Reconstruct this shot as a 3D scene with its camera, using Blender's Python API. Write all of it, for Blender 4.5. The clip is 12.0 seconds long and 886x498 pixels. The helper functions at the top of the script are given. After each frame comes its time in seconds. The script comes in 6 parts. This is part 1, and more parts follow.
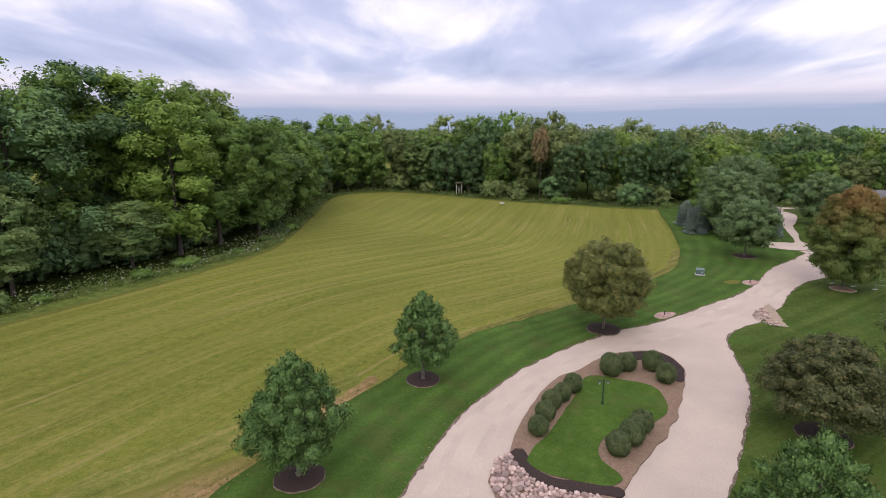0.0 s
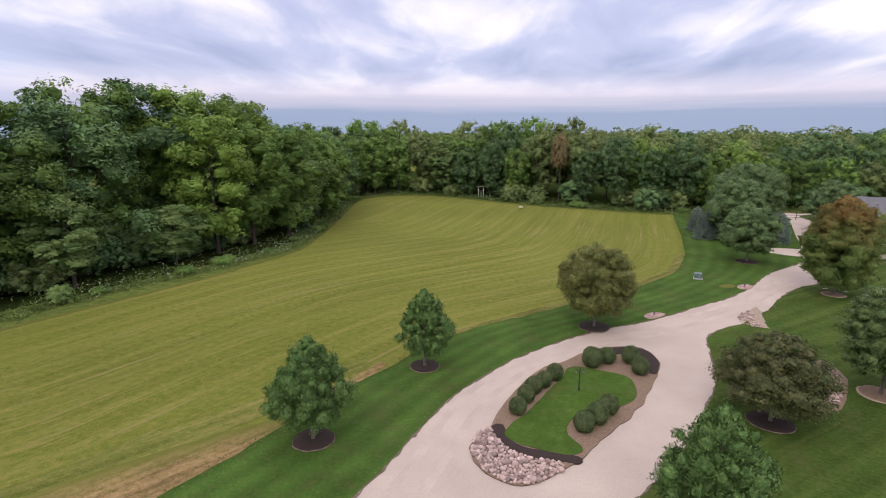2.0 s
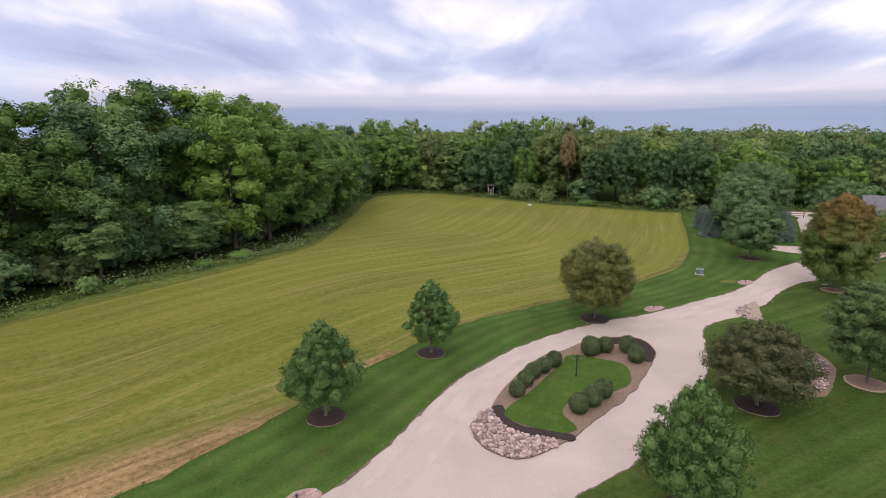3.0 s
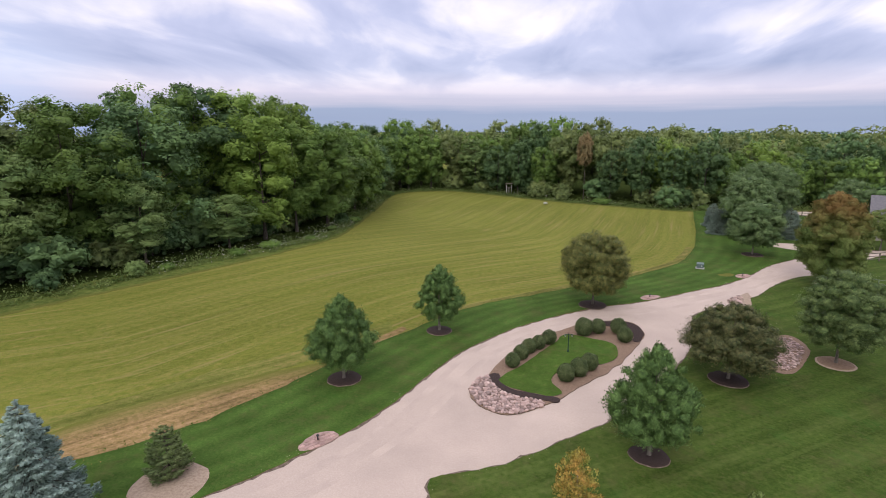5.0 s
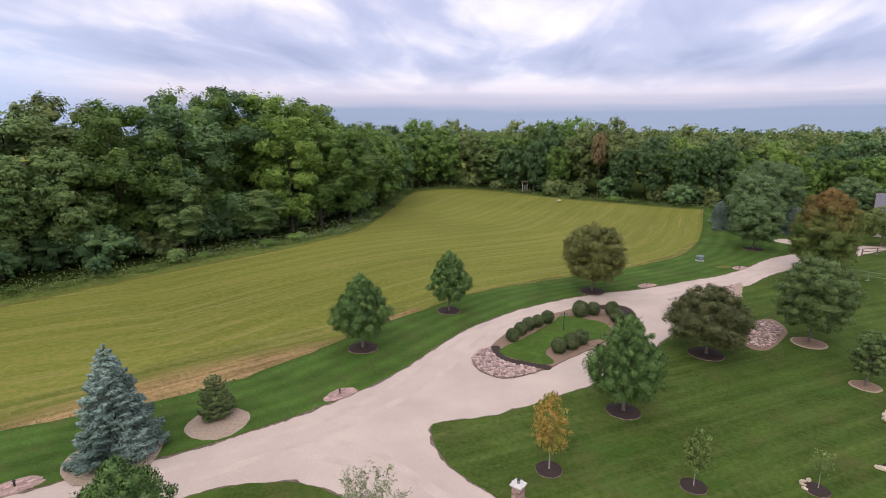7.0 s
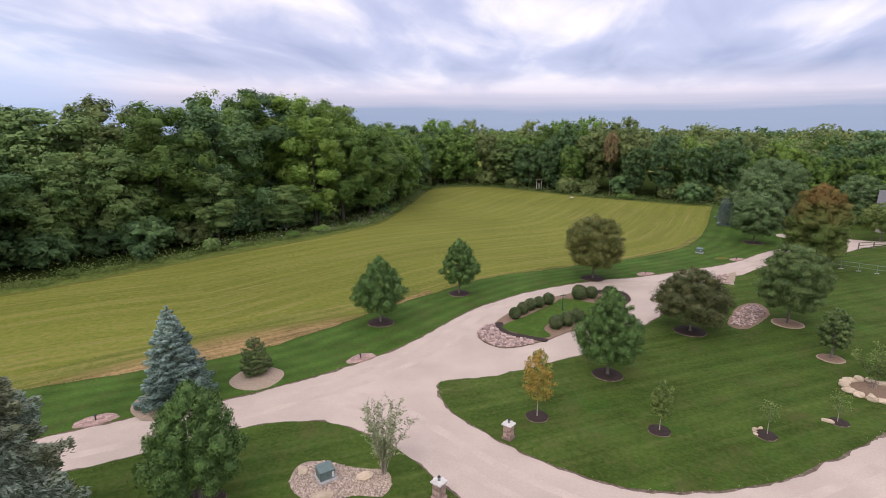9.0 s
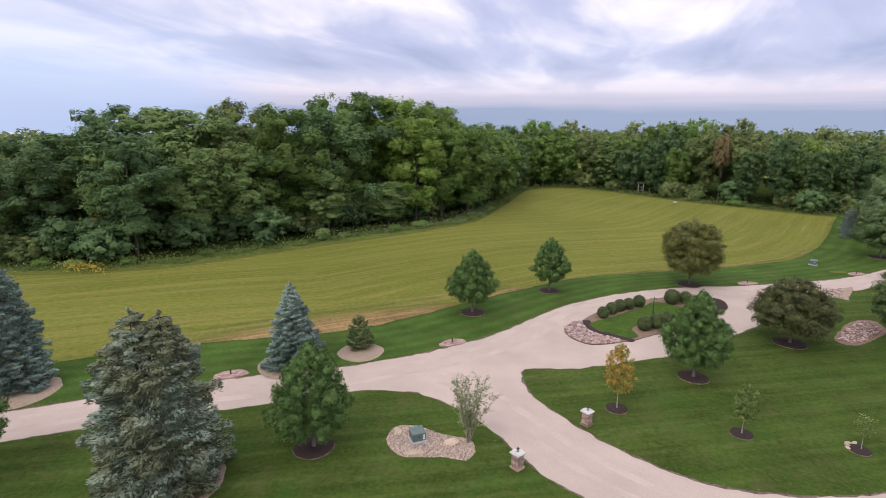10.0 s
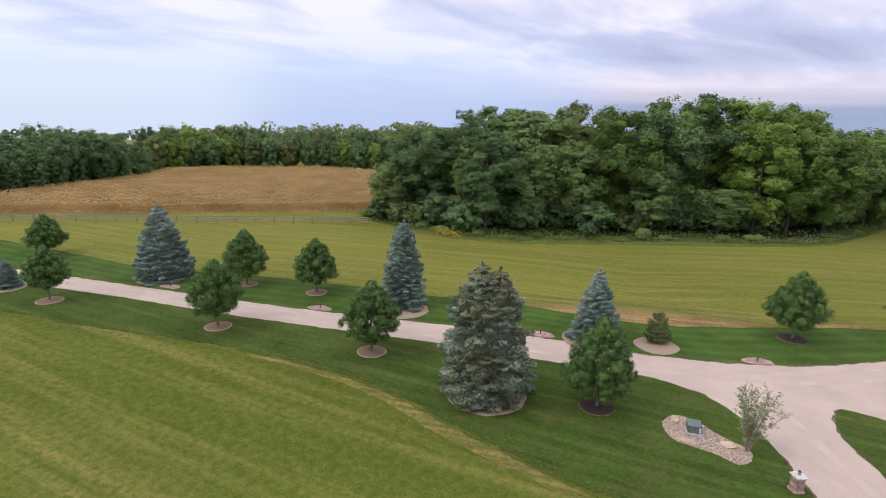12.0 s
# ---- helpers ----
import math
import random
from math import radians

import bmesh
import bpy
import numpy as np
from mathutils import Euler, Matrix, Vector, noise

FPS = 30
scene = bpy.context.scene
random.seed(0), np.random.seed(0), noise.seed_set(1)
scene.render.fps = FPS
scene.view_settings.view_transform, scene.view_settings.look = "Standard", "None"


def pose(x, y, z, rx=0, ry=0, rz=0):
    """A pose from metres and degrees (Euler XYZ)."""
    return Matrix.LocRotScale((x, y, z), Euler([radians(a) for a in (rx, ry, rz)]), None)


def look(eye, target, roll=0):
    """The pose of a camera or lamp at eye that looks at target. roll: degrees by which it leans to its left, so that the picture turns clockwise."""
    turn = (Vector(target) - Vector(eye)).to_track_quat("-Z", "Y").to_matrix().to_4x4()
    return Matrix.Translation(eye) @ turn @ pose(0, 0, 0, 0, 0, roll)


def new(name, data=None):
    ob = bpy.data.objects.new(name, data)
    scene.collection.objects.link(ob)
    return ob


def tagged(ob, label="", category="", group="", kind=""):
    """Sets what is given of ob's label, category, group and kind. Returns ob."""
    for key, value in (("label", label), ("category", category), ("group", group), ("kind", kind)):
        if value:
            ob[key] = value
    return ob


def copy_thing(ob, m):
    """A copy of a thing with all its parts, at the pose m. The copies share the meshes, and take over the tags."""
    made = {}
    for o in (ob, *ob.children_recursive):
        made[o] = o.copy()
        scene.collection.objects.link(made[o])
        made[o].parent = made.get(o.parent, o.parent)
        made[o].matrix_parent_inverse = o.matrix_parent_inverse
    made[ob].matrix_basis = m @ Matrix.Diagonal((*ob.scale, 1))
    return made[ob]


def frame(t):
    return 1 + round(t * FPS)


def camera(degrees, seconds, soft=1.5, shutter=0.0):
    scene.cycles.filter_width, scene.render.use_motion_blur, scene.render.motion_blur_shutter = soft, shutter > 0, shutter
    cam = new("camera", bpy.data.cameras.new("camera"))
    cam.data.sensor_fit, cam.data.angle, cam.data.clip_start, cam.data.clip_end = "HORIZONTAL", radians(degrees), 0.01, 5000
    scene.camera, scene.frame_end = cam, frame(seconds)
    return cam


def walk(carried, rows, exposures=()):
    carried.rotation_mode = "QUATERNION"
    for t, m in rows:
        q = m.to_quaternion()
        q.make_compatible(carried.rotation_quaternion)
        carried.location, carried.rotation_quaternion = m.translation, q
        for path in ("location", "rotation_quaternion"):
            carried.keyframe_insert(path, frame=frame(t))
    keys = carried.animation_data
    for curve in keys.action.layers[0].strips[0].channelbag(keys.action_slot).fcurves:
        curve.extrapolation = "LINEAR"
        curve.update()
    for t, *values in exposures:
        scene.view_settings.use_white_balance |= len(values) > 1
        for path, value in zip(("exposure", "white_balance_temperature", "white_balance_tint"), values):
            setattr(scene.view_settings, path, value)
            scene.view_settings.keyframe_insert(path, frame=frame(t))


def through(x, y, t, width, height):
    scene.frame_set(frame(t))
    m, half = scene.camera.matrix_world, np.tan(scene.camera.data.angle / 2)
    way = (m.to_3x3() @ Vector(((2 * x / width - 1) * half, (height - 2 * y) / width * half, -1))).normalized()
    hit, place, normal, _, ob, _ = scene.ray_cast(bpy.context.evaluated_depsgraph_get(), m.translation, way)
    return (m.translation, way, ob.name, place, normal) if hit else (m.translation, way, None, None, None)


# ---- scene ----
cam = camera(79.69, 12.0, soft=0.88)
PATH = [
    (0, (-3.573, 7.372, 17.818), (-3.515, 26.854, 13.297), -0.08),
    (0.5, (-2.856, 6.055, 18.699), (-3.091, 25.538, 14.190), -0.14),
    (1, (-2.209, 4.689, 19.228), (-2.743, 24.164, 14.704), -0.15),
    (1.5, (-1.590, 3.454, 19.339), (-2.418, 22.917, 14.811), -0.17),
    (2, (-1.158, 2.197, 19.277), (-2.237, 21.654, 14.773), -0.13),
    (2.5, (-0.868, 0.923, 19.212), (-2.176, 20.363, 14.698), -0.04),
    (3, (-0.470, -0.241, 19.329), (-2.006, 19.177, 14.792), -0.17),
    (5, (1.458, -5.345, 19.415), (-0.971, 13.980, 14.872), -0.00),
    (5.5, (1.986, -6.640, 19.397), (-0.657, 12.657, 14.856), -0.02),
    (6, (2.412, -8.053, 19.470), (-0.426, 11.214, 14.915), -0.02),
    (6.5, (2.944, -9.396, 19.511), (-0.102, 9.837, 14.950), -0.06),
    (7, (3.390, -10.796, 19.478), (0.163, 8.410, 14.923), -0.05),
    (9, (5.280, -16.339, 19.389), (1.347, 2.734, 14.836), -0.13),
    (9.5, (5.664, -17.855, 19.406), (0.696, 0.977, 14.859), 0.04),
    (10, (6.343, -19.426, 19.641), (-0.995, -1.389, 15.080), 0.24),
    (10.5, (7.324, -20.686, 19.846), (-2.868, -4.111, 15.219), 0.69),
    (11, (8.456, -21.972, 20.097), (-4.253, -7.264, 15.392), 1.08),
    (11.5, (9.654, -23.043, 20.259), (-5.070, -10.380, 15.478), 1.39),
    (12, (10.791, -24.166, 20.393), (-5.420, -13.504, 15.542), 1.63),
]
walk(cam, [(t, look(eye, target, roll)) for t, eye, target, roll in PATH])
scene.view_settings.exposure = 0.0

# ---- sky and sun: high overcast, thinner in the west ----
SUN_ELEV, SUN_TURN, THIN_CLOUD = 46.0, 195.0, 250.0


def make_world():
    w = bpy.data.worlds.new("overcast_sky")
    scene.world = w
    w.use_nodes = True
    nt = w.node_tree
    nt.nodes.clear()
    N, L = nt.nodes.new, nt.links.new

    def math_node(op, a, b=None):
        n = N("ShaderNodeMath")
        n.operation = op
        for i, v in enumerate((a, b)):
            if v is None:
                continue
            if isinstance(v, (int, float)):
                n.inputs[i].default_value = v
            else:
                L(v, n.inputs[i])
        return n.outputs[0]

    out, bg = N("ShaderNodeOutputWorld"), N("ShaderNodeBackground")
    L(bg.outputs[0], out.inputs[0])
    sky = N("ShaderNodeTexSky")
    sky.sky_type, sky.sun_disc = "NISHITA", False
    sky.sun_elevation, sky.sun_rotation = radians(SUN_ELEV), radians(SUN_TURN)
    tc, sep = N("ShaderNodeTexCoord"), N("ShaderNodeSeparateXYZ")
    L(tc.outputs["Generated"], sep.inputs[0])
    up = math_node("MAXIMUM", sep.outputs[2], 0.0)
    den = math_node("ADD", up, 0.16)
    comb = N("ShaderNodeCombineXYZ")
    L(math_node("DIVIDE", sep.outputs[0], den), comb.inputs[0])
    L(math_node("DIVIDE", sep.outputs[1], den), comb.inputs[1])

    def noise_of(scale, detail, stretch, turn, distortion=0.0, shift=(0, 0, 0)):
        m = N("ShaderNodeMapping")
        m.inputs["Rotation"].default_value = (0, 0, radians(turn))
        m.inputs["Scale"].default_value = stretch
        m.inputs["Location"].default_value = shift
        L(comb.outputs[0], m.inputs[0])
        n = N("ShaderNodeTexNoise")
        n.inputs["Scale"].default_value = scale
        n.inputs["Detail"].default_value = detail
        n.inputs["Roughness"].default_value = 0.5
        n.inputs["Distortion"].default_value = distortion
        L(m.outputs[0], n.inputs["Vector"])
        return n.outputs[0]

    big = noise_of(0.5, 4, (1.0, 0.7, 1), 75, 0.4, (3.1, 1.7, 0))
    fine = noise_of(1.9, 9, (1.0, 0.5, 1), 62, 0.5, (1.3, 4.2, 0))
    # the cloud is thinner, so brighter, towards the west
    west = N("ShaderNodeVectorMath")
    west.operation = "DOT_PRODUCT"
    L(tc.outputs["Generated"], west.inputs[0])
    west.inputs[1].default_value = (math.sin(radians(THIN_CLOUD)), math.cos(radians(THIN_CLOUD)), 0.0)
    glow = math_node("SUBTRACT", math_node("MULTIPLY", west.outputs["Value"], 0.05), 0.012)
    # and towards the north-east
    east = N("ShaderNodeVectorMath")
    east.operation = "DOT_PRODUCT"
    L(tc.outputs["Generated"], east.inputs[0])
    east.inputs[1].default_value = (math.sin(radians(62)) * 0.95, math.cos(radians(62)) * 0.95, 0.31)
    glow = math_node("ADD", glow, math_node("MULTIPLY", math_node("MAXIMUM", math_node("SUBTRACT", east.outputs["Value"], 0.72), 0.0), 0.68))
    # a heavier bank of cloud lies low over the horizon
    bank = N("ShaderNodeMapRange")
    bank.interpolation_type = "SMOOTHSTEP"
    for key, v in (("From Min", 0.0), ("From Max", 0.055), ("To Min", -0.075), ("To Max", 0.035)):
        bank.inputs[key].default_value = v
    L(math_node("ABSOLUTE", math_node("SUBTRACT", up, 0.10)), bank.inputs["Value"])
    less = N("ShaderNodeMapRange")
    for key, v in (("From Min", 0.3), ("From Max", 0.9), ("To Min", 1.0), ("To Max", -0.3)):
        less.inputs[key].default_value = v
    L(west.outputs["Value"], less.inputs["Value"])
    glow = math_node("ADD", glow, math_node("MULTIPLY", bank.outputs[0], less.outputs[0]))
    mixed = math_node("ADD", glow, math_node("ADD", math_node("MULTIPLY", big, 0.55), math_node("MULTIPLY", math_node("ADD", fine, 0.03), 0.45)))
    ramp = N("ShaderNodeValToRGB")
    els = ramp.color_ramp.elements
    els[0].position, els[0].color = 0.31, (0.335, 0.365, 0.585, 1)
    els[1].position, els[1].color = 0.565, (1.0, 0.92, 1.0, 1)
    mid = els.new(0.46)
    mid.color = (0.56, 0.57, 0.79, 1)
    L(mixed, ramp.inputs[0])
    # haze that thickens towards the horizon
    low = N("ShaderNodeValToRGB")
    le = low.color_ramp.elements
    le[0].position, le[0].color = 0.0, (0.31, 0.38, 0.58, 1)
    le[1].position, le[1].color = 0.16, (0.74, 0.72, 0.84, 1)
    for p, c in ((0.023, (0.275, 0.345, 0.56, 1)), (0.040, (0.52, 0.50, 0.68, 1)), (0.06, (0.70, 0.62, 0.78, 1))):
        le.new(p).color = c
    long_m, long_n = N("ShaderNodeMapping"), N("ShaderNodeTexNoise")
    long_m.inputs["Scale"].default_value = (1.6, 1.6, 55)
    L(tc.outputs["Generated"], long_m.inputs[0])
    L(long_m.outputs[0], long_n.inputs["Vector"])
    long_n.inputs["Scale"].default_value, long_n.inputs["Detail"].default_value = 1.3, 6
    wob = math_node("ADD", up, math_node("MULTIPLY", math_node("SUBTRACT", big, 0.5), 0.03))
    wob = math_node("ADD", wob, math_node("MULTIPLY", math_node("SUBTRACT", long_n.outputs[0], 0.5), 0.034))
    L(wob, low.inputs[0])
    fac = N("ShaderNodeMapRange")
    fac.inputs["From Min"].default_value, fac.inputs["From Max"].default_value = 0.046, 0.095
    L(up, fac.inputs["Value"])
    mix = N("ShaderNodeMix")
    mix.data_type = "RGBA"
    L(fac.outputs[0], mix.inputs[0])
    wfac = N("ShaderNodeMapRange")
    wfac.interpolation_type = "SMOOTHSTEP"
    wfac.inputs["From Min"].default_value, wfac.inputs["From Max"].default_value = 0.35, 0.9
    L(west.outputs["Value"], wfac.inputs["Value"])
    pale_low = N("ShaderNodeMix")
    pale_low.data_type = "RGBA"
    pale_low.inputs[7].default_value = (0.64, 0.73, 0.93, 1)
    L(wfac.outputs[0], pale_low.inputs[0])
    L(low.outputs[0], pale_low.inputs[6])
    L(pale_low.outputs[2], mix.inputs[6])
    # thin clear-blue gap low in the west
    gap = N("ShaderNodeMapRange")
    gap.interpolation_type = "SMOOTHSTEP"
    gap.inputs["From Min"].default_value, gap.inputs["From Max"].default_value = 0.22, 0.66
    L(west.outputs["Value"], gap.inputs["Value"])
    high = N("ShaderNodeMapRange")
    for key, v in (("From Min", 0.05), ("From Max", 0.24), ("To Min", 0.75), ("To Max", 0.0)):
        high.inputs[key].default_value = v
    L(up, high.inputs["Value"])
    clear = N("ShaderNodeMix")
    clear.data_type = "RGBA"
    clear.inputs[7].default_value = (0.60, 0.71, 0.97, 1)
    L(math_node("MULTIPLY", gap.outputs[0], high.outputs[0]), clear.inputs[0])
    L(ramp.outputs[0], clear.inputs[6])
    L(clear.outputs[2], mix.inputs[7])
    # a bluer rift between the banks in the north-west
    rift, near_low, blue = N("ShaderNodeMapRange"), N("ShaderNodeMapRange"), N("ShaderNodeMix")
    toward = N("ShaderNodeVectorMath")
    toward.operation = "DOT_PRODUCT"
    L(tc.outputs["Generated"], toward.inputs[0])
    toward.inputs[1].default_value = (math.sin(radians(301)), math.cos(radians(301)), 0.0)
    rift.interpolation_type = near_low.interpolation_type = "SMOOTHSTEP"
    for node, keys in ((rift, (("From Min", 0.925), ("From Max", 0.99), ("To Max", 0.8))), (near_low, (("From Min", 0.03), ("From Max", 0.15), ("To Min", 1.0), ("To Max", 0.0)))):
        for key, v in keys:
            node.inputs[key].default_value = v
    L(toward.outputs["Value"], rift.inputs["Value"])
    L(math_node("ADD", wob, math_node("MULTIPLY", math_node("SUBTRACT", fine, 0.5), 0.12)), near_low.inputs["Value"])
    blue.data_type = "RGBA"
    blue.inputs[7].default_value = (0.47, 0.58, 0.90, 1)
    L(math_node("MULTIPLY", rift.outputs[0], near_low.outputs[0]), blue.inputs[0])
    L(mix.outputs[2], blue.inputs[6])
    # a little of the clear sky shines through the cloud
    sc = N("ShaderNodeMix")
    sc.data_type, sc.blend_type = "RGBA", "ADD"
    sc.inputs[0].default_value = 0.02
    L(blue.outputs[2], sc.inputs[6])
    L(sky.outputs[0], sc.inputs[7])
    warm = N("ShaderNodeMapRange")
    warm.inputs["From Min"].default_value, warm.inputs["From Max"].default_value = 0.25, 0.7
    L(up, warm.inputs["Value"])
    pale = N("ShaderNodeMix")
    pale.data_type = "RGBA"
    pale.inputs[7].default_value = (0.90, 0.86, 0.80, 1)
    half = math_node("MULTIPLY", warm.outputs[0], 0.12)
    L(half, pale.inputs[0])
    L(sc.outputs[2], pale.inputs[6])
    L(pale.outputs[2], bg.inputs[0])
    # an overcast sky is brighter towards the zenith
    zen = N("ShaderNodeMapRange")
    zen.interpolation_type = "SMOOTHSTEP"
    for key, v in (("From Min", 0.18), ("From Max", 0.95), ("To Min", 0.99), ("To Max", 1.75)):
        zen.inputs[key].default_value = v
    L(up, zen.inputs["Value"])
    L(zen.outputs[0], bg.inputs[1])


make_world()
sun = new("sun", bpy.data.lights.new("sun", "SUN"))
sun.data.energy, sun.data.angle, sun.data.color = 1.2, radians(30), (1.0, 0.95, 0.88)
sun.matrix_world = pose(0, 0, 60, 90 - SUN_ELEV, 0, 180 - SUN_TURN)


# ---- materials ----
def mat(name, colours, scale=1.0, detail=6.0, rough=0.9, bump=0.0, bump_scale=None, big=None, object_vary=0.0, island_vary=0.0,
        translucent=0.0, stripes=None, spec=0.25, metal=0.0, extra=None, streaks=None, grain=None, sheen=0.0):
    """colours: ramp stops (position, rgb) over a fine noise; big: (scale, amount) of slow value changes; stripes: (width, angle or 'uv', amount)."""
    m = bpy.data.materials.new(name)
    m.use_nodes = True
    nt = m.node_tree
    N, L = nt.nodes.new, nt.links.new
    b = nt.nodes["Principled BSDF"]
    b.inputs["Roughness"].default_value = rough
    b.inputs["Specular IOR Level"].default_value = spec
    b.inputs["Metallic"].default_value = metal
    b.inputs["Sheen Weight"].default_value, b.inputs["Sheen Roughness"].default_value, b.inputs["Sheen Tint"].default_value = sheen, 0.25, (0.75, 0.82, 0.2, 1)
    geo = N("ShaderNodeNewGeometry")
    pos = geo.outputs["Position"]
    n = N("ShaderNodeTexNoise")
    n.inputs["Scale"].default_value, n.inputs["Detail"].default_value, n.inputs["Roughness"].default_value = scale, detail, 0.65
    L(pos, n.inputs["Vector"])
    ramp = N("ShaderNodeValToRGB")
    els = ramp.color_ramp.elements
    (p0, c0), (p1, c1) = colours[0], colours[-1]
    els[0].position, els[0].color = p0, (*c0, 1)
    els[1].position, els[1].color = p1, (*c1, 1)
    for p, c in colours[1:-1]:
        els.new(p).color = (*c, 1)
    L(n.outputs[0], ramp.inputs[0])
    col = ramp.outputs[0]

    def value_by(col, fac_socket, lo, hi, f0=0.0, f1=1.0):
        r = N("ShaderNodeMapRange")
        r.inputs["From Min"].default_value, r.inputs["From Max"].default_value = f0, f1
        r.inputs["To Min"].default_value, r.inputs["To Max"].default_value = lo, hi
        L(fac_socket, r.inputs["Value"])
        h = N("ShaderNodeHueSaturation")
        L(r.outputs[0], h.inputs["Value"])
        L(col, h.inputs["Color"])
        return h.outputs[0]

    if big:
        n2 = N("ShaderNodeTexNoise")
        n2.inputs["Scale"].default_value, n2.inputs["Detail"].default_value = big[0], 5
        L(pos, n2.inputs["Vector"])
        col = value_by(col, n2.outputs[0], 1 - big[1], 1 + big[1], 0.3, 0.7)
    if grain:
        n3 = N("ShaderNodeTexNoise")
        n3.inputs["Scale"].default_value, n3.inputs["Detail"].default_value, n3.inputs["Roughness"].default_value = grain[0], 4, 0.7
        L(pos, n3.inputs["Vector"])
        col = value_by(col, n3.outputs[0], 1 - grain[1], 1 + grain[1], 0.3, 0.7)
    if stripes:
        width, angle, amount = stripes
        wv = N("ShaderNodeTexWave")
        wv.wave_type, wv.bands_direction = "BANDS", "Y"
        mp = N("ShaderNodeMapping")
        if angle == "uv":
            uvn = N("ShaderNodeUVMap")
            uvn.uv_map = "across"
            L(uvn.outputs[0], mp.inputs[0])
        else:
            mp.inputs["Rotation"].default_value = (0, 0, -radians(angle))
            L(pos, mp.inputs[0])
        L(mp.outputs[0], wv.inputs[0])
        wv.inputs["Scale"].default_value = 0.314 / width
        wv.inputs["Distortion"].default_value, wv.inputs["Detail"].default_value = 1.6, 3
        wv.inputs["Detail Scale"].default_value = 0.25
        col = value_by(col, wv.outputs[1], 1 - amount, 1 + amount)
    if streaks:
        # long thin swaths along one direction: (angle, across scale, amount, straw colour)
        angle, across, amount, straw = streaks
        mp = N("ShaderNodeMapping")
        mp.vector_type = "TEXTURE"
        mp.inputs["Scale"].default_value = (26, 1, 1)
        if angle == "uv":
            uvs = N("ShaderNodeUVMap")
            uvs.uv_map = "across"
            L(uvs.outputs[0], mp.inputs[0])
        else:
            mp.inputs["Rotation"].default_value = (0, 0, radians(angle))
            L(pos, mp.inputs[0])
        ns = N("ShaderNodeTexNoise")
        ns.inputs["Scale"].default_value, ns.inputs["Detail"].default_value, ns.inputs["Roughness"].default_value = across, 5, 0.6
        L(mp.outputs[0], ns.inputs["Vector"])
        rs = N("ShaderNodeMapRange")
        rs.inputs["From Min"].default_value, rs.inputs["From Max"].default_value = 0.46, 0.66
        L(ns.outputs[0], rs.inputs["Value"])
        n4 = N("ShaderNodeTexNoise")
        n4.inputs["Scale"].default_value, n4.inputs["Detail"].default_value = 2.2, 7
        L(pos, n4.inputs["Vector"])
        r4 = N("ShaderNodeMapRange")
        r4.inputs["From Min"].default_value, r4.inputs["From Max"].default_value = 0.35, 0.65
        L(n4.outputs[0], r4.inputs["Value"])
        mu = N("ShaderNodeMath")
        mu.operation = "MULTIPLY"
        L(rs.outputs[0], mu.inputs[0])
        L(r4.outputs[0], mu.inputs[1])
        mxs = N("ShaderNodeMix")
        mxs.data_type = "RGBA"
        L(mu.outputs[0], mxs.inputs[0])
        L(col, mxs.inputs[6])
        mxs.inputs[7].default_value = (*straw, 1)
        col = value_by(mxs.outputs[2], ns.outputs[0], 1 - amount, 1 + amount, 0.36, 0.64)
    if object_vary:
        oi = N("ShaderNodeObjectInfo")
        col = value_by(col, oi.outputs["Random"], 1 - object_vary, 1 + object_vary)
    if island_vary:
        col = value_by(col, geo.outputs["Random Per Island"], 1 - island_vary, 1 + island_vary)
    if extra:
        col = extra(nt, col, pos)
    L(col, b.inputs["Base Color"])
    if bump:
        nb = N("ShaderNodeTexNoise")
        nb.inputs["Scale"].default_value, nb.inputs["Detail"].default_value = bump_scale or scale * 2, 6
        L(pos, nb.inputs["Vector"])
        bp = N("ShaderNodeBump")
        bp.inputs["Strength"].default_value, bp.inputs["Distance"].default_value = 1.0, bump
        L(nb.outputs[0], bp.inputs["Height"])
        L(bp.outputs[0], b.inputs["Normal"])
    if translucent:
        tr, mx = N("ShaderNodeBsdfTranslucent"), N("ShaderNodeMixShader")
        mx.inputs[0].default_value = translucent
        L(col, tr.inputs[0])
        L(b.outputs[0], mx.inputs[1])
        L(tr.outputs[0], mx.inputs[2])
        L(mx.outputs[0], nt.nodes["Material Output"].inputs[0])
    return m


def leaf_mat(name, dark, light, vary=0.4, obj=0.0, scale=0.35, gain=2.5, mid=None, through=0.3, extra=None):
    """Leaf colours of flat leaves; gain allows for the light that passes between them."""
    dark, light = [tuple(min(v * gain, 0.6) for v in c) for c in (dark, light)]
    stops = ((0.35, dark), (0.65, light)) if not mid else ((0.35, dark), (0.52, tuple(v * gain for v in mid)), (0.68, light))
    return mat(name, stops, scale=scale, detail=3, rough=0.55, island_vary=vary, object_vary=obj, translucent=through, spec=0.15, extra=extra)



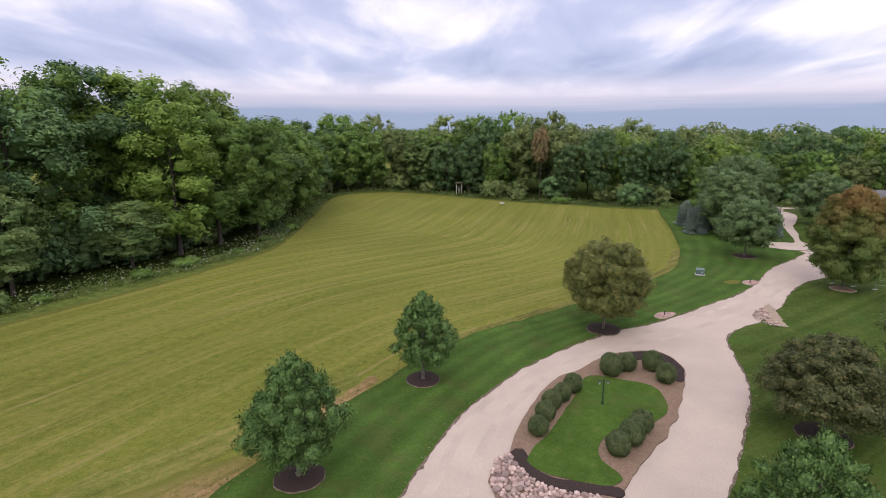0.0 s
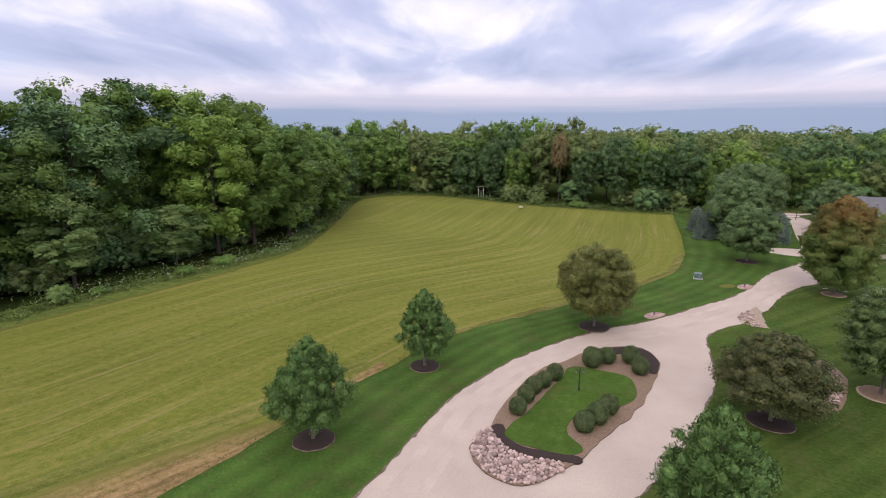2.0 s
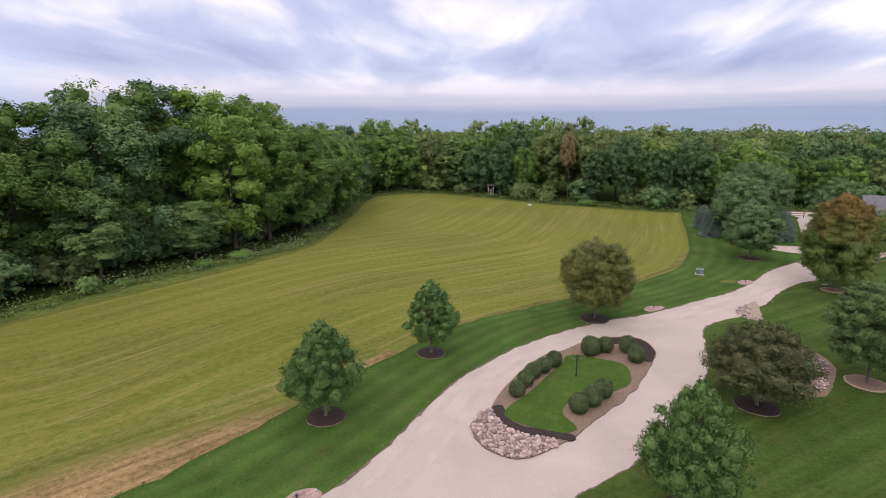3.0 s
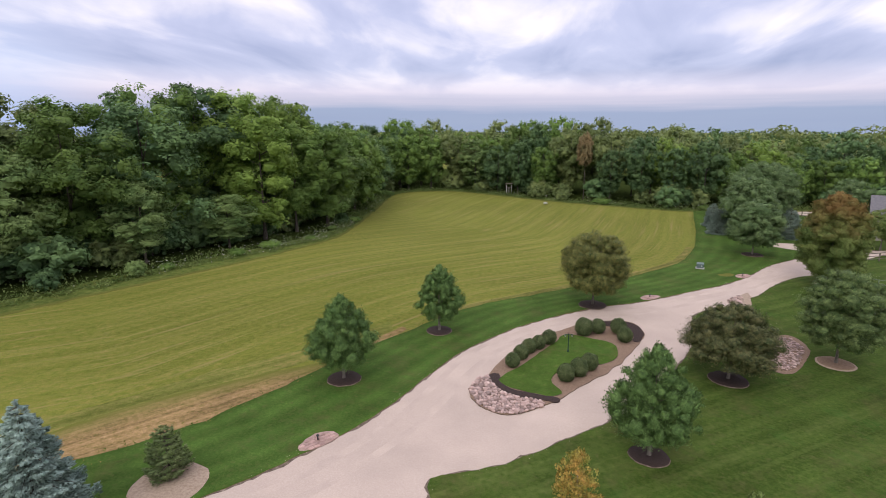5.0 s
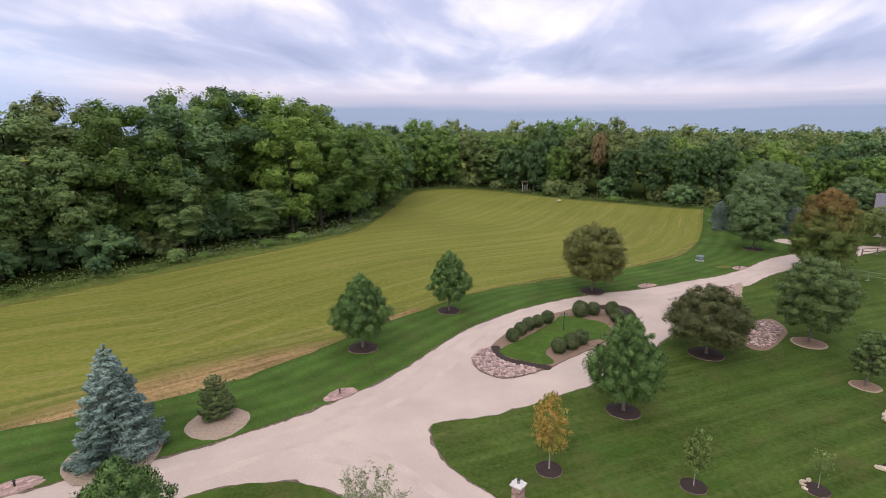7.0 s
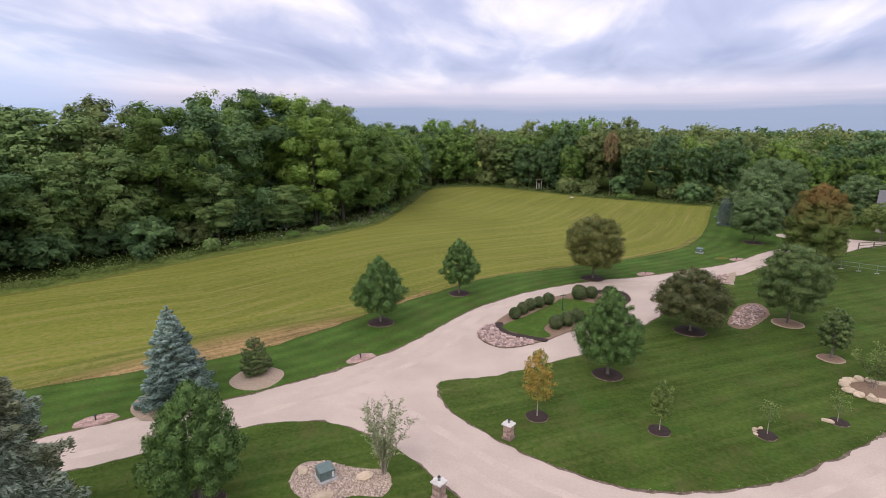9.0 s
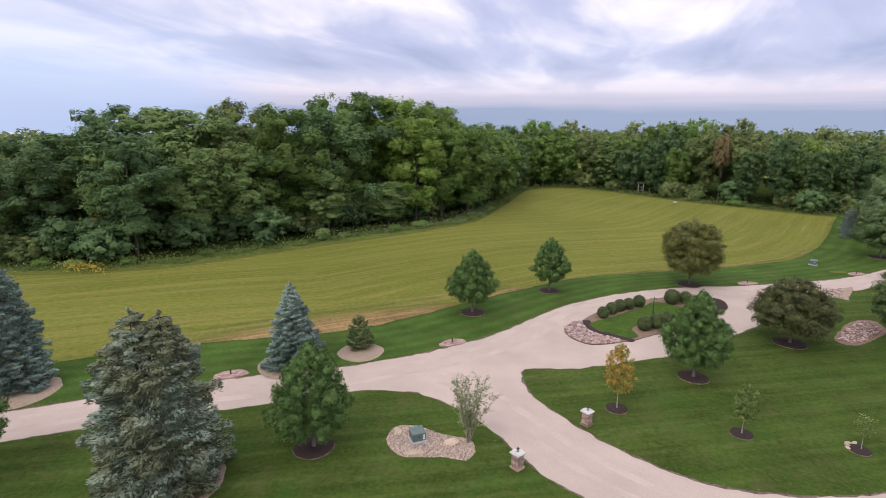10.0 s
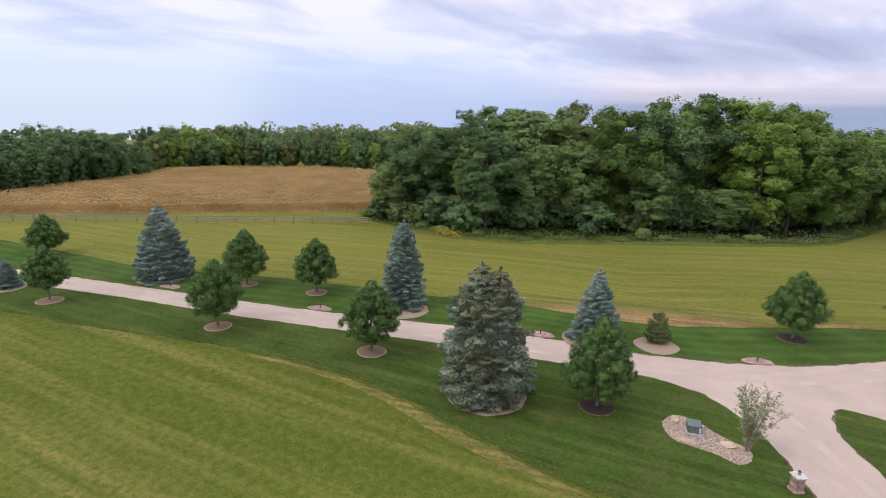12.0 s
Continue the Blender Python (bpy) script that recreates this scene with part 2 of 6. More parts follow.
M_HAY = mat("mown_hay", ((0.28, (0.086, 0.110, 0.019)), (0.48, (0.126, 0.145, 0.026)), (0.62, (0.163, 0.159, 0.036)), (0.8, (0.222, 0.187, 0.062))), scale=1.6, detail=10,
            big=(0.035, 0.15), bump=0.06, bump_scale=5.0, streaks=(42, 0.42, 0.075, (0.170, 0.152, 0.040)), grain=(9, 0.30), spec=0.05, sheen=0.21)
def mow_lines(nt, col, pos):
    """Thin trails of dry cut grass along the mower's way, broken into lengths, and small dark tufts."""
    N, L = nt.nodes.new, nt.links.new
    uvn = N("ShaderNodeUVMap")
    uvn.uv_map = "across"
    for across, stretch, lo, hi, amount, tint in ((1.5, 34, 0.56, 0.70, 0.75, (0.245, 0.196, 0.078)), (3.2, 22, 0.60, 0.74, 0.7, (0.265, 0.205, 0.090)), (0.33, 60, 0.54, 0.68, 0.5, (0.120, 0.118, 0.026))):
        mp, ns, mr, mx = N("ShaderNodeMapping"), N("ShaderNodeTexNoise"), N("ShaderNodeMapRange"), N("ShaderNodeMix")
        mp.vector_type = "TEXTURE"
        mp.inputs["Scale"].default_value = (stretch, 1, 1)
        L(uvn.outputs[0], mp.inputs[0])
        L(mp.outputs[0], ns.inputs["Vector"])
        ns.inputs["Scale"].default_value, ns.inputs["Detail"].default_value, ns.inputs["Roughness"].default_value = across, 5, 0.6
        mr.inputs["From Min"].default_value, mr.inputs["From Max"].default_value, mr.inputs["To Max"].default_value = lo, hi, amount
        L(ns.outputs[0], mr.inputs["Value"])
        mx.data_type = "RGBA"
        L(mr.outputs[0], mx.inputs[0])
        L(col, mx.inputs[6])
        mx.inputs[7].default_value = (*tint, 1)
        col = mx.outputs[2]
    return col


def thinning(near, reach, rough):
    """Cover that thins out into the ground colour near towards one edge of its strip, in ragged tongues."""
    def add(nt, col, pos):
        N, L = nt.nodes.new, nt.links.new
        uvn, sep, ns, ma, mr, mx, mp = N("ShaderNodeUVMap"), N("ShaderNodeSeparateXYZ"), N("ShaderNodeTexNoise"), N("ShaderNodeMath"), N("ShaderNodeMapRange"), N("ShaderNodeMix"), N("ShaderNodeMapping")
        uvn.uv_map = "across"
        L(uvn.outputs[0], sep.inputs[0])
        mp.vector_type = "TEXTURE"
        mp.inputs["Rotation"].default_value, mp.inputs["Scale"].default_value = (0, 0, radians(48)), (7, 1, 1)
        L(pos, mp.inputs[0])
        L(mp.outputs[0], ns.inputs["Vector"])
        ns.inputs["Scale"].default_value, ns.inputs["Detail"].default_value, ns.inputs["Roughness"].default_value = 1.1, 7, 0.65
        ma.operation = "MULTIPLY_ADD"
        L(ns.outputs[0], ma.inputs[0])
        ma.inputs[1].default_value = rough
        L(sep.outputs[1], ma.inputs[2])
        mr.inputs["From Min"].default_value, mr.inputs["From Max"].default_value = rough * 0.5, rough * 0.5 + reach
        L(ma.outputs[0], mr.inputs["Value"])
        mx.data_type = "RGBA"
        L(mr.outputs[0], mx.inputs[0])
        mx.inputs[6].default_value = (*near, 1)
        L(col, mx.inputs[7])
        return mx.outputs[2]
    return add


M_MOWN = mat("mown_swaths", ((0.28, (0.087, 0.110, 0.018)), (0.48, (0.128, 0.144, 0.024)), (0.62, (0.166, 0.158, 0.034)), (0.8, (0.226, 0.186, 0.059))), scale=1.6, detail=10,
             big=(0.035, 0.15), bump=0.06, bump_scale=5.0, stripes=(3.1, "uv", 0.028), streaks=("uv", 0.62, 0.075, (0.184, 0.166, 0.045)), grain=(9, 0.32), spec=0.05, sheen=0.21, extra=mow_lines)
M_HAY_S = mat("fresh_mown_hay", ((0.28, (0.055, 0.084, 0.012)), (0.48, (0.086, 0.113, 0.017)), (0.62, (0.118, 0.130, 0.024)), (0.8, (0.190, 0.160, 0.048))), scale=1.6, detail=10,
              big=(0.05, 0.16), bump=0.06, bump_scale=5.0, streaks=(30, 0.5, 0.10, (0.195, 0.165, 0.052)), grain=(9, 0.30), spec=0.05)
M_STRAW = mat("cut_straw", ((0.32, (0.140, 0.118, 0.034)), (0.5, (0.240, 0.162, 0.070)), (0.75, (0.35, 0.238, 0.118))), scale=2.6, detail=9, big=(0.3, 0.2), bump=0.05, bump_scale=8,
              streaks=(48, 2.2, 0.25, (0.25, 0.165, 0.085)), grain=(10, 0.3), spec=0.05)
M_STRAW_F = mat("fading_straw", ((0.32, (0.140, 0.118, 0.034)), (0.5, (0.240, 0.162, 0.070)), (0.75, (0.35, 0.238, 0.118))), scale=2.6, detail=9, big=(0.3, 0.2), bump=0.05, bump_scale=8,
              streaks=(48, 2.2, 0.25, (0.25, 0.165, 0.085)), grain=(10, 0.3), spec=0.05, extra=thinning((0.120, 0.128, 0.026), 2.2, 3.4))
M_STRAW_B = mat("thin_straw", ((0.32, (0.095, 0.115, 0.022)), (0.55, (0.15, 0.14, 0.038)), (0.78, (0.24, 0.185, 0.075))), scale=2.2, detail=10, big=(0.25, 0.2), bump=0.05, bump_scale=8,
              streaks=(44, 1.6, 0.2, (0.22, 0.165, 0.065)), grain=(9, 0.3), spec=0.05)
M_STRAW_C = mat("sparse_straw", ((0.32, (0.086, 0.108, 0.019)), (0.55, (0.130, 0.140, 0.030)), (0.78, (0.212, 0.178, 0.064))), scale=1.8, detail=10, big=(0.2, 0.2), bump=0.05, bump_scale=8,
              streaks=(44, 1.2, 0.15, (0.20, 0.16, 0.055)), grain=(9, 0.3), spec=0.05, sheen=0.15)
M_VERGE = mat("rough_verge_grass", ((0.3, (0.056, 0.086, 0.018)), (0.5, (0.094, 0.122, 0.027)), (0.75, (0.16, 0.155, 0.047))), scale=1.2, detail=8, big=(0.15, 0.25), bump=0.12, bump_scale=3, grain=(7, 0.3), spec=0.05, extra=thinning((0.122, 0.122, 0.028), 1.8, 3.2))
def thin_turf(nt, col, pos):
    """Thin, browned patches and lusher spots in mown turf."""
    N, L = nt.nodes.new, nt.links.new
    for scale, lo, hi, amount, tint in ((0.42, 0.52, 0.70, 0.55, (0.088, 0.082, 0.030)), (0.30, 0.55, 0.72, 0.5, (0.040, 0.110, 0.017)), (1.9, 0.56, 0.70, 0.5, (0.105, 0.096, 0.036))):
        ns, mr, mx, mp = N("ShaderNodeTexNoise"), N("ShaderNodeMapRange"), N("ShaderNodeMix"), N("ShaderNodeMapping")
        mp.inputs["Location"].default_value = (scale * 31, scale * 17, 3)
        L(pos, mp.inputs[0])
        L(mp.outputs[0], ns.inputs["Vector"])
        ns.inputs["Scale"].default_value, ns.inputs["Detail"].default_value, ns.inputs["Roughness"].default_value = scale, 8, 0.68
        mr.inputs["From Min"].default_value, mr.inputs["From Max"].default_value, mr.inputs["To Max"].default_value = lo, hi, amount
        L(ns.outputs[0], mr.inputs["Value"])
        mx.data_type = "RGBA"
        L(mr.outputs[0], mx.inputs[0])
        L(col, mx.inputs[6])
        mx.inputs[7].default_value = (*tint, 1)
        col = mx.outputs[2]
    return col


M_LAWN = mat("striped_lawn", ((0.3, (0.038, 0.078, 0.014)), (0.52, (0.053, 0.097, 0.018)), (0.75, (0.082, 0.120, 0.028))), scale=6, detail=10,
             big=(0.3, 0.22), bump=0.02, bump_scale=9, stripes=(2.3, "uv", 0.12), grain=(16, 0.24), spec=0.05, extra=thin_turf)
M_LAWN_R = mat("mown_lawn", ((0.3, (0.033, 0.059, 0.011)), (0.5, (0.046, 0.076, 0.013)), (0.66, (0.065, 0.092, 0.019)), (0.82, (0.113, 0.120, 0.034))), scale=4, detail=11,
               big=(0.3, 0.22), bump=0.02, bump_scale=9, stripes=(2.2, 32, 0.06), streaks=(32, 0.9, 0.09, (0.084, 0.110, 0.027)), grain=(15, 0.26), spec=0.05, extra=thin_turf)
M_TURF = mat("green_turf", ((0.3, (0.040, 0.078, 0.012)), (0.6, (0.060, 0.104, 0.018)), (0.85, (0.115, 0.130, 0.034))), scale=1.5, detail=7, big=(0.4, 0.15), bump=0.03, grain=(12, 0.25), spec=0.05, extra=thin_turf)
M_GRAVEL = mat("pale_gravel", ((0.25, (0.408, 0.326, 0.268)), (0.5, (0.445, 0.360, 0.298)), (0.75, (0.484, 0.400, 0.336))), scale=9, detail=12, big=(0.2, 0.10), bump=0.006, bump_scale=30, grain=(26, 0.06))
M_TRACK = mat("packed_gravel", ((0.25, (0.411, 0.329, 0.271)), (0.5, (0.450, 0.364, 0.302)), (0.75, (0.489, 0.404, 0.340))), scale=9, detail=12, big=(0.5, 0.09), bump=0.004, bump_scale=30, grain=(26, 0.05))
M_SOIL = mat("soil_edge", ((0.3, (0.06, 0.045, 0.03)), (0.55, (0.15, 0.115, 0.082)), (0.75, (0.30, 0.24, 0.19))), scale=3, bump=0.03)
M_MULCH = mat("dark_mulch", ((0.3, (0.022, 0.014, 0.012)), (0.7, (0.060, 0.040, 0.034))), scale=14, bump=0.05, bump_scale=25)
M_MULCH_B = mat("faded_mulch", ((0.3, (0.150, 0.098, 0.064)), (0.7, (0.265, 0.182, 0.125))), scale=7, bump=0.04, bump_scale=20)
M_SAND = mat("pale_sand", ((0.3, (0.235, 0.172, 0.118)), (0.7, (0.375, 0.295, 0.222))), scale=6, bump=0.02)
# floor tone darkened to stand in for the shade beneath the crowns
M_FLOOR_SHADED = mat("forest_floor", ((0.3, (0.016, 0.026, 0.006)), (0.7, (0.045, 0.060, 0.016))), scale=0.8, bump=0.1, spec=0.0)
M_BARK = mat("grey_bark", ((0.3, (0.10, 0.085, 0.07)), (0.7, (0.24, 0.21, 0.18))), scale=8, bump=0.02)
M_BARK_D = mat("dark_bark", ((0.3, (0.035, 0.028, 0.022)), (0.7, (0.11, 0.09, 0.075))), scale=4, bump=0.03)
M_STEM = mat("pale_stem_bark", ((0.3, (0.20, 0.165, 0.13)), (0.7, (0.42, 0.37, 0.31))), scale=8, bump=0.01)
L_PEAR = leaf_mat("pear_leaf", (0.024, 0.049, 0.013), (0.082, 0.132, 0.039), vary=0.3, gain=2.1, scale=2.6, through=0.18)
L_BRONZE = leaf_mat("bronze_leaf", (0.028, 0.041, 0.010), (0.132, 0.128, 0.038), vary=0.34, gain=1.8, scale=2.4, through=0.18)
L_PURPLE = leaf_mat("purple_leaf", (0.023, 0.036, 0.012), (0.090, 0.086, 0.034), vary=0.34, gain=1.7, scale=2.4, through=0.18)
L_OLIVE = leaf_mat("olive_leaf", (0.026, 0.048, 0.015), (0.096, 0.128, 0.042), vary=0.34, gain=1.85, scale=2.4, through=0.18)
L_LINDEN = leaf_mat("linden_leaf", (0.042, 0.073, 0.025), (0.092, 0.130, 0.052), vary=0.35, gain=1.85, scale=1.0, through=0.18)


def rust_top(nt, col, pos):
    """Leaves turn rust first in the upper crown."""
    N, L = nt.nodes.new, nt.links.new
    sep, ns, add, mr, mx = N("ShaderNodeSeparateXYZ"), N("ShaderNodeTexNoise"), N("ShaderNodeMath"), N("ShaderNodeMapRange"), N("ShaderNodeMix")
    L(pos, sep.inputs[0])
    L(pos, ns.inputs["Vector"])
    ns.inputs["Scale"].default_value, ns.inputs["Detail"].default_value = 0.55, 3
    add.operation = "MULTIPLY_ADD"
    L(ns.outputs[0], add.inputs[0])
    add.inputs[1].default_value = 9.0
    L(sep.outputs[2], add.inputs[2])
    mr.inputs["From Min"].default_value, mr.inputs["From Max"].default_value, mr.inputs["To Max"].default_value = 10.2, 15.5, 0.62
    L(add.outputs[0], mr.inputs["Value"])
    mx.data_type = "RGBA"
    L(mr.outputs[0], mx.inputs[0])
    L(col, mx.inputs[6])
    mx.inputs[7].default_value = (0.29, 0.115, 0.048, 1)
    return mx.outputs[2]


L_RED = leaf_mat("turning_leaf", (0.045, 0.070, 0.018), (0.095, 0.115, 0.034), vary=0.34, gain=2.4, extra=rust_top)
L_YELLOW = leaf_mat("yellow_leaf", (0.120, 0.140, 0.030), (0.245, 0.150, 0.040), scale=0.9, gain=2.1)
L_SAP = leaf_mat("sapling_leaf", (0.058, 0.090, 0.024), (0.125, 0.160, 0.046), gain=1.8)
L_GREY = leaf_mat("grey_green_leaf", (0.085, 0.105, 0.05), (0.20, 0.21, 0.12), gain=2.0)


def olive_side(nt, col, pos):
    """Older inner boughs show olive and brown in patches."""
    N, L = nt.nodes.new, nt.links.new
    ns, mr, mx = N("ShaderNodeTexNoise"), N("ShaderNodeMapRange"), N("ShaderNodeMix")
    L(pos, ns.inputs["Vector"])
    ns.inputs["Scale"].default_value, ns.inputs["Detail"].default_value = 0.45, 5
    mr.inputs["From Min"].default_value, mr.inputs["From Max"].default_value, mr.inputs["To Max"].default_value = 0.44, 0.60, 0.8
    L(ns.outputs[0], mr.inputs["Value"])
    mx.data_type = "RGBA"
    L(mr.outputs[0], mx.inputs[0])
    L(col, mx.inputs[6])
    mx.inputs[7].default_value = (0.225, 0.232, 0.118, 1)
    return mx.outputs[2]


L_BLUE = leaf_mat("blue_spruce_needle", (0.050, 0.074, 0.062), (0.128, 0.166, 0.142), vary=0.25, gain=2.9)
L_BLUE_D = leaf_mat("young_blue_spruce_needle", (0.044, 0.062, 0.050), (0.110, 0.136, 0.112), vary=0.3, gain=2.8)
L_BLUEG = leaf_mat("grey_spruce_needle", (0.052, 0.070, 0.050), (0.130, 0.156, 0.120), vary=0.25, gain=3.0, extra=olive_side)
L_SPR = leaf_mat("green_spruce_needle", (0.036, 0.056, 0.020), (0.088, 0.112, 0.042), vary=0.35, gain=2.1)
L_SHRUB = leaf_mat("boxwood_leaf", (0.030, 0.044, 0.016), (0.072, 0.088, 0.036), scale=1.5, vary=0.42, gain=2.1)
L_FOR = [leaf_mat("wood_leaf_mid", (0.036, 0.066, 0.014), (0.084, 0.128, 0.029), obj=0.28, vary=0.10, gain=2.2, through=0.2),
         leaf_mat("wood_leaf_deep", (0.027, 0.052, 0.021), (0.064, 0.102, 0.037), obj=0.28, vary=0.10, gain=2.2, through=0.2),
         leaf_mat("wood_leaf_yellow", (0.048, 0.082, 0.014), (0.108, 0.155, 0.031), obj=0.28, vary=0.10, gain=2.2, through=0.2),
         leaf_mat("wood_leaf_olive", (0.043, 0.061, 0.021), (0.098, 0.118, 0.040), obj=0.26, vary=0.10, gain=2.2, through=0.2),
         leaf_mat("wood_leaf_rust", (0.080, 0.070, 0.032), (0.150, 0.105, 0.052), obj=0.15, vary=0.2, gain=2.2, through=0.2),
         leaf_mat("wood_leaf_pale", (0.047, 0.080, 0.024), (0.104, 0.143, 0.047), obj=0.12, vary=0.10, gain=2.2, through=0.2)]
M_CORN = leaf_mat("ripe_corn", (0.25, 0.165, 0.060), (0.345, 0.238, 0.098), scale=0.15, vary=0.05, gain=1.3)
M_WEED = leaf_mat("weed_leaf", (0.050, 0.080, 0.018), (0.11, 0.14, 0.045), scale=0.6, gain=1.6)
M_GOLD = leaf_mat("goldenrod_flower", (0.26, 0.21, 0.03), (0.46, 0.36, 0.06), scale=0.6, gain=1.0)
M_FLOWER = leaf_mat("weed_flower", (0.28, 0.28, 0.22), (0.5, 0.5, 0.42), scale=0.6, gain=1.0)


# ---- building helpers ----
def mesh_of(name, verts, faces, materials, smooth=False):
    me = bpy.data.meshes.new(name)
    me.from_pydata([tuple(v) for v in verts], [], faces)
    for m in (materials if isinstance(materials, (list, tuple)) else [materials]):
        me.materials.append(m)
    if smooth:
        me.polygons.foreach_set("use_smooth", [True] * len(me.polygons))
    me.update()
    return me


def sprays_mesh(name, corners, material, soft=None):
    """corners: (n, 3, 3) array, one loose leaf spray each; soft: the way that the clump under each spray faces."""
    n = len(corners)
    if soft is not None:
        corners = np.array(corners)
        face = unit(np.cross(corners[:, 1] - corners[:, 0], corners[:, 2] - corners[:, 0]))
        back = (face * soft).sum(1) < 0
        corners[back] = corners[back][:, ::-1]
        face[back] *= -1
    me = bpy.data.meshes.new(name)
    me.vertices.add(3 * n)
    me.vertices.foreach_set("co", np.asarray(corners, dtype=np.float32).reshape(-1))
    me.loops.add(3 * n)
    me.loops.foreach_set("vertex_index", np.arange(3 * n, dtype=np.int32))
    me.polygons.add(n)
    me.polygons.foreach_set("loop_start", np.arange(0, 3 * n, 3, dtype=np.int32))
    me.materials.append(material)
    me.update(calc_edges=True)
    me.validate()
    if soft is not None:
        me.normals_split_custom_set(np.repeat(unit(soft + 0.34 * face), 3, axis=0))
    return me


def under(name, me, parent, label=""):
    ob = new(name, me)
    ob.parent = parent
    if label:
        ob["label"] = label
    return ob


def part(name, bm, material, parent, label=""):
    me = bpy.data.meshes.new(name)
    bm.normal_update()
    bm.to_mesh(me)
    bm.free()
    me.materials.append(material)
    return under(name, me, parent, label)


def curve_pts(ctrl, step=1.0, rough=0.0, seed=1, closed=False):
    """A smooth line through a few plan points, sampled about every step metres, with an uneven edge."""
    P = [Vector((x, y)) for x, y in ctrl]
    n = len(P)
    out = []
    for i in range(n if closed else n - 1):
        if closed:
            p0, p1, p2, p3 = P[i - 1], P[i], P[(i + 1) % n], P[(i + 2) % n]
        else:
            p0, p1, p2, p3 = P[max(i - 1, 0)], P[i], P[i + 1], P[min(i + 2, n - 1)]
        k = max(2, int((p2 - p1).length / step))
        for j in range(k):
            t = j / k
            q = 0.5 * ((2 * p1) + (p2 - p0) * t + (2 * p0 - 5 * p1 + 4 * p2 - p3) * t * t + (3 * p1 - p0 - 3 * p2 + p3) * t ** 3)
            out.append(q)
    if not closed:
        out.append(P[-1])
    if rough:
        out = [q + Vector((noise.noise((q.x * 0.9, q.y * 0.9, seed)), noise.noise((q.x * 0.9, q.y * 0.9, seed + 9)))) * rough
               + Vector((noise.noise((q.x * 3, q.y * 3, seed)), noise.noise((q.x * 3, q.y * 3, seed + 5)))) * rough * 0.6 for q in out]
    return out


def inside(x, y, poly):
    c = False
    for (x0, y0), (x1, y1) in zip(poly, poly[1:] + poly[:1]):
        if (y0 > y) != (y1 > y) and x < (x1 - x0) * (y - y0) / (y1 - y0) + x0:
            c = not c
    return c


def plate(name, outline, top, bottom, mat_top, mat_side):
    """A flat raised sheet with an edge of its own."""
    bm = bmesh.new()
    vs = [bm.verts.new((p.x, p.y, top)) for p in outline]
    f = bm.faces.new(vs)
    bm.normal_update()
    if f.normal.z < 0:
        f.normal_flip()
    lows = [bm.verts.new((p.x, p.y, bottom)) for p in outline]
    n = len(vs)
    for i in range(n):
        s = bm.faces.new((vs[i], vs[(i + 1) % n], lows[(i + 1) % n], lows[i]))
        s.material_index = 1
    bmesh.ops.triangulate(bm, faces=[f])
    bmesh.ops.recalc_face_normals(bm, faces=bm.faces[:])
    me = bpy.data.meshes.new(name)
    bm.to_mesh(me)
    bm.free()
    me.materials.append(mat_top)
    me.materials.append(mat_side)
    return new(name, me)


def resample(pts, n):
    d = np.concatenate([[0], np.cumsum([(b - a).length for a, b in zip(pts, pts[1:])])])
    s = np.linspace(0, d[-1], n)
    x, y = np.interp(s, d, [p.x for p in pts]), np.interp(s, d, [p.y for p in pts])
    return np.stack([x, y], 1)


def ribbon(name, edge_a, edge_b, top, bottom, mat_top, mat_side, n=500, k=8, walls=True):
    """A strip of ground between two lines; its map 'across' runs in metres from edge to edge."""
    A, B = resample(edge_a, n), resample(edge_b, n)
    verts, faces, uv = [], [], []
    for i in range(n):
        w = np.linalg.norm(B[i] - A[i])
        for j in range(k + 1):
            p = A[i] + (B[i] - A[i]) * j / k
            verts.append((p[0], p[1], top))
            uv.append((i * 0.1, w * j / k))
    for i in range(n - 1):
        for j in range(k):
            a = i * (k + 1) + j
            faces.append((a, a + 1, a + k + 2, a + k + 1))
    nt = len(faces)
    for E in (A, B) if walls else ():
        base = len(verts)
        for i in range(n):
            verts += [(E[i][0], E[i][1], top), (E[i][0], E[i][1], bottom)]
            uv += [(0, 0), (0, 0)]
        for i in range(n - 1):
            faces.append((base + 2 * i, base + 2 * i + 1, base + 2 * i + 3, base + 2 * i + 2))
    me = mesh_of(name, verts, faces, [mat_top, mat_side])
    lay = me.uv_layers.new(name="across")
    for lp in me.loops:
        lay.data[lp.index].uv = uv[lp.vertex_index]
    for p in me.polygons:
        p.material_index = 0 if p.index < nt else 1
    return new(name, me)


def tube(verts, faces, path, radii, sides=7):
    """Adds a tapered tube along a path of points."""
    base = len(verts)
    for i, p in enumerate(path):
        d = (path[min(i + 1, len(path) - 1)] - path[max(i - 1, 0)]).normalized()
        a = d.orthogonal().normalized()
        b = d.cross(a)
        for s in range(sides):
            an = 2 * math.pi * s / sides
            verts.append(p + (a * math.cos(an) + b * math.sin(an)) * radii[i])
    for i in range(len(path) - 1):
        for s in range(sides):
            t = (s + 1) % sides
            faces.append((base + i * sides + s, base + i * sides + t, base + (i + 1) * sides + t, base + (i + 1) * sides + s))
    faces.append(tuple(base + (len(path) - 1) * sides + s for s in range(sides)))


def unit(a):
    return a / np.maximum(np.linalg.norm(a, axis=1, keepdims=True), 1e-9)


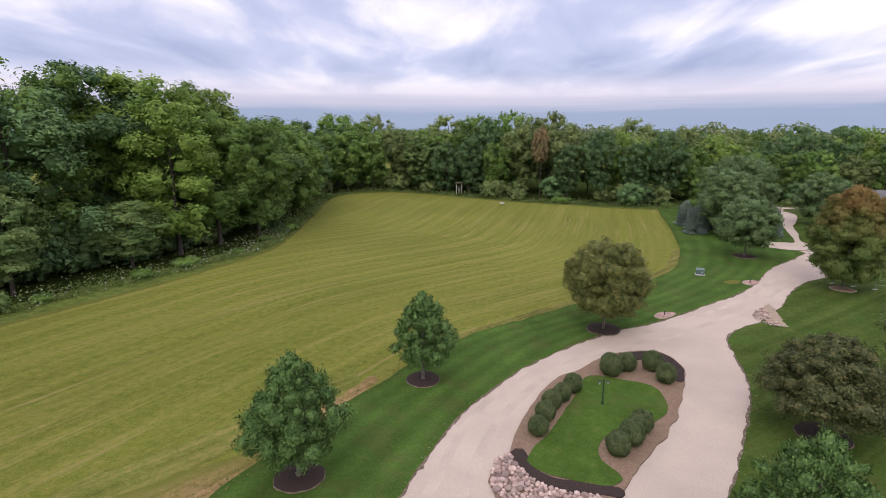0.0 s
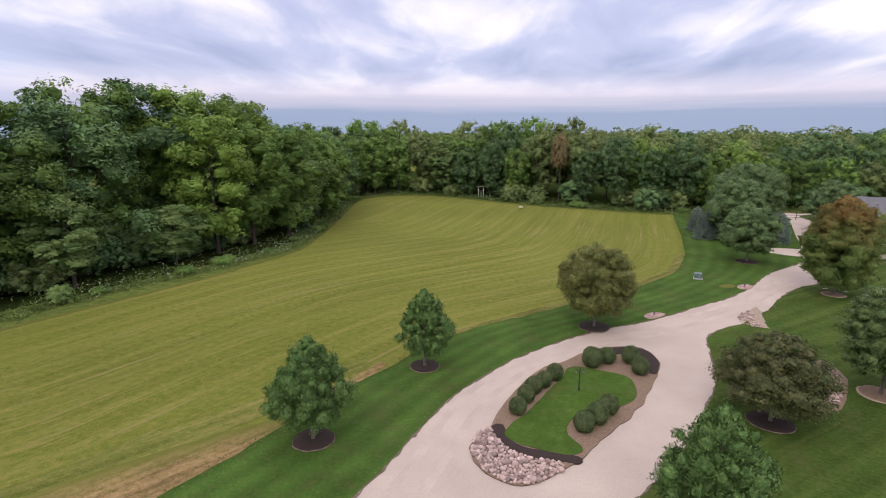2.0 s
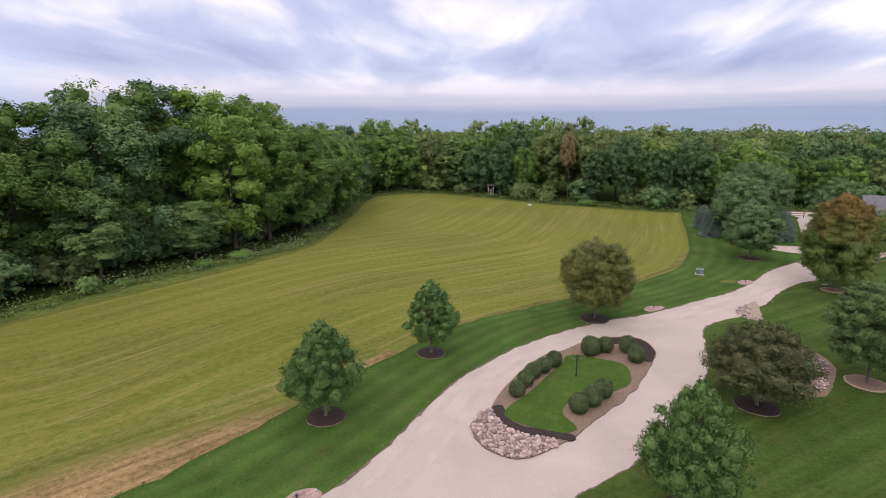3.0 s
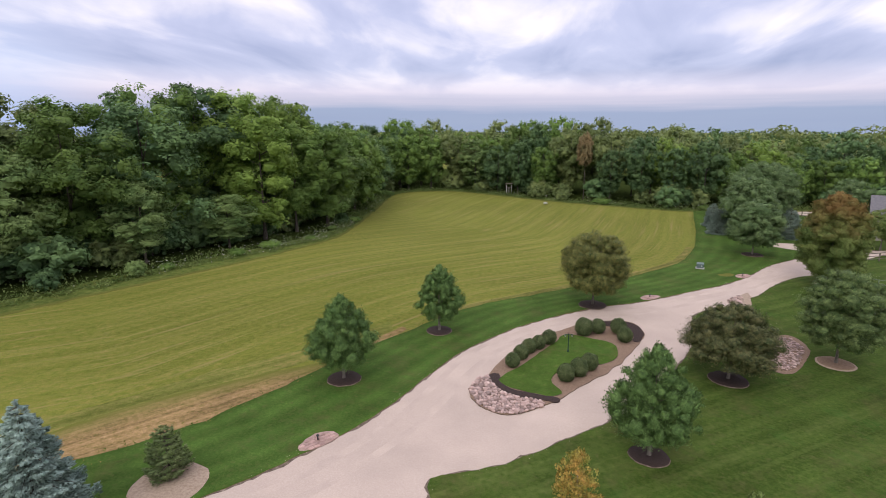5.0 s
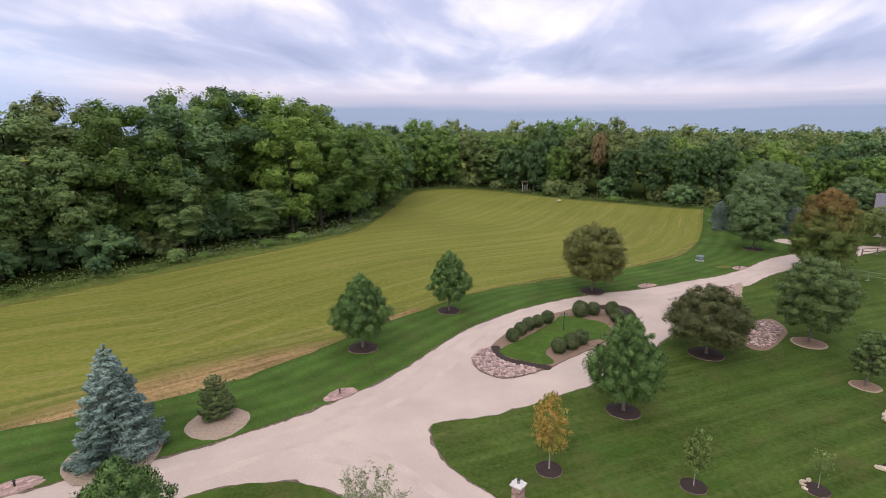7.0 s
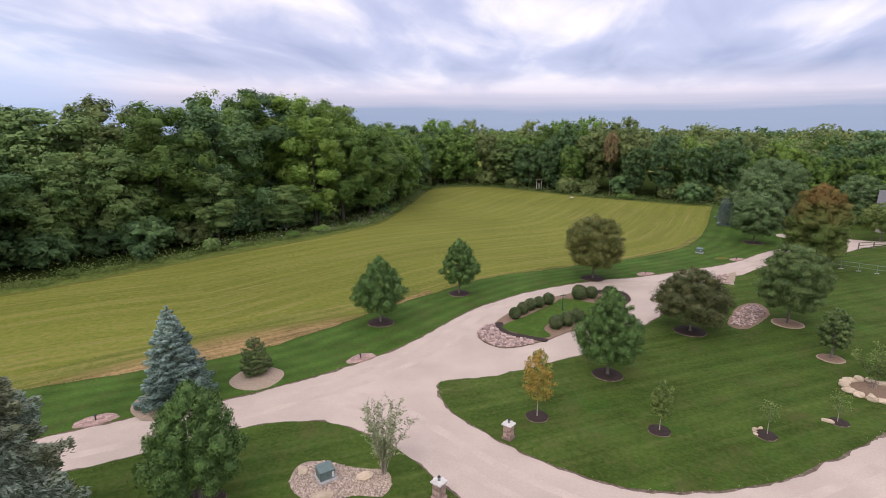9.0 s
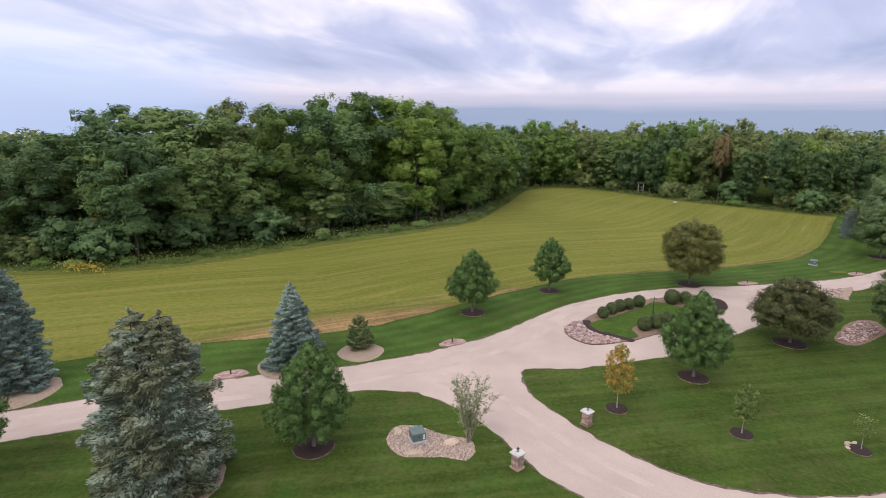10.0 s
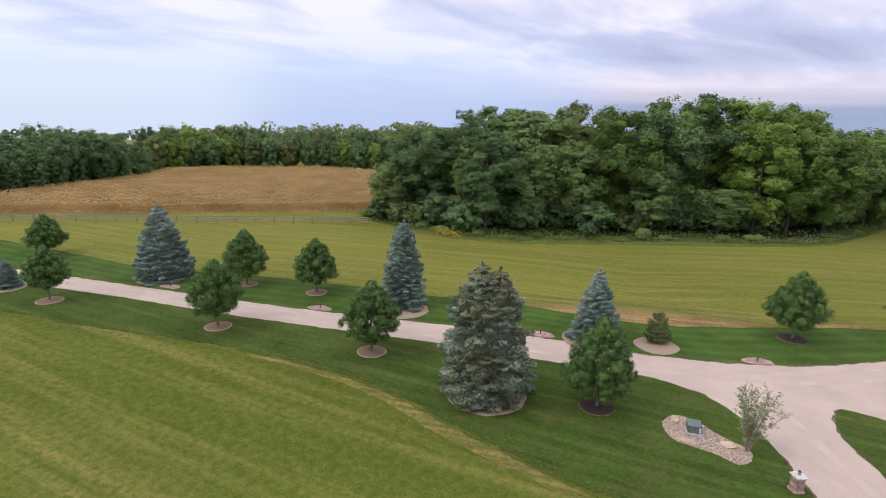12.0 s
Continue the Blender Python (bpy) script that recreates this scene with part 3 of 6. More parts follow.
def leaves_at(pts, nrm, size, rng, long=1.25, jitter=0.45, grow=None):
    """Small pointed three-cornered leaf sprays at pts facing about nrm, of about that size."""
    n = len(pts)
    nrm = unit(nrm + rng.normal(0, jitter, (n, 3)))
    side = unit(np.cross(nrm, rng.normal(0, 1, (n, 3))))
    along = np.cross(nrm, side)
    if grow is not None:
        along = unit(grow + rng.normal(0, 0.45, (n, 3)))
        side = unit(np.cross(nrm, along))
    s = (size * rng.uniform(0.6, 1.4, n))[:, None]
    w = rng.uniform(-0.25, 0.25, (n, 1))
    return np.stack([pts + along * s * long * 0.62, pts - along * s * long * 0.38 + side * s * (0.46 + w), pts - along * s * long * 0.38 - side * s * (0.46 - w)], 1)


def clump_shape(d, i, squash):
    """How far a clump's surface reaches in the directions d: stretched, lobed, no two alike."""
    i = np.asarray(i, dtype=float)
    lobes = 1 + 0.20 * np.sin(d[..., 0] * 5 + i) * np.sin(d[..., 1] * 5 + 2 * i) + 0.14 * np.sin(d[..., 2] * 7 + i * 3) + 0.10 * np.sin(d[..., 0] * 11 + 4 * i) * np.sin(d[..., 2] * 9 + i)
    stretch = np.stack([1 + 0.32 * np.sin(2.1 * i), 1 + 0.32 * np.sin(3.7 * i + 1), squash * (1 + 0.28 * np.sin(5.3 * i + 2))], -1)
    return d * lobes[..., None] * stretch


def clump_leaves(rng, centres, radii, n, size, squash=0.75, axis_pull=0.6, depth=0.35, up=0.35, upright=False, strays=0.07, jitter=0.3, lean=2.0):
    """Leaf sprays on the shells of many overlapping clumps, thicker on their outer, upper sides."""
    w = radii ** lean
    idx = rng.choice(len(centres), n, p=w / w.sum())
    d = unit(rng.normal(0, 1, (n, 3)))
    out = unit(np.concatenate([centres[idx][:, :2], np.full((n, 1), 0.3)], 1))
    d = unit(d + out * axis_pull * rng.uniform(0, 1, (n, 1)) + np.array((0, 0, up)))
    r = radii[idx] * (1 - depth * rng.uniform(0, 1, n) ** 1.5)
    stray = rng.uniform(0, 1, n) < strays
    r = np.where(stray, r * rng.uniform(1.02, 1.38, n), r)
    p = centres[idx] + clump_shape(d, idx, squash) * r[:, None]
    soft = unit(d + 0.35 * out + np.array((0, 0, 0.15)))
    return leaves_at(p, d + np.array((0, 0, 0.5)), size, rng, 1.25, jitter, grow=out * 0.6 + np.array((0, 0, 0.8)) if upright else None), soft


def ico_ways(cut):
    """Corner directions of a cut icosahedron's triangles, (n, 3, 3)."""
    bm = bmesh.new()
    bmesh.ops.create_icosphere(bm, subdivisions=cut, radius=1.0)
    ways = np.array([[v.co[:] for v in f.verts] for f in bm.faces])
    bm.free()
    return ways


ICO = {1: ico_ways(1), 2: ico_ways(2)}


def clump_hearts(centres, radii, squash, share, cut):
    """The close inner foliage of each clump, a rough mass that stops the light."""
    w = ICO[cut]
    out, soft = [], []
    for i, (c, r) in enumerate(zip(centres, radii)):
        out.append(c + clump_shape(w, np.full(w.shape[:2], i), squash) * r * share)
        soft.append(w.mean(1))
    return np.concatenate(out), unit(np.concatenate(soft) + np.array((0, 0, 0.1)))


PROFILES = {"oval": [(0, 0.42), (0.10, 0.80), (0.27, 1.0), (0.52, 0.87), (0.76, 0.55), (0.92, 0.26), (1, 0.06)],
            "pyramid": [(0, 0.55), (0.10, 0.90), (0.28, 1.0), (0.55, 0.84), (0.80, 0.50), (1, 0.14)],
            "round": [(0, 0.55), (0.15, 0.90), (0.45, 1.0), (0.72, 0.90), (0.9, 0.66), (1, 0.36)],
            "dome": [(0, 0.50), (0.2, 0.80), (0.5, 1.0), (0.75, 0.98), (0.9, 0.78), (1, 0.42)],
            "mound": [(0, 0.70), (0.12, 0.96), (0.35, 1.0), (0.6, 0.88), (0.82, 0.62), (0.95, 0.32), (1, 0.12)],
            "egg": [(0, 0.50), (0.12, 0.85), (0.33, 1.0), (0.6, 0.95), (0.8, 0.76), (0.93, 0.46), (1, 0.18)],
            "vase": [(0, 0.42), (0.28, 0.80), (0.6, 1.0), (0.85, 0.86), (1, 0.45)]}


def crown_clumps(rng, h0, h1, rad, profile, n, clump, wild=0.0, ragged=0.0, puffs=0):
    prof = np.array(PROFILES[profile])
    lop = rng.uniform(0, 6.28, 3)
    C, R = [], []
    if puffs:
        n, clump = n // 4, clump * 1.45
    for i in range(n):
        t = (i + 0.5) / n
        t = 1 - (1 - t) ** 0.9
        t = min(max(t + ragged * rng.uniform(-0.35, 0.35), 0.0), 1.0)
        an = i * 2.39996 + rng.uniform(-0.3, 0.3) * (1 + 4 * ragged)
        r = np.interp(t, prof[:, 0], prof[:, 1]) * rad * (1 + ragged * (0.6 * math.sin(an + lop[0]) + 0.5 * math.sin(2 * an + lop[1]) + 0.4 * math.sin(7 * t + lop[2])))
        cr = clump * rng.uniform(0.55, 1.4) * (0.6 + 0.4 * r / rad)
        if puffs:
            # broad tops of several boughs, no single knob
            r = max(r, 0.5 * rad)
            cr = clump * rng.uniform(0.75, 1.3)
        rr = max(r - cr * 0.75, 0) * (rng.uniform(0.80, 1.12) if clump > wild else rng.uniform(0.74, 1.20))
        C.append((rr * math.cos(an), rr * math.sin(an), h0 + cr * 0.6 + t * (h1 - h0 - cr * 1.3)))
        R.append(cr)
        if i % (2 if puffs else 3) == 0:
            C.append((rr * 0.5 * math.cos(an), rr * 0.5 * math.sin(an), h0 + cr * 0.8 + t * (h1 - h0 - cr * 2)))
            R.append(cr * 1.1)
    if puffs:
        # each bough's mass carries smaller puffs on its outer and upper sides
        for (x, y, z), cr in list(zip(C, R)):
            out = np.array((x, y, 0.0)) / max(math.hypot(x, y), 0.1)
            for k in range(puffs):
                d = rng.normal(0, 1, 3)
                d /= np.linalg.norm(d)
                d = d + out * 0.7 + np.array((0, 0, 0.35))
                d /= np.linalg.norm(d)
                small = cr * rng.uniform(0.36, 0.58)
                C.append((x + d[0] * cr * 0.80, y + d[1] * cr * 0.80, min(z + d[2] * cr * 0.70, h1 - small * 0.8)))
                R.append(small)
    return np.array(C), np.array(R)


def trunk_mesh(rng, h, r0, crown0, crown_r, limbs, bark, lean=0.0):
    V, F = [], []
    k = 7
    path = [Vector((lean * h * (i / k) ** 2 + rng.normal(0, 0.02) * i * 0.3, rng.normal(0, 0.02) * i * 0.3, h * i / k)) for i in range(k + 1)]
    tube(V, F, path, [r0 * (1.35 if i == 0 else 1 - 0.85 * i / k) for i in range(k + 1)], 8)
    for j in range(limbs):
        t = crown0 / h + (0.85 - crown0 / h) * (j + 0.3) / limbs
        z = t * h
        an = j * 2.4 + rng.uniform(-0.4, 0.4)
        ln = crown_r * (1.05 - 0.75 * t) * rng.uniform(0.75, 1.0)
        p0 = Vector((path[min(int(t * k), k)].x, path[min(int(t * k), k)].y, z))
        d = Vector((math.cos(an), math.sin(an), 0.65))
        pts = [p0, p0 + d * ln * 0.35, p0 + d * ln * 0.7 + Vector((0, 0, ln * 0.08)), p0 + d * ln + Vector((0, 0, ln * 0.22))]
        tube(V, F, pts, [r0 * 0.45 * (1 - t * 0.5), r0 * 0.3, r0 * 0.17, r0 * 0.06], 5)
    return mesh_of("trunk", V, F, bark, True)


def broadleaf(name, label, x, y, h, width, crown0, leaf, profile="oval", leaves=9000, size=0.16, clumps=42, clump=0.28, seed=1, bark=None, trunk_r=0.11,
              limbs=9, group="", category="tree", lean=0.0, z=0.07, squash=0.75, up=0.35, upright=False, heart=0.0, depth=0.35, ragged=0.0, puffs=0):
    rng = np.random.default_rng(seed)
    root = new(name)
    root.location = (x, y, z)
    under("trunk", trunk_mesh(rng, h * 0.86, trunk_r, crown0, width / 2, limbs, bark or M_BARK, lean), root)
    C, R = crown_clumps(rng, crown0, h, width / 2, profile, clumps, width * 0.5 * clump, 9.0 if upright else 0.0, ragged, puffs)
    tri, soft = clump_leaves(rng, C, R, leaves, size, squash, 1.3 if puffs else 0.6, depth, up, upright, 0.16 if upright else 0.05 if not ragged else 0.0, 0.42 if upright else 0.3, 1.6 if puffs else 2.0)
    if heart:
        inner = len(C) // (1 + puffs)
        core, way = clump_hearts(C[:inner], R[:inner], squash, heart, 2 if leaves > 15000 else 1)
        tri, soft = np.concatenate([tri, core]), np.concatenate([soft, way])
    under("crown", sprays_mesh("crown", tri, leaf, soft), root)
    tagged(root, label, category, group)
    return root


def spruce(name, label, x, y, h, width, needle, seed=1, tiers=20, base=0.2, bark=None, droop=0.22, group="", z=0.07, dense=1.0, curve=0.64, lift=0.12, category="spruce", leaders=((0.0, 0.0, 1.0),)):
    """A conifer: whorls of boughs, each a thick drooping fan of short needle sprays with upturned tips; leaders: the tops, each with its shift and share of the height."""
    rng = np.random.default_rng(seed)
    root = new(name)
    root.location = (x, y, z)
    V, F = [], []
    for lx, ly, share in leaders:
        tube(V, F, [Vector((lx * min(i / 3, 1), ly * min(i / 3, 1), h * share * i / 5)) for i in range(6)], [0.018 * h * (1 - 0.93 * i / 5) for i in range(6)], 7)
    P, D, S = [], [], []
    for i in range(tiers):
        t = (i + rng.uniform(-0.2, 0.2)) / (tiers - 1)
        t = min(max(t, 0), 1)
        foot = min(1.0, 0.80 + t * 2.2)
        tops = leaders if t > 0.78 else leaders[:1]
        for lx, ly, share in tops:
            z0 = base + (h * (share if t > 0.78 else 1.0) - base) * t * 0.985
            reach = width / 2 * foot * max(1 - t, 0) ** curve + 0.05
            if len(tops) > 1:
                reach = width / 2 * 0.22 ** curve * 0.72 * max((1 - t) / 0.22, 0) ** 0.62 + 0.06
            ox, oy = (lx, ly) if len(tops) > 1 else (0.0, 0.0)
            nb = max(5, int(6 + 7 * reach / (width / 2)))
            for b in range(nb):
                an = 2 * math.pi * (b + rng.uniform(-0.42, 0.42)) / nb + i * 1.3
                ln = reach * (rng.uniform(0.80, 1.06) if rng.uniform() > 0.14 else rng.uniform(1.05, 1.2))
                zb = z0 + rng.uniform(-0.35, 0.35) * h / tiers
                d = np.array((math.cos(an), math.sin(an), 0.0))
                sd = np.array((-d[1], d[0], 0.0))
                if b % 2 == 0 and ln > 0.4:
                    tube(V, F, [Vector((ox, oy, zb)), Vector((ox + d[0] * ln * 0.5, oy + d[1] * ln * 0.5, zb - ln * 0.06)), Vector((ox + d[0] * ln * 0.92, oy + d[1] * ln * 0.92, zb - ln * droop * 0.7))], [0.03, 0.02, 0.006], 3)
                m = max(14, int(ln * 132 * dense))
                s = rng.uniform(0.2, 1, m) ** 0.6
                wide = 0.30 * ln + 0.10
                lat = rng.uniform(-1, 1, m) * wide * np.sqrt(np.maximum(1.04 - s, 0))
                # side twigs stand out as lobes along each bough
                lobe = 0.5 + 0.5 * np.cos(s * 17 + 5 * np.abs(lat) / wide + b)
                hang = rng.uniform(0, 1, m) ** 1.6 * (0.10 + 0.10 * ln) * (0.5 + lobe)
                zz = zb - droop * ln * s ** 1.5 + lift * ln * np.maximum(s - 0.75, 0) * 3 - np.abs(lat) * 0.30 + 0.05 * lobe * ln - hang
                P.append(np.array((ox, oy, 0)) + d * (s * ln)[:, None] + sd * lat[:, None] + np.array((0, 0, 1)) * zz[:, None])
                D.append(d + sd * (lat / wide)[:, None] * 0.8 + np.array((0, 0, 0.25)) * (s[:, None] - 0.4))
                S.append(d * (0.35 + 0.5 * s[:, None]) + sd * (lat / wide)[:, None] * 0.6 + np.array((0, 0, 1.0)) * (1.0 - 1.6 * np.minimum(hang / 0.25, 1.0))[:, None])
    P, D, S = np.concatenate(P), np.concatenate(D), unit(np.concatenate(S))
    P[:, 2] = np.maximum(P[:, 2], 0.06)
    n = len(P)
    sz = (0.050 + 0.0042 * width) * rng.uniform(0.7, 1.35, n)
    along = unit(D + rng.normal(0, 0.35, (n, 3)))
    side = unit(np.cross(along, S + rng.normal(0, 0.5, (n, 3))))
    s = sz[:, None]
    tri = np.stack([P + along * s * 1.35, P - along * s * 0.65 + side * s * 0.5, P - along * s * 0.65 - side * s * 0.5], 1)
    under("trunk", mesh_of("trunk", V, F, bark or M_BARK_D, True), root)
    under("crown", sprays_mesh("crown", tri, needle, S), root)
    return tagged(root, label, category, group)


def structure(ob, label, category):
    return tagged(ob, label, category, kind="structure")


# ---- ground ----
def fall(x, y):
    """The land falls away gently, most of all to the far west."""
    r = math.hypot(x, y)
    left = math.degrees(math.atan2(-x, y)) % 360
    s = min(max((left - 25) / 75, 0), 1) if left < 200 else 0.0
    return -0.043 * s * s * (3 - 2 * s) * max(r - 215, 0) - 0.009 * max(r - 300, 0)


def big_ground():
    V, F = [], []
    rings = [0, 60, 140, 215, 300, 450, 700, 1500, 4500]
    n = 72
    V.append((0, 0, 0))
    for r in rings[1:]:
        for i in range(n):
            x, y = r * math.cos(2 * math.pi * i / n), r * math.sin(2 * math.pi * i / n)
            V.append((x, y, fall(x, y)))
    for i in range(n):
        F.append((0, 1 + i, 1 + (i + 1) % n))
    for k in range(len(rings) - 2):
        for i in range(n):
            a, b = 1 + k * n + i, 1 + k * n + (i + 1) % n
            F.append((a, a + n, b + n, b))
    return structure(new("ground", mesh_of("ground", V, F, M_HAY)), "mown hay field in pale green and straw swaths", "field")


big_ground()

DRIVE_N = [(-140, -90), (-95, -53), (-66.5, -28.3), (-48, -12.6), (-38.9, -4.3), (-31.2, 3.4), (-22.5, 11), (-17, 15), (-14, 17.8), (-11.2, 21), (-8.2, 25), (-5.8, 29.8),
           (-3.5, 35.5), (-1.3, 39.4), (2.3, 44), (7.3, 48.5), (11.2, 51.2), (16.7, 54), (23, 58.3), (30.4, 63.8), (38.6, 72.8), (44, 77.2), (48.4, 81)]
FIELD_S = [(-150, -80), (-105, -46), (-80, -29), (-66, -19.5), (-55.5, -8), (-49, -1.8), (-39.3, 6.8), (-33, 12.9), (-28.4, 16.4), (-23, 20.1), (-20.6, 22.2), (-18.5, 24.6), (-16.9, 27.3), (-15.2, 30),
           (-12.6, 34.5), (-10.2, 38.6), (-8.2, 41.5), (-2.8, 49.2), (6.5, 56.3), (15.8, 62.9), (20, 66.5), (26.3, 73), (31.4, 83), (36.5, 98), (40.5, 112), (44, 123)]
DRIVE_S = [(-135, -95), (-92, -57.5), (-61.8, -29.5), (-48, -17.7), (-43, -13.6), (-34.6, -6.1), (-27, 0.9), (-19, 7.3), (-13.6, 11.8), (-11, 13), (-8.5, 13.3), (-5.6, 12.5), (-2.9, 11.1),
           (-1, 9.6), (1.1, 7.8), (4.5, 6.2), (8.8, 5), (12, 4.9), (15.5, 5.8), (19.5, 7.6), (24, 10.8), (35, 19.5), (60, 40)]
FIELD_SW = [(-130, -103), (-90, -65), (-56, -33.9), (-49.8, -28.9), (-40.7, -20.3), (-33.5, -14.3), (-26.5, -9.6), (-21, -7.1), (-15.4, -5.6), (-11.1, -4.4), (-7.5, -3.2), (-5.1, -2.1),
            (0, -0.5), (8, 0.2), (18, 1), (30, 6), (62, 33)]
LAWN_R = [(-2.6, 19.8), (-1.4, 17.1), (0.3, 15.3), (3, 13.4), (5.5, 11.9), (8.8, 10.7), (11.8, 10.5), (14.8, 11.2), (18, 12.5), (20.9, 14.5), (24.8, 17.5), (32, 23.5), (60, 46), (112, 92),
          (88, 95.5), (58.5, 81), (46, 70.2), (39.3, 66.7), (34, 61.9), (31, 58.3), (28.4, 56), (25.6, 53.4), (23, 51.9), (20.8, 49.5), (19.6, 46), (18.3, 42), (16.5, 38.5), (14, 34.8),
          (11, 30.5), (8.5, 27.8), (6, 25.8), (2.3, 22.8), (0.1, 21.6), (-1.9, 20.8)]
ISLE = [(-0.2, 33.0), (0.2, 33.8), (0.65, 35.1), (1.3, 36.7), (2.25, 38.7), (3.5, 40.9), (4.9, 42.8), (6.7, 43.9), (8.9, 46.0), (10.9, 47.0), (12.6, 47.3), (14.0, 47.0), (14.6, 45.4), (14.6, 44.0), (13.9, 42.3),
        (12.4, 39.5), (11.4, 37.8), (10.0, 35.7), (8.4, 33.9), (7.1, 32.4), (6.0, 31.1), (5.3, 30.2), (4.2, 29.2), (2.2, 28.0), (0.7, 28.1), (-0.6, 29.3), (-1.2, 31.2)]
ISLE_GRASS = [(1.1, 32.8), (1.5, 33.9), (2.5, 35.1), (3.6, 36.9), (4.8, 38.9), (6.0, 40.9), (6.7, 42.5), (7.8, 42.8), (9.0, 42.3), (10.6, 41.6), (11.3, 40.7), (11.2, 39.0), (10.5, 37.5), (9.4, 36.6), (8.4, 36.5), (7.4, 36.2),
              (6.3, 35.3), (5.3, 34.1), (5.1, 32.8), (5.6, 31.9), (5.7, 31.2), (5.0, 30.7), (3.9, 30.9), (2.7, 31.3), (1.5, 32.0)]


def drive_sheet():
    north = curve_pts(DRIVE_N + [(47, 88), (55, 101), (60, 111), (66, 124)], 3)
    south = curve_pts([(-2, 8)] + DRIVE_S[14:], 3)
    west = curve_pts(DRIVE_S[:15], 3)
    outline = [Vector(p) for p in ((-140, -89),)] + [p + Vector((-0.4, 0.8)) for p in north] + [Vector((120, 124)), Vector((120, 70))]
    outline += [p + Vector((0.4, -0.6)) for p in reversed(south)] + [p + Vector((0.5, -0.6)) for p in reversed(west)]
    bm = bmesh.new()
    vs = [bm.verts.new((p.x, p.y, 0.02)) for p in outline]
    f = bm.faces.new(vs)
    bm.normal_update()
    if f.normal.z < 0:
        f.normal_flip()
    bmesh.ops.triangulate(bm, faces=[f])
    me = bpy.data.meshes.new("road")
    bm.to_mesh(me)
    bm.free()
    me.materials.append(M_GRAVEL)
    return structure(new("road", me), "pale crushed-limestone gravel drive", "drive")


drive_sheet()
def mown_sheet():
    """The mown field: its map 'across' runs in metres along and away from the lawn's edge, as the mower went."""
    line = np.array([(p.x, p.y) for p in curve_pts(FIELD_S, 2.0)])
    seg = np.diff(line, axis=0)
    size = np.linalg.norm(seg, axis=1)
    run = np.concatenate([[0], np.cumsum(size)])
    poly = FIELD_S + [(62, 140), (-20, 170), (-60, 110), (-100, 45), (-120, -20), (-160, -80)]
    step, V, F, U, ids = 2.0, [], [], [], {}

    def corner(i, j):
        if (i, j) not in ids:
            p = np.array((i * step, j * step))
            t = np.clip(((p - line[:-1]) * seg).sum(1) / size ** 2, 0, 1)
            gap = np.linalg.norm(line[:-1] + seg * t[:, None] - p, axis=1)
            k = int(gap.argmin())
            ids[(i, j)] = len(V)
            V.append((p[0], p[1], 0.006))
            U.append((run[k] + t[k] * size[k], gap[k]))
        return ids[(i, j)]

    for i in range(-80, 32):
        for j in range(-41, 86):
            if inside((i + 0.5) * step, (j + 0.5) * step, poly):
                F.append((corner(i, j), corner(i + 1, j), corner(i + 1, j + 1), corner(i, j + 1)))
    me = mesh_of("mown_field", V, F, M_MOWN)
    lay = me.uv_layers.new(name="across")
    for lp in me.loops:
        lay.data[lp.index].uv = U[lp.vertex_index]
    return structure(new("mown_field", me), "mown hay field in pale curved swaths", "field")


mown_sheet()
structure(ribbon("lawn_north", curve_pts(FIELD_S[:FIELD_S.index((31.4, 83)) + 1], 1.0, 0.25, 3), curve_pts(DRIVE_N, 0.6, 0.13, 4), 0.07, -0.02, M_LAWN, M_STRAW_B), "dark green striped lawn along the gravel drive", "lawn")
structure(ribbon("lawn_north", curve_pts(FIELD_S[FIELD_S.index((31.4, 83)):], 1.0, 0.25, 3), curve_pts([(48.4, 81), (47.4, 88.8), (46.6, 96), (45.6, 108), (45, 123)], 1.0), 0.07, -0.02, M_LAWN, M_STRAW_B, 80), "striped lawn between field and gravel yard", "lawn")
structure(ribbon("lawn_south", curve_pts(DRIVE_S, 0.6, 0.13, 6), curve_pts(FIELD_SW, 1.0, 0.3, 7), 0.07, -0.02, M_LAWN_R, M_STRAW_B), "dark green lawn between drive and hay field", "lawn")
structure(plate("lawn_east", curve_pts(LAWN_R, 0.6, 0.12, 8, True), 0.07, -0.02, M_LAWN_R, M_SOIL), "dark green mown lawn inside the loop drive", "lawn")
structure(plate("lawn_yard", curve_pts([(53, 88.4), (55.5, 85.6), (61, 84.6), (70, 88), (84, 96), (90, 104), (92, 122), (72, 122), (68.4, 113.4), (63, 105.4), (59.9, 101.4), (56.6, 95)], 0.9, 0.12, 14, True), 0.066, -0.02, M_LAWN_R, M_SOIL), "mown lawn round the low house", "lawn")
structure(plate("lawn_north_east", curve_pts([(44, 123), (45.2, 108), (46.4, 96), (47.2, 88.8), (51.3, 88.1), (54.5, 94), (57.3, 99.8), (61.5, 108.2), (64, 113.5), (66, 118), (60, 126)], 0.9, 0.15, 11, True), 0.074, -0.02, M_LAWN, M_SOIL), "lawn at the wood's edge", "lawn")
structure(plate("road_branch", curve_pts([(49.6, 82.6), (47.2, 82.9), (45.4, 84.4), (44.6, 85.6), (45.0, 87.4), (46.6, 88.3), (50.6, 87.6), (51.6, 85.4)], 0.7, 0.12, 15, True), 0.082, -0.02, M_GRAVEL, M_SOIL), "narrow gravel branch of the drive under the lindens", "drive")
structure(plate("island_bed", curve_pts(ISLE, 0.5, 0.15, 12, True), 0.09, -0.02, M_MULCH_B, M_SOIL), "oval planting bed of faded brown mulch in the drive", "planting bed")
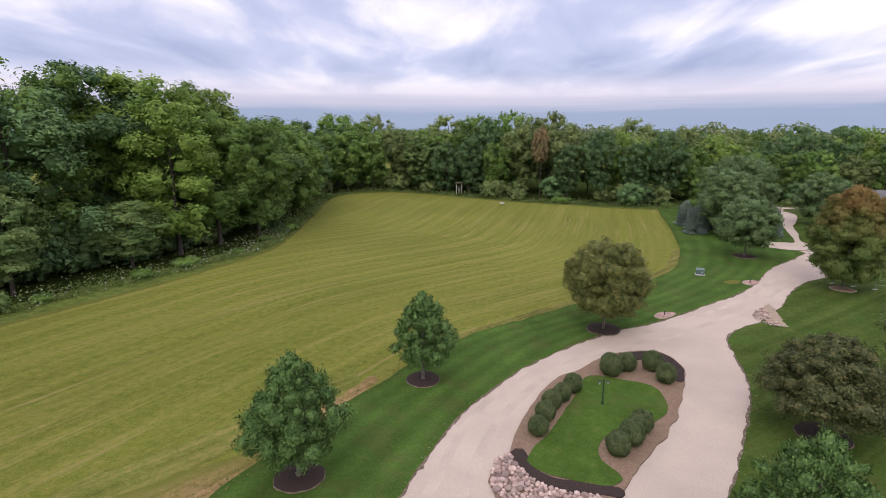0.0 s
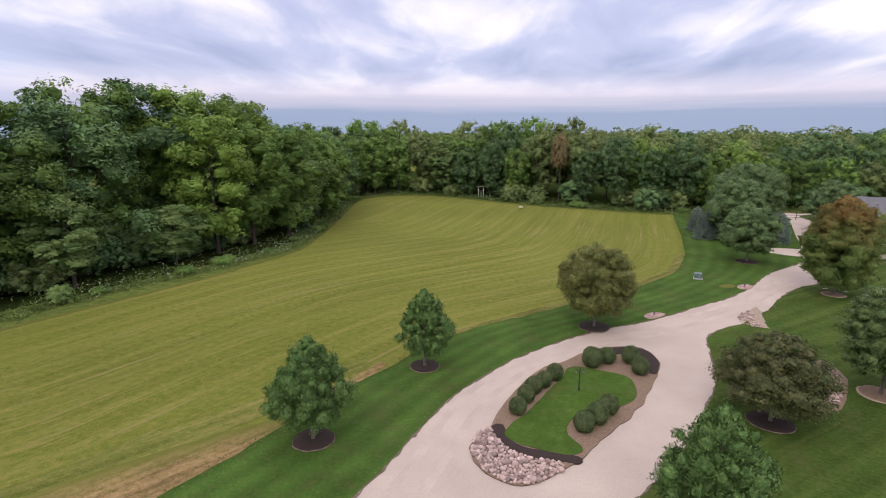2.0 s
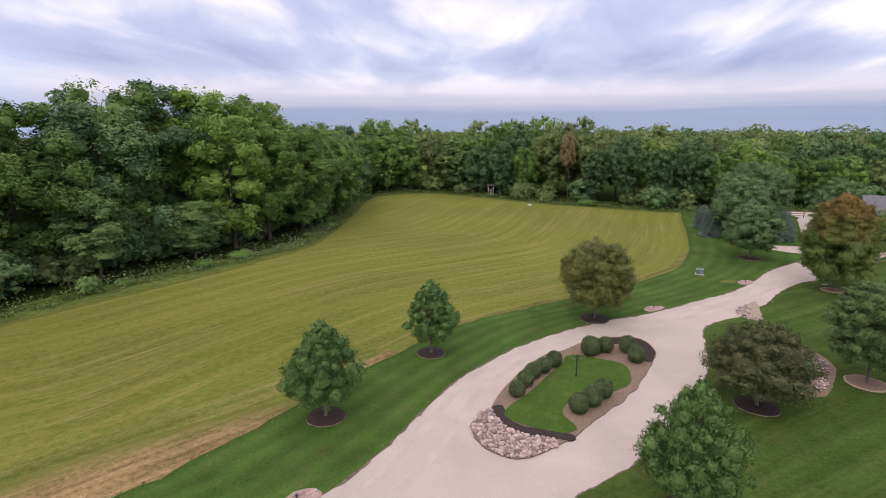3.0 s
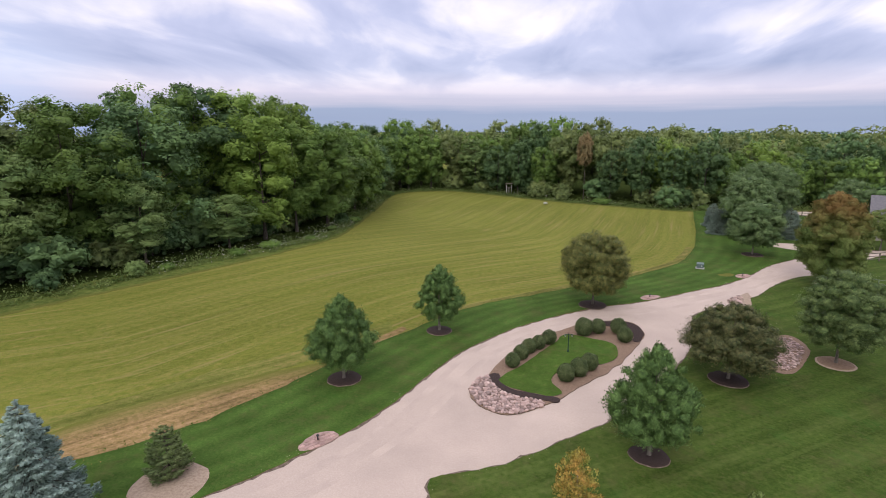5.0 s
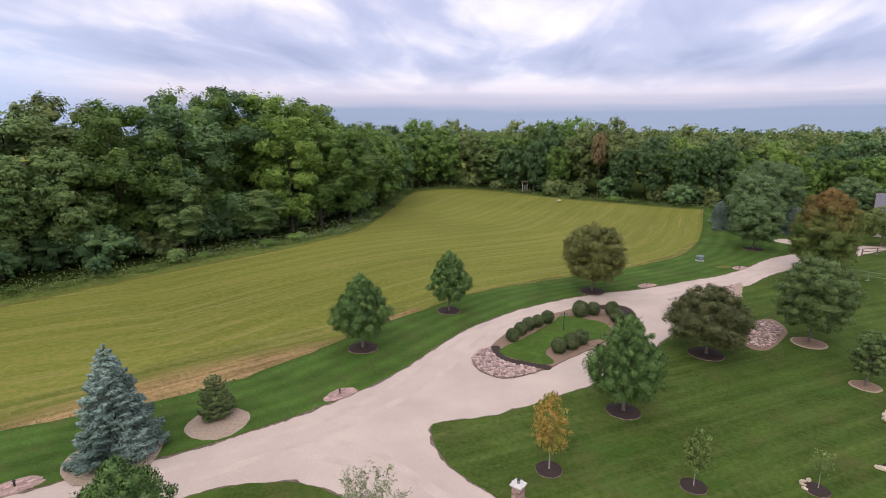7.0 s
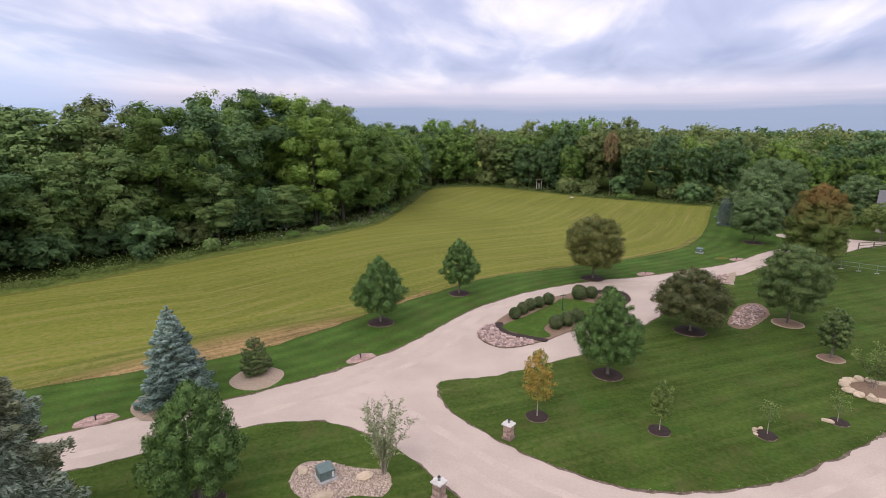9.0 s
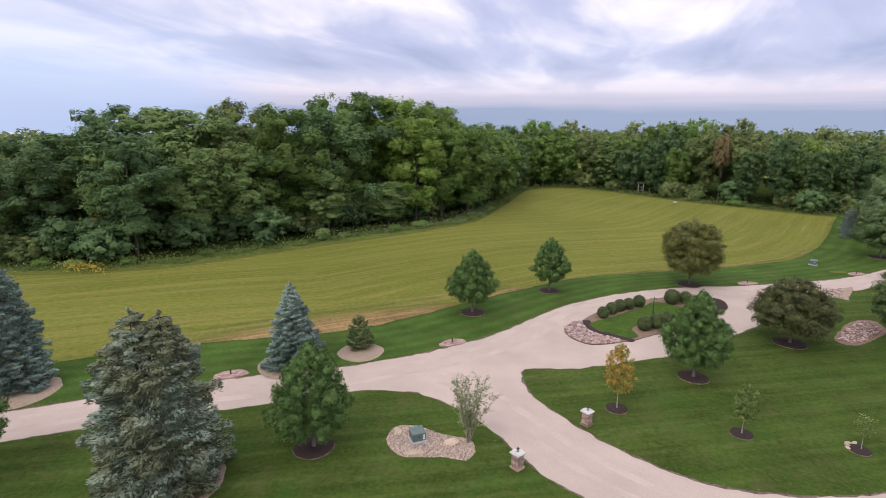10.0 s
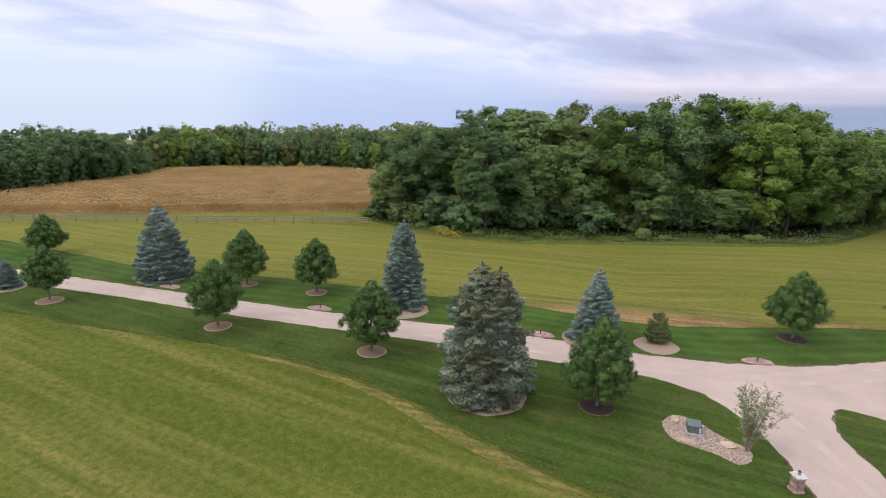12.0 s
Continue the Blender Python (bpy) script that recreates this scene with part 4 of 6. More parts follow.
structure(plate("island_lawn", curve_pts(ISLE_GRASS, 0.5, 0.1, 13, True), 0.14, 0.03, M_TURF, M_SOIL), "bright green turf inside the island bed", "lawn")

STRAW_LINE = [(-36.2, 9.9), (-32.8, 12.7), (-28.3, 16.0), (-22.8, 19.8), (-20.4, 21.9), (-18.2, 24.4), (-16.5, 27.0), (-14.8, 30.0), (-13.0, 33.5)]
STRAW_IN = [(-36.6, 10.4), (-33.4, 13.8), (-30.2, 18.2), (-27.2, 22.8), (-25.0, 25.4), (-22.5, 27.8), (-19.9, 30.0), (-17.3, 32.0), (-15.0, 33.5), (-13.4, 34.6)]
structure(ribbon("straw_band", curve_pts(STRAW_IN, 0.5, 0.22, 21), curve_pts(STRAW_LINE, 0.5, 0.2, 22), 0.016, -0.02, M_STRAW_F, M_STRAW_F, 160, 4), "band of dry tan straw along the hay field's edge", "straw")
structure(ribbon("straw_band", curve_pts([(-12.6, 37.0), (-10.2, 40.6), (-8.6, 43.2)], 0.4, 0.2, 23), curve_pts([(-11.2, 36.9), (-9.0, 40.6), (-8.2, 42.6)], 0.4, 0.2, 24), 0.016, -0.02, M_STRAW, M_STRAW, 60, 3), "band of dry tan straw along the hay field's edge", "straw")
structure(ribbon("straw_band", curve_pts([(-6.6, 45.2), (-3.6, 49.6), (6, 57.4), (15.2, 64), (19.5, 67.8), (25.5, 74), (30.4, 83.5)], 0.6, 0.3, 25), curve_pts([(-5.6, 45.2), (-2.7, 49.1), (6.6, 56.2), (15.9, 62.8), (20.2, 66.5), (26.4, 73), (31.6, 83)], 0.6, 0.2, 26), 0.016, -0.02, M_STRAW_B, M_STRAW_B, 160, 3), "thin band of dry straw along the hay field's edge", "straw")
structure(ribbon("straw_band", curve_pts([(-34, -14.8), (-26.5, -9.9), (-21, -7.4), (-15.4, -5.9), (-7.5, -3.5), (-4, -2.3)], 0.4, 0.15, 27), curve_pts([(-33.7, -15.1), (-26.1, -10.5), (-20.6, -8.3), (-15, -7.0), (-7.2, -4.4), (-4, -3.4)], 0.4, 0.18, 28), 0.020, -0.02, M_STRAW_B, M_STRAW_B, 110, 3), "thin patchy band of dry straw along the hay field's edge", "straw")
structure(ribbon("straw_band", curve_pts([(-38, 11.0), (-31.5, 20.5), (-26.2, 26.6), (-22.4, 31.0), (-18.2, 35.0), (-13.2, 40.5), (-10.2, 44.6)], 0.4, 0.22, 29), curve_pts([(-37, 9.2), (-28.5, 18.2), (-24.7, 23.4), (-21.0, 27.6), (-17.6, 31.6), (-12.4, 37.2), (-9.4, 42.2)], 0.4, 0.15, 30), 0.010, -0.02, M_STRAW_C, M_STRAW_C, 120, 4), "thin patchy straw between hay field and straw band", "straw")
structure(plate("hay_field", curve_pts(FIELD_SW, 1.0) + [Vector((200, 20)), Vector((200, -220)), Vector((-220, -220))], 0.008, -0.02, M_HAY_S, M_HAY_S), "mown hay field in pale straw swaths", "field")
WOOD_EDGE = [(-89, 20.5), (-80, 22.8), (-69.5, 25.6), (-57.8, 35), (-50.5, 48.5), (-44.5, 58.5), (-38.5, 68.5), (-32.5, 79.5), (-29.5, 89), (-30.5, 115), (-31.5, 144), (-22, 153.5), (-10, 152.5), (10, 138.5), (25, 130.5), (44, 122.5), (62, 127), (82, 123), (112, 112)]
VERGE_LINE = [(-87, 19), (-79, 20.5), (-68, 22.6), (-55.5, 31.5), (-46.8, 46), (-40.5, 56.5), (-34.5, 67), (-29.3, 78), (-27.3, 88), (-28.6, 115), (-29.8, 143), (-21.5, 151.6), (-10.5, 150.6), (9.4, 136.6), (24.4, 128.9), (43, 121), (62, 126), (82, 122), (111, 111)]
structure(ribbon("verge", curve_pts([(x - 0.9, y + 0.5) for x, y in VERGE_LINE], 1.2, 0.45, 32),
                 curve_pts([(-88, 33), (-76, 34), (-66, 40), (-60, 50), (-53, 62), (-46, 74), (-40, 85), (-38, 94), (-40, 120), (-41, 152), (-22, 166), (-6, 164), (14, 148), (29, 140), (46, 134), (62, 138), (84, 134), (116, 122)], 2, 0.3, 31), 0.03, -0.02, M_VERGE, M_VERGE, 300, 6), "rough green grass along the wood's edge", "verge")
# a sheet whose dark colour carries the shade under the trees
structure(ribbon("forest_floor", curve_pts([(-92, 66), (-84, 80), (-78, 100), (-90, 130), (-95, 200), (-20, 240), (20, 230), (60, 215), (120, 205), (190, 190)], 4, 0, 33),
                curve_pts([(x - 2.2, y + 2.2) for x, y in WOOD_EDGE], 2, 0.8, 34), 0.05, -0.02, M_FLOOR_SHADED, M_FLOOR_SHADED, 200, 4), "leaf-littered floor of the wood, its shade put into the dark colour", "forest floor")


def edging(name, pts, side, label, closed=False):
    """The cut soil edge between turf and gravel: an uneven dark strip."""
    n = len(pts)
    V, F = [], []
    for i, p in enumerate(pts):
        a, c = pts[(i - 1) % n if closed else max(i - 1, 0)], pts[(i + 1) % n if closed else min(i + 1, n - 1)]
        d = (c - a).normalized()
        nv = Vector((-d.y, d.x)) * side
        w = max(0.02, 0.12 + 0.20 * noise.noise((p.x * 0.8, p.y * 0.8, 2.2)) + 0.09 * noise.noise((p.x * 3.1, p.y * 3.1, 4.4)))
        V += [(p.x - nv.x * 0.05, p.y - nv.y * 0.05, 0.045), (p.x + nv.x * w, p.y + nv.y * w, 0.026)]
    m = n if closed else n - 1
    for i in range(m):
        j = (i + 1) % n
        F.append((2 * i, 2 * i + 1, 2 * j + 1, 2 * j))
    return structure(new(name, mesh_of(name, V, F, M_SOIL)), label, "edging")


edging("edging", curve_pts(DRIVE_N, 0.3, 0.13, 4), -1, "dark cut soil edge of the lawn along the drive")
edging("edging", curve_pts(DRIVE_S, 0.3, 0.13, 6), 1, "dark cut soil edge of the lawn along the drive")
edging("edging", curve_pts(LAWN_R, 0.3, 0.12, 8, True), -1, "dark cut soil edge of the loop lawn", True)


# ---- worn wheel tracks and stray gravel ----
def wheel_tracks():
    for k, line in enumerate(([(-93, -55), (-64, -29), (-48, -15), (-41, -9), (-33, -1.5), (-24.7, 6), (-18, 11.2), (-13, 15.5), (-8.6, 20), (-5.4, 25.5), (-3.2, 31), (-1.4, 36), (1.2, 40.6), (4.2, 44.4), (8, 47.6), (12, 49.6), (17, 51.8), (24, 56.4), (31, 61.8), (39, 70.3)],
                              [(-11, 16.6), (-6, 16.2), (-1.5, 13.2), (3.5, 9.8), (9, 7.8), (14, 8.2), (20, 11), (28, 17), (36, 23.5)])):
        c = curve_pts(line, 0.5)
        for j, off in enumerate((-0.85, 0.8)):
            A, B = [], []
            for i in range(1, len(c) - 1):
                d = (c[i + 1] - c[i - 1]).normalized()
                nv = Vector((-d.y, d.x))
                w = 0.30 + 0.14 * noise.noise((c[i].x * 0.3, c[i].y * 0.3, 3.0 + j + 2 * k))
                m = off + 0.2 * noise.noise((c[i].x * 0.12, c[i].y * 0.12, 9.0 + k))
                A.append(c[i] + nv * (m + w))
                B.append(c[i] + nv * (m - w))
            structure(ribbon("wheel_track", A, B, 0.0245 - 0.002 * k, 0.015, M_TRACK, M_TRACK, len(A), 1, False), "faint paler wheel track worn into the gravel drive", "wheel track")


wheel_tracks()


def stray_gravel():
    """Loose chips along the edges of the drive."""
    rng = np.random.default_rng(58)
    P = []
    for line in (curve_pts(DRIVE_N, 0.3, 0.13, 4), curve_pts(DRIVE_S, 0.3, 0.13, 6), curve_pts(LAWN_R, 0.3, 0.12, 8, True)):
        for p in line:
            if -70 < p.x < 45 and -35 < p.y < 80:
                for j in range(int(4 * max(0.0, 0.4 + noise.noise((p.x * 0.35, p.y * 0.35, 6.0))))):
                    P.append((p.x + rng.normal(0, 0.22), p.y + rng.normal(0, 0.22), 0.078))
    P = np.array(P)
    tri = leaves_at(P, np.tile((0, 0, 1.0), (len(P), 1)), 0.042, rng, 1.0, 0.25)
    tagged(new("gravel_chips", sprays_mesh("gravel_chips", tri, M_GRAVEL)), "loose pale gravel chips along the drive's edges", "gravel", kind="stuff")


stray_gravel()

# ---- lawn trees ----
def ring(x, y, r, material, label, seed=1, rim=None):
    """A low round bed at a tree's foot, with a paler rim."""
    rng = np.random.default_rng(seed)
    V, F = [(0, 0, 0.10)], []
    n = 30
    for k, (f, z) in enumerate(((0.5, 0.095), (0.97 if rim is not M_SAND else 0.89, 0.06), (1.0, 0.0))):
        for i in range(n):
            a = 2 * math.pi * i / n
            q = r * f * (1 + 0.07 * noise.noise((math.cos(a) * 1.7, math.sin(a) * 1.7, seed * 3.1)) + 0.05 * noise.noise((math.cos(a) * 5, math.sin(a) * 5, seed)))
            V.append((q * math.cos(a), q * math.sin(a), z))
    for i in range(n):
        j = (i + 1) % n
        F.append((0, 1 + i, 1 + j))
        for k in range(2):
            F.append((1 + k * n + i, 1 + (k + 1) * n + i, 1 + (k + 1) * n + j, 1 + k * n + j))
    me = mesh_of("mulch_ring", V, F, [material, rim or material], True)
    for p in me.polygons[:]:
        if p.index % 3 == 2:
            p.material_index = 1
    ob = new("mulch_ring", me)
    ob.location = (x, y, 0.068)
    return tagged(ob, label, "mulch bed")


DARK, PALE = "round bed of dark mulch at a tree's foot", "round bed of pale sandy mulch at a tree's foot"
PEAR = "young green pear tree with a dense egg-shaped crown"
for i, (nm, lab, x, y, h, w, c0, leaf, prof, rr, rm) in enumerate((
        ("pear_tree", PEAR, -11.0, 31.6, 6.9, 5.0, 1.2, L_PEAR, "oval", 1.4, M_MULCH),
        ("pear_tree", PEAR, -4.9, 42.4, 6.6, 4.4, 1.2, L_PEAR, "oval", 1.3, M_MULCH),
        ("maple_tree", "round maple with bronze-tinged olive leaves", 10.9, 52.0, 8.2, 7.7, 1.5, L_BRONZE, "round", 1.6, M_MULCH),
        ("pear_tree", "large green pear tree with an oval crown", 10.2, 24.2, 7.2, 4.9, 1.1, L_PEAR, "oval", 1.25, M_MULCH),
        ("maple_tree", "low broad maple with dark purple-bronze leaves", 18.8, 35.2, 6.4, 6.8, 1.2, L_PURPLE, "mound", 1.55, M_MULCH),
        ("linden_tree", "olive-green tree with a rounded crown", 28.8, 39.3, 8.2, 6.3, 1.3, L_OLIVE, "round", 1.75, M_SAND),
        ("linden_tree", "small olive-green tree on a pale bed", 29.0, 31.0, 4.5, 2.5, 0.9, L_OLIVE, "round", 1.25, M_SAND),
        ("maple_tree", "tall maple turning red over green", 41.0, 63.7, 11.5, 7.3, 0.9, L_RED, "egg", 1.5, M_SAND),
        ("linden_tree", "grey-green linden beside the drive", 38.6, 79.0, 8.4, 7.8, 1.4, L_LINDEN, "round", 1.6, M_MULCH),
        ("linden_tree", "large grey-green linden before the wood", 48.0, 99.5, 13.2, 12.0, 1.5, L_LINDEN, "round", 0, None),
        ("pear_tree", PEAR, -12.1, 4.75, 7.0, 5.0, 0.9, L_PEAR, "oval", 1.35, M_MULCH),
        ("pear_tree", "green pear tree on a pale bed beside the drive", -28.7, -5.45, 6.5, 5.0, 1.1, L_PEAR, "oval", 1.6, M_SAND),
        ("pear_tree", "green pear tree on a pale bed beside the drive", -41.1, -15.85, 6.7, 5.1, 1.3, L_PEAR, "oval", 1.55, M_SAND),
        ("pear_tree", "green pear tree on a pale bed beside the drive", -57.1, -29.8, 6.0, 4.4, 1.5, L_PEAR, "oval", 1.6, M_SAND),
        ("pear_tree", "green pear tree on a pale bed before the hay field", -53.2, -10.3, 6.8, 4.9, 1.0, L_PEAR, "oval", 1.5, M_SAND),
        ("pear_tree", "green pear tree on a pale bed before the hay field", -46.3, -4.1, 6.5, 4.9, 1.2, L_PEAR, "oval", 1.5, M_SAND),
        ("pear_tree", "green pear tree on a pale bed before the hay field", -80.0, -31.0, 5.6, 5.0, 0.8, L_PEAR, "oval", 1.5, M_SAND))):
    near, close = math.hypot(x - 5, y + 15) < 90, math.hypot(x - 3, y + 8) < 44
    broadleaf(nm, lab, x, y, h, w, c0, leaf, prof, leaves=int((1550 if close or leaf is L_RED else 1000 if near else 340) * w * h), up=0.30, size=0.074 if close else 0.13 if leaf is L_RED else 0.096 if near else 0.19, clumps=int(56 + 6 * w) if nm == "pear_tree" else 130 if leaf is L_RED else int(50 + 5 * w), clump=0.215 if nm == "pear_tree" else 0.24, squash=1.0 if nm == "pear_tree" else 0.72, upright=nm == "pear_tree" or leaf is L_RED, heart=0.54, seed=40 + i, group="lawn trees")
    if rr:
        ring(x, y, rr * (0.95 if rm is M_MULCH else 0.84), M_MULCH if rm is M_MULCH else M_MULCH_B, DARK if rm is M_MULCH else PALE, 60 + i, M_SAND if rm is M_SAND else M_SOIL)

broadleaf("maple_sapling", "slim young maple in yellow and orange leaf", 4.95, 16.8, 4.9, 2.0, 1.2, L_YELLOW, "egg", 7000, 0.072, 60, 0.26, 90, trunk_r=0.045, limbs=7, group="saplings", bark=M_STEM, upright=True, squash=1.0, heart=0.4)
broadleaf("sapling", "slim green sapling on a dark bed", 12.75, 16.6, 3.6, 1.45, 1.0, L_SAP, "egg", 5200, 0.066, 40, 0.30, 91, trunk_r=0.035, limbs=6, group="saplings", bark=M_STEM, upright=True, squash=1.0, heart=0.4)
broadleaf("sapling", "thin sparse sapling on a stone-edged dark bed", 19.4, 17.5, 2.4, 1.2, 0.9, L_SAP, "vase", 620, 0.075, 16, 0.4, 92, trunk_r=0.028, limbs=8, group="saplings", bark=M_STEM)
broadleaf("sapling", "thin sparse sapling beside a stone", 24.5, 20.0, 2.4, 1.4, 0.6, L_SAP, "vase", 560, 0.075, 16, 0.4, 93, trunk_r=0.028, limbs=8, group="saplings", bark=M_STEM)
for i, (x, y, r) in enumerate(((4.95, 16.8, 0.78), (12.75, 16.6, 0.72), (19.3, 17.4, 0.66))):
    ring(x, y, r, M_MULCH, DARK, 80 + i, M_SOIL)

# ---- conifers ----
spruce("blue_spruce", "old tall grey-blue spruce, thin and browned on one side", -17.75, -1.2, 10.5, 7.0, L_BLUEG, 5, tiers=28, base=0.55, group="spruces", curve=0.23, droop=0.32, dense=1.05, leaders=((-0.45, -0.5, 1.0), (0.55, 0.4, 0.975)))
spruce("blue_spruce", "blue spruce with a neat cone beside the drive", -20.6, 14.0, 7.2, 5.1, L_BLUE, 6, tiers=25, dense=1.15, group="spruces")
spruce("blue_spruce", "tall blue spruce on a pale bed", -37.6, 2.6, 9.7, 5.2, L_BLUE, 7, tiers=30, group="spruces", dense=1.1, base=0.4, curve=0.45)
spruce("blue_spruce", "broad blue spruce on a pale bed", -60.8, -18.4, 9.2, 7.7, L_BLUE, 8, tiers=26, group="spruces", curve=0.58)
spruce("blue_spruce", "small blue spruce beside the drive", -64.3, -34.0, 3.4, 3.2, L_BLUE, 9, tiers=16, group="spruces")
spruce("spruce", "small olive-green spruce on a pale bed", -17.2, 18.9, 3.1, 2.6, L_SPR, 10, tiers=9, group="spruces", dense=0.75, curve=0.42, droop=-0.18)
for i, (x, y, h, w) in enumerate(((39.4, 95.6, 4.6, 4.2), (42.6, 99.5, 7.2, 4.0), (50.0, 92.4, 5.4, 4.4), (41.0, 103.0, 4.6, 3.6))):
    spruce("blue_spruce", "blue spruce at the wood's edge" if i != 2 else "blue-green spruce beside the gravel yard", x, y, h, w, L_BLUE_D, 20 + i, tiers=20, group="spruces", dense=0.7, curve=0.38)
for i, (x, y, r) in enumerate(((-17.7, -1.2, 3.1), (-20.9, 13.8, 2.7), (-36.5, 2.0, 2.75), (-60.6, -18.5, 3.1), (-64.3, -34.0, 1.8), (-16.8, 18.2, 2.0))):
    ring(x, y, r, M_SAND if r < 3 else M_MULCH_B, "round bed of faded mulch with a pale rim under a spruce", 120 + i, M_SAND)


# ---- the wood ----
def wood_kind(name, label, h, w, leaf, leaves, size, seed, profile, crown0, clumps):
    tiered, close = name == "locust_tree", clumps > 120
    return broadleaf(name, label, 0, -400, h, w, crown0, leaf, profile, leaves, size, clumps=clumps, clump=0.23 if tiered else 0.20 if close else 0.22 if clumps > 50 else 0.36, seed=seed, bark=M_BARK_D, trunk_r=0.24, limbs=8,
                     group="trees of the wood", z=0, squash=0.60 if tiered else 0.86 if close else 1.2, up=0.5 if tiered else 0.4, heart=0.44 if close else 0.52, depth=0.46 if close else 0.34, ragged=0.22 if clumps > 50 else 0.12, puffs=6 if close else 0)


SORTS = ((("oak_tree", "tall leafy oak of the wood"), 20, 11, 0, "dome", 2.4), (("ash_tree", "tall dark green ash of the wood"), 21, 10.5, 1, "vase", 3.6),
         (("walnut_tree", "yellow-green walnut of the wood"), 19, 11, 2, "dome", 2.2), (("elm_tree", "olive-green elm of the wood"), 19, 11, 3, "vase", 3.0),
         (("oak_tree", "dense dark oak of the wood"), 20, 12, 1, "round", 1.2), (("cherry_tree", "slim tree of the wood turning rust"), 18, 7, 4, "egg", 9.0),
         (("hickory_tree", "broad green hickory of the wood"), 20, 13, 0, "dome", 1.2), (("locust_tree", "pale green feathery locust at the wood's edge"), 17, 10, 5, "dome", 2.6))
NEAR_KINDS = [(wood_kind(*kd, h, w, L_FOR[lf], 20000, 0.258, 200 + i, pr, c0, 135), h) for i, (kd, h, w, lf, pr, c0) in enumerate(SORTS)]
FAR_KINDS = [(wood_kind(*kd, h, w, L_FOR[lf], 6400, 0.34, 230 + i, pr, c0, 100), h) for i, (kd, h, w, lf, pr, c0) in enumerate(SORTS)]
STATIONS = [(-90, 23, 16.0), (-79, 24, 21.0), (-66, 28, 21.8), (-58, 36, 22.2), (-49, 48, 21.9), (-44, 57, 23.8), (-39, 65, 25.6), (-34, 79, 25.2), (-30, 91, 23.0), (-31, 120, 20.3),
            (-32, 150, 19.7), (-12, 156, 20.2), (8, 144, 20.4), (33, 132, 19.2), (52, 128, 18.4), (70, 128, 18), (90, 122, 17.2), (150, 95, 17)]


def plant_wood():
    rng = np.random.default_rng(77)
    front = curve_pts([(-88, 24), (-80, 26), (-69.5, 29), (-59.5, 38.5), (-52.5, 51), (-46.5, 61), (-40.5, 71), (-34.5, 82), (-31.5, 92), (-32.5, 117), (-34, 147), (-22, 157), (-10, 156), (10, 142), (25, 134),
                       (44, 126.5), (62, 131), (82, 127), (112, 116), (150, 95)], 1.0)
    placed = []
    n = len(front)
    for x, y, h, w, turn in ((-50.0, 62.5, 12.5, 9.0, 20), (-59.8, 52.4, 17.0, 10.5, 80), (-64.0, 45.0, 15.5, 9.5, 150), (-72.0, 37.5, 16.5, 10.5, 230), (-43.2, 73.4, 9.0, 7.5, 300), (-83.0, 25.0, 12.0, 9.5, 40)):
        root, h0 = NEAR_KINDS[7]
        o = copy_thing(root, pose(x, y, 0, 0, 0, turn))
        o.scale = (w / 10, w / 10, h / h0)
        placed.append((x, y))
    o = copy_thing(FAR_KINDS[5][0], pose(21.2, 141, 0, 0, 0, 40))
    o.scale = (0.62, 0.62, 0.98)
    placed.append((21.2, 141))
    for row, (off, gap, share) in enumerate(((3.6, 7.0, 0.80), (9.0, 6.5, 0.95), (15.5, 7.0, 1.0), (24, 9.0, 1.0))):
        for i in range(n):
            a, b = front[max(i - 1, 0)], front[min(i + 1, n - 1)]
            d = (b - a).normalized()
            jit = rng.uniform(-1.6, 1.6)
            x, y = front[i].x - d.y * (off + jit), front[i].y + d.x * (off + jit)
            if any((x - p) ** 2 + (y - q) ** 2 < gap * gap for p, q in placed):
                continue
            stand = y < 112 and x < -20
            if (stand and (row > 2 or x < -98)) or (x > 112 and row > 1):
                continue
            if 24 < x < 100 and y < 122:
                continue
            near = sorted(STATIONS, key=lambda s: (s[0] - x) ** 2 + (s[1] - y) ** 2)[:2]
            w0, w1 = [1 / (1 + (s[0] - x) ** 2 + (s[1] - y) ** 2) for s in near]
            top = (near[0][2] * w0 + near[1][2] * w1) / (w0 + w1) * share * (rng.uniform(0.96, 1.03) * 1.05 if stand else rng.uniform(0.82, 1.10))
            if stand:
                k = int(rng.choice(8, p=(0.10, 0.20, 0.0, 0.12, 0.12, 0.0, 0.04, 0.42) if x < -54 else (0.28, 0.12, 0.14, 0.10, 0.12, 0.0, 0.18, 0.06)))
                if row == 0 and rng.uniform() < 0.12:
                    k = 7
                if y > 74 and rng.uniform() < 0.6:
                    k = int(rng.choice((0, 2, 6)))
            else:
                k = int(rng.choice(8, p=(0.21, 0.18, 0.18, 0.20, 0.07, 0.0, 0.14, 0.02)))
            root, h = (NEAR_KINDS if stand else FAR_KINDS)[k]
            o = copy_thing(root, pose(x, y, 0, 0, 0, rng.uniform(0, 360)))
            s = top / h
            f = rng.uniform(1.05, 1.34) * (0.97 if k != 5 else 0.8)
            o.scale = (s * f, s * f * rng.uniform(0.92, 1.08), s)
            placed.append((x, y))


plant_wood()

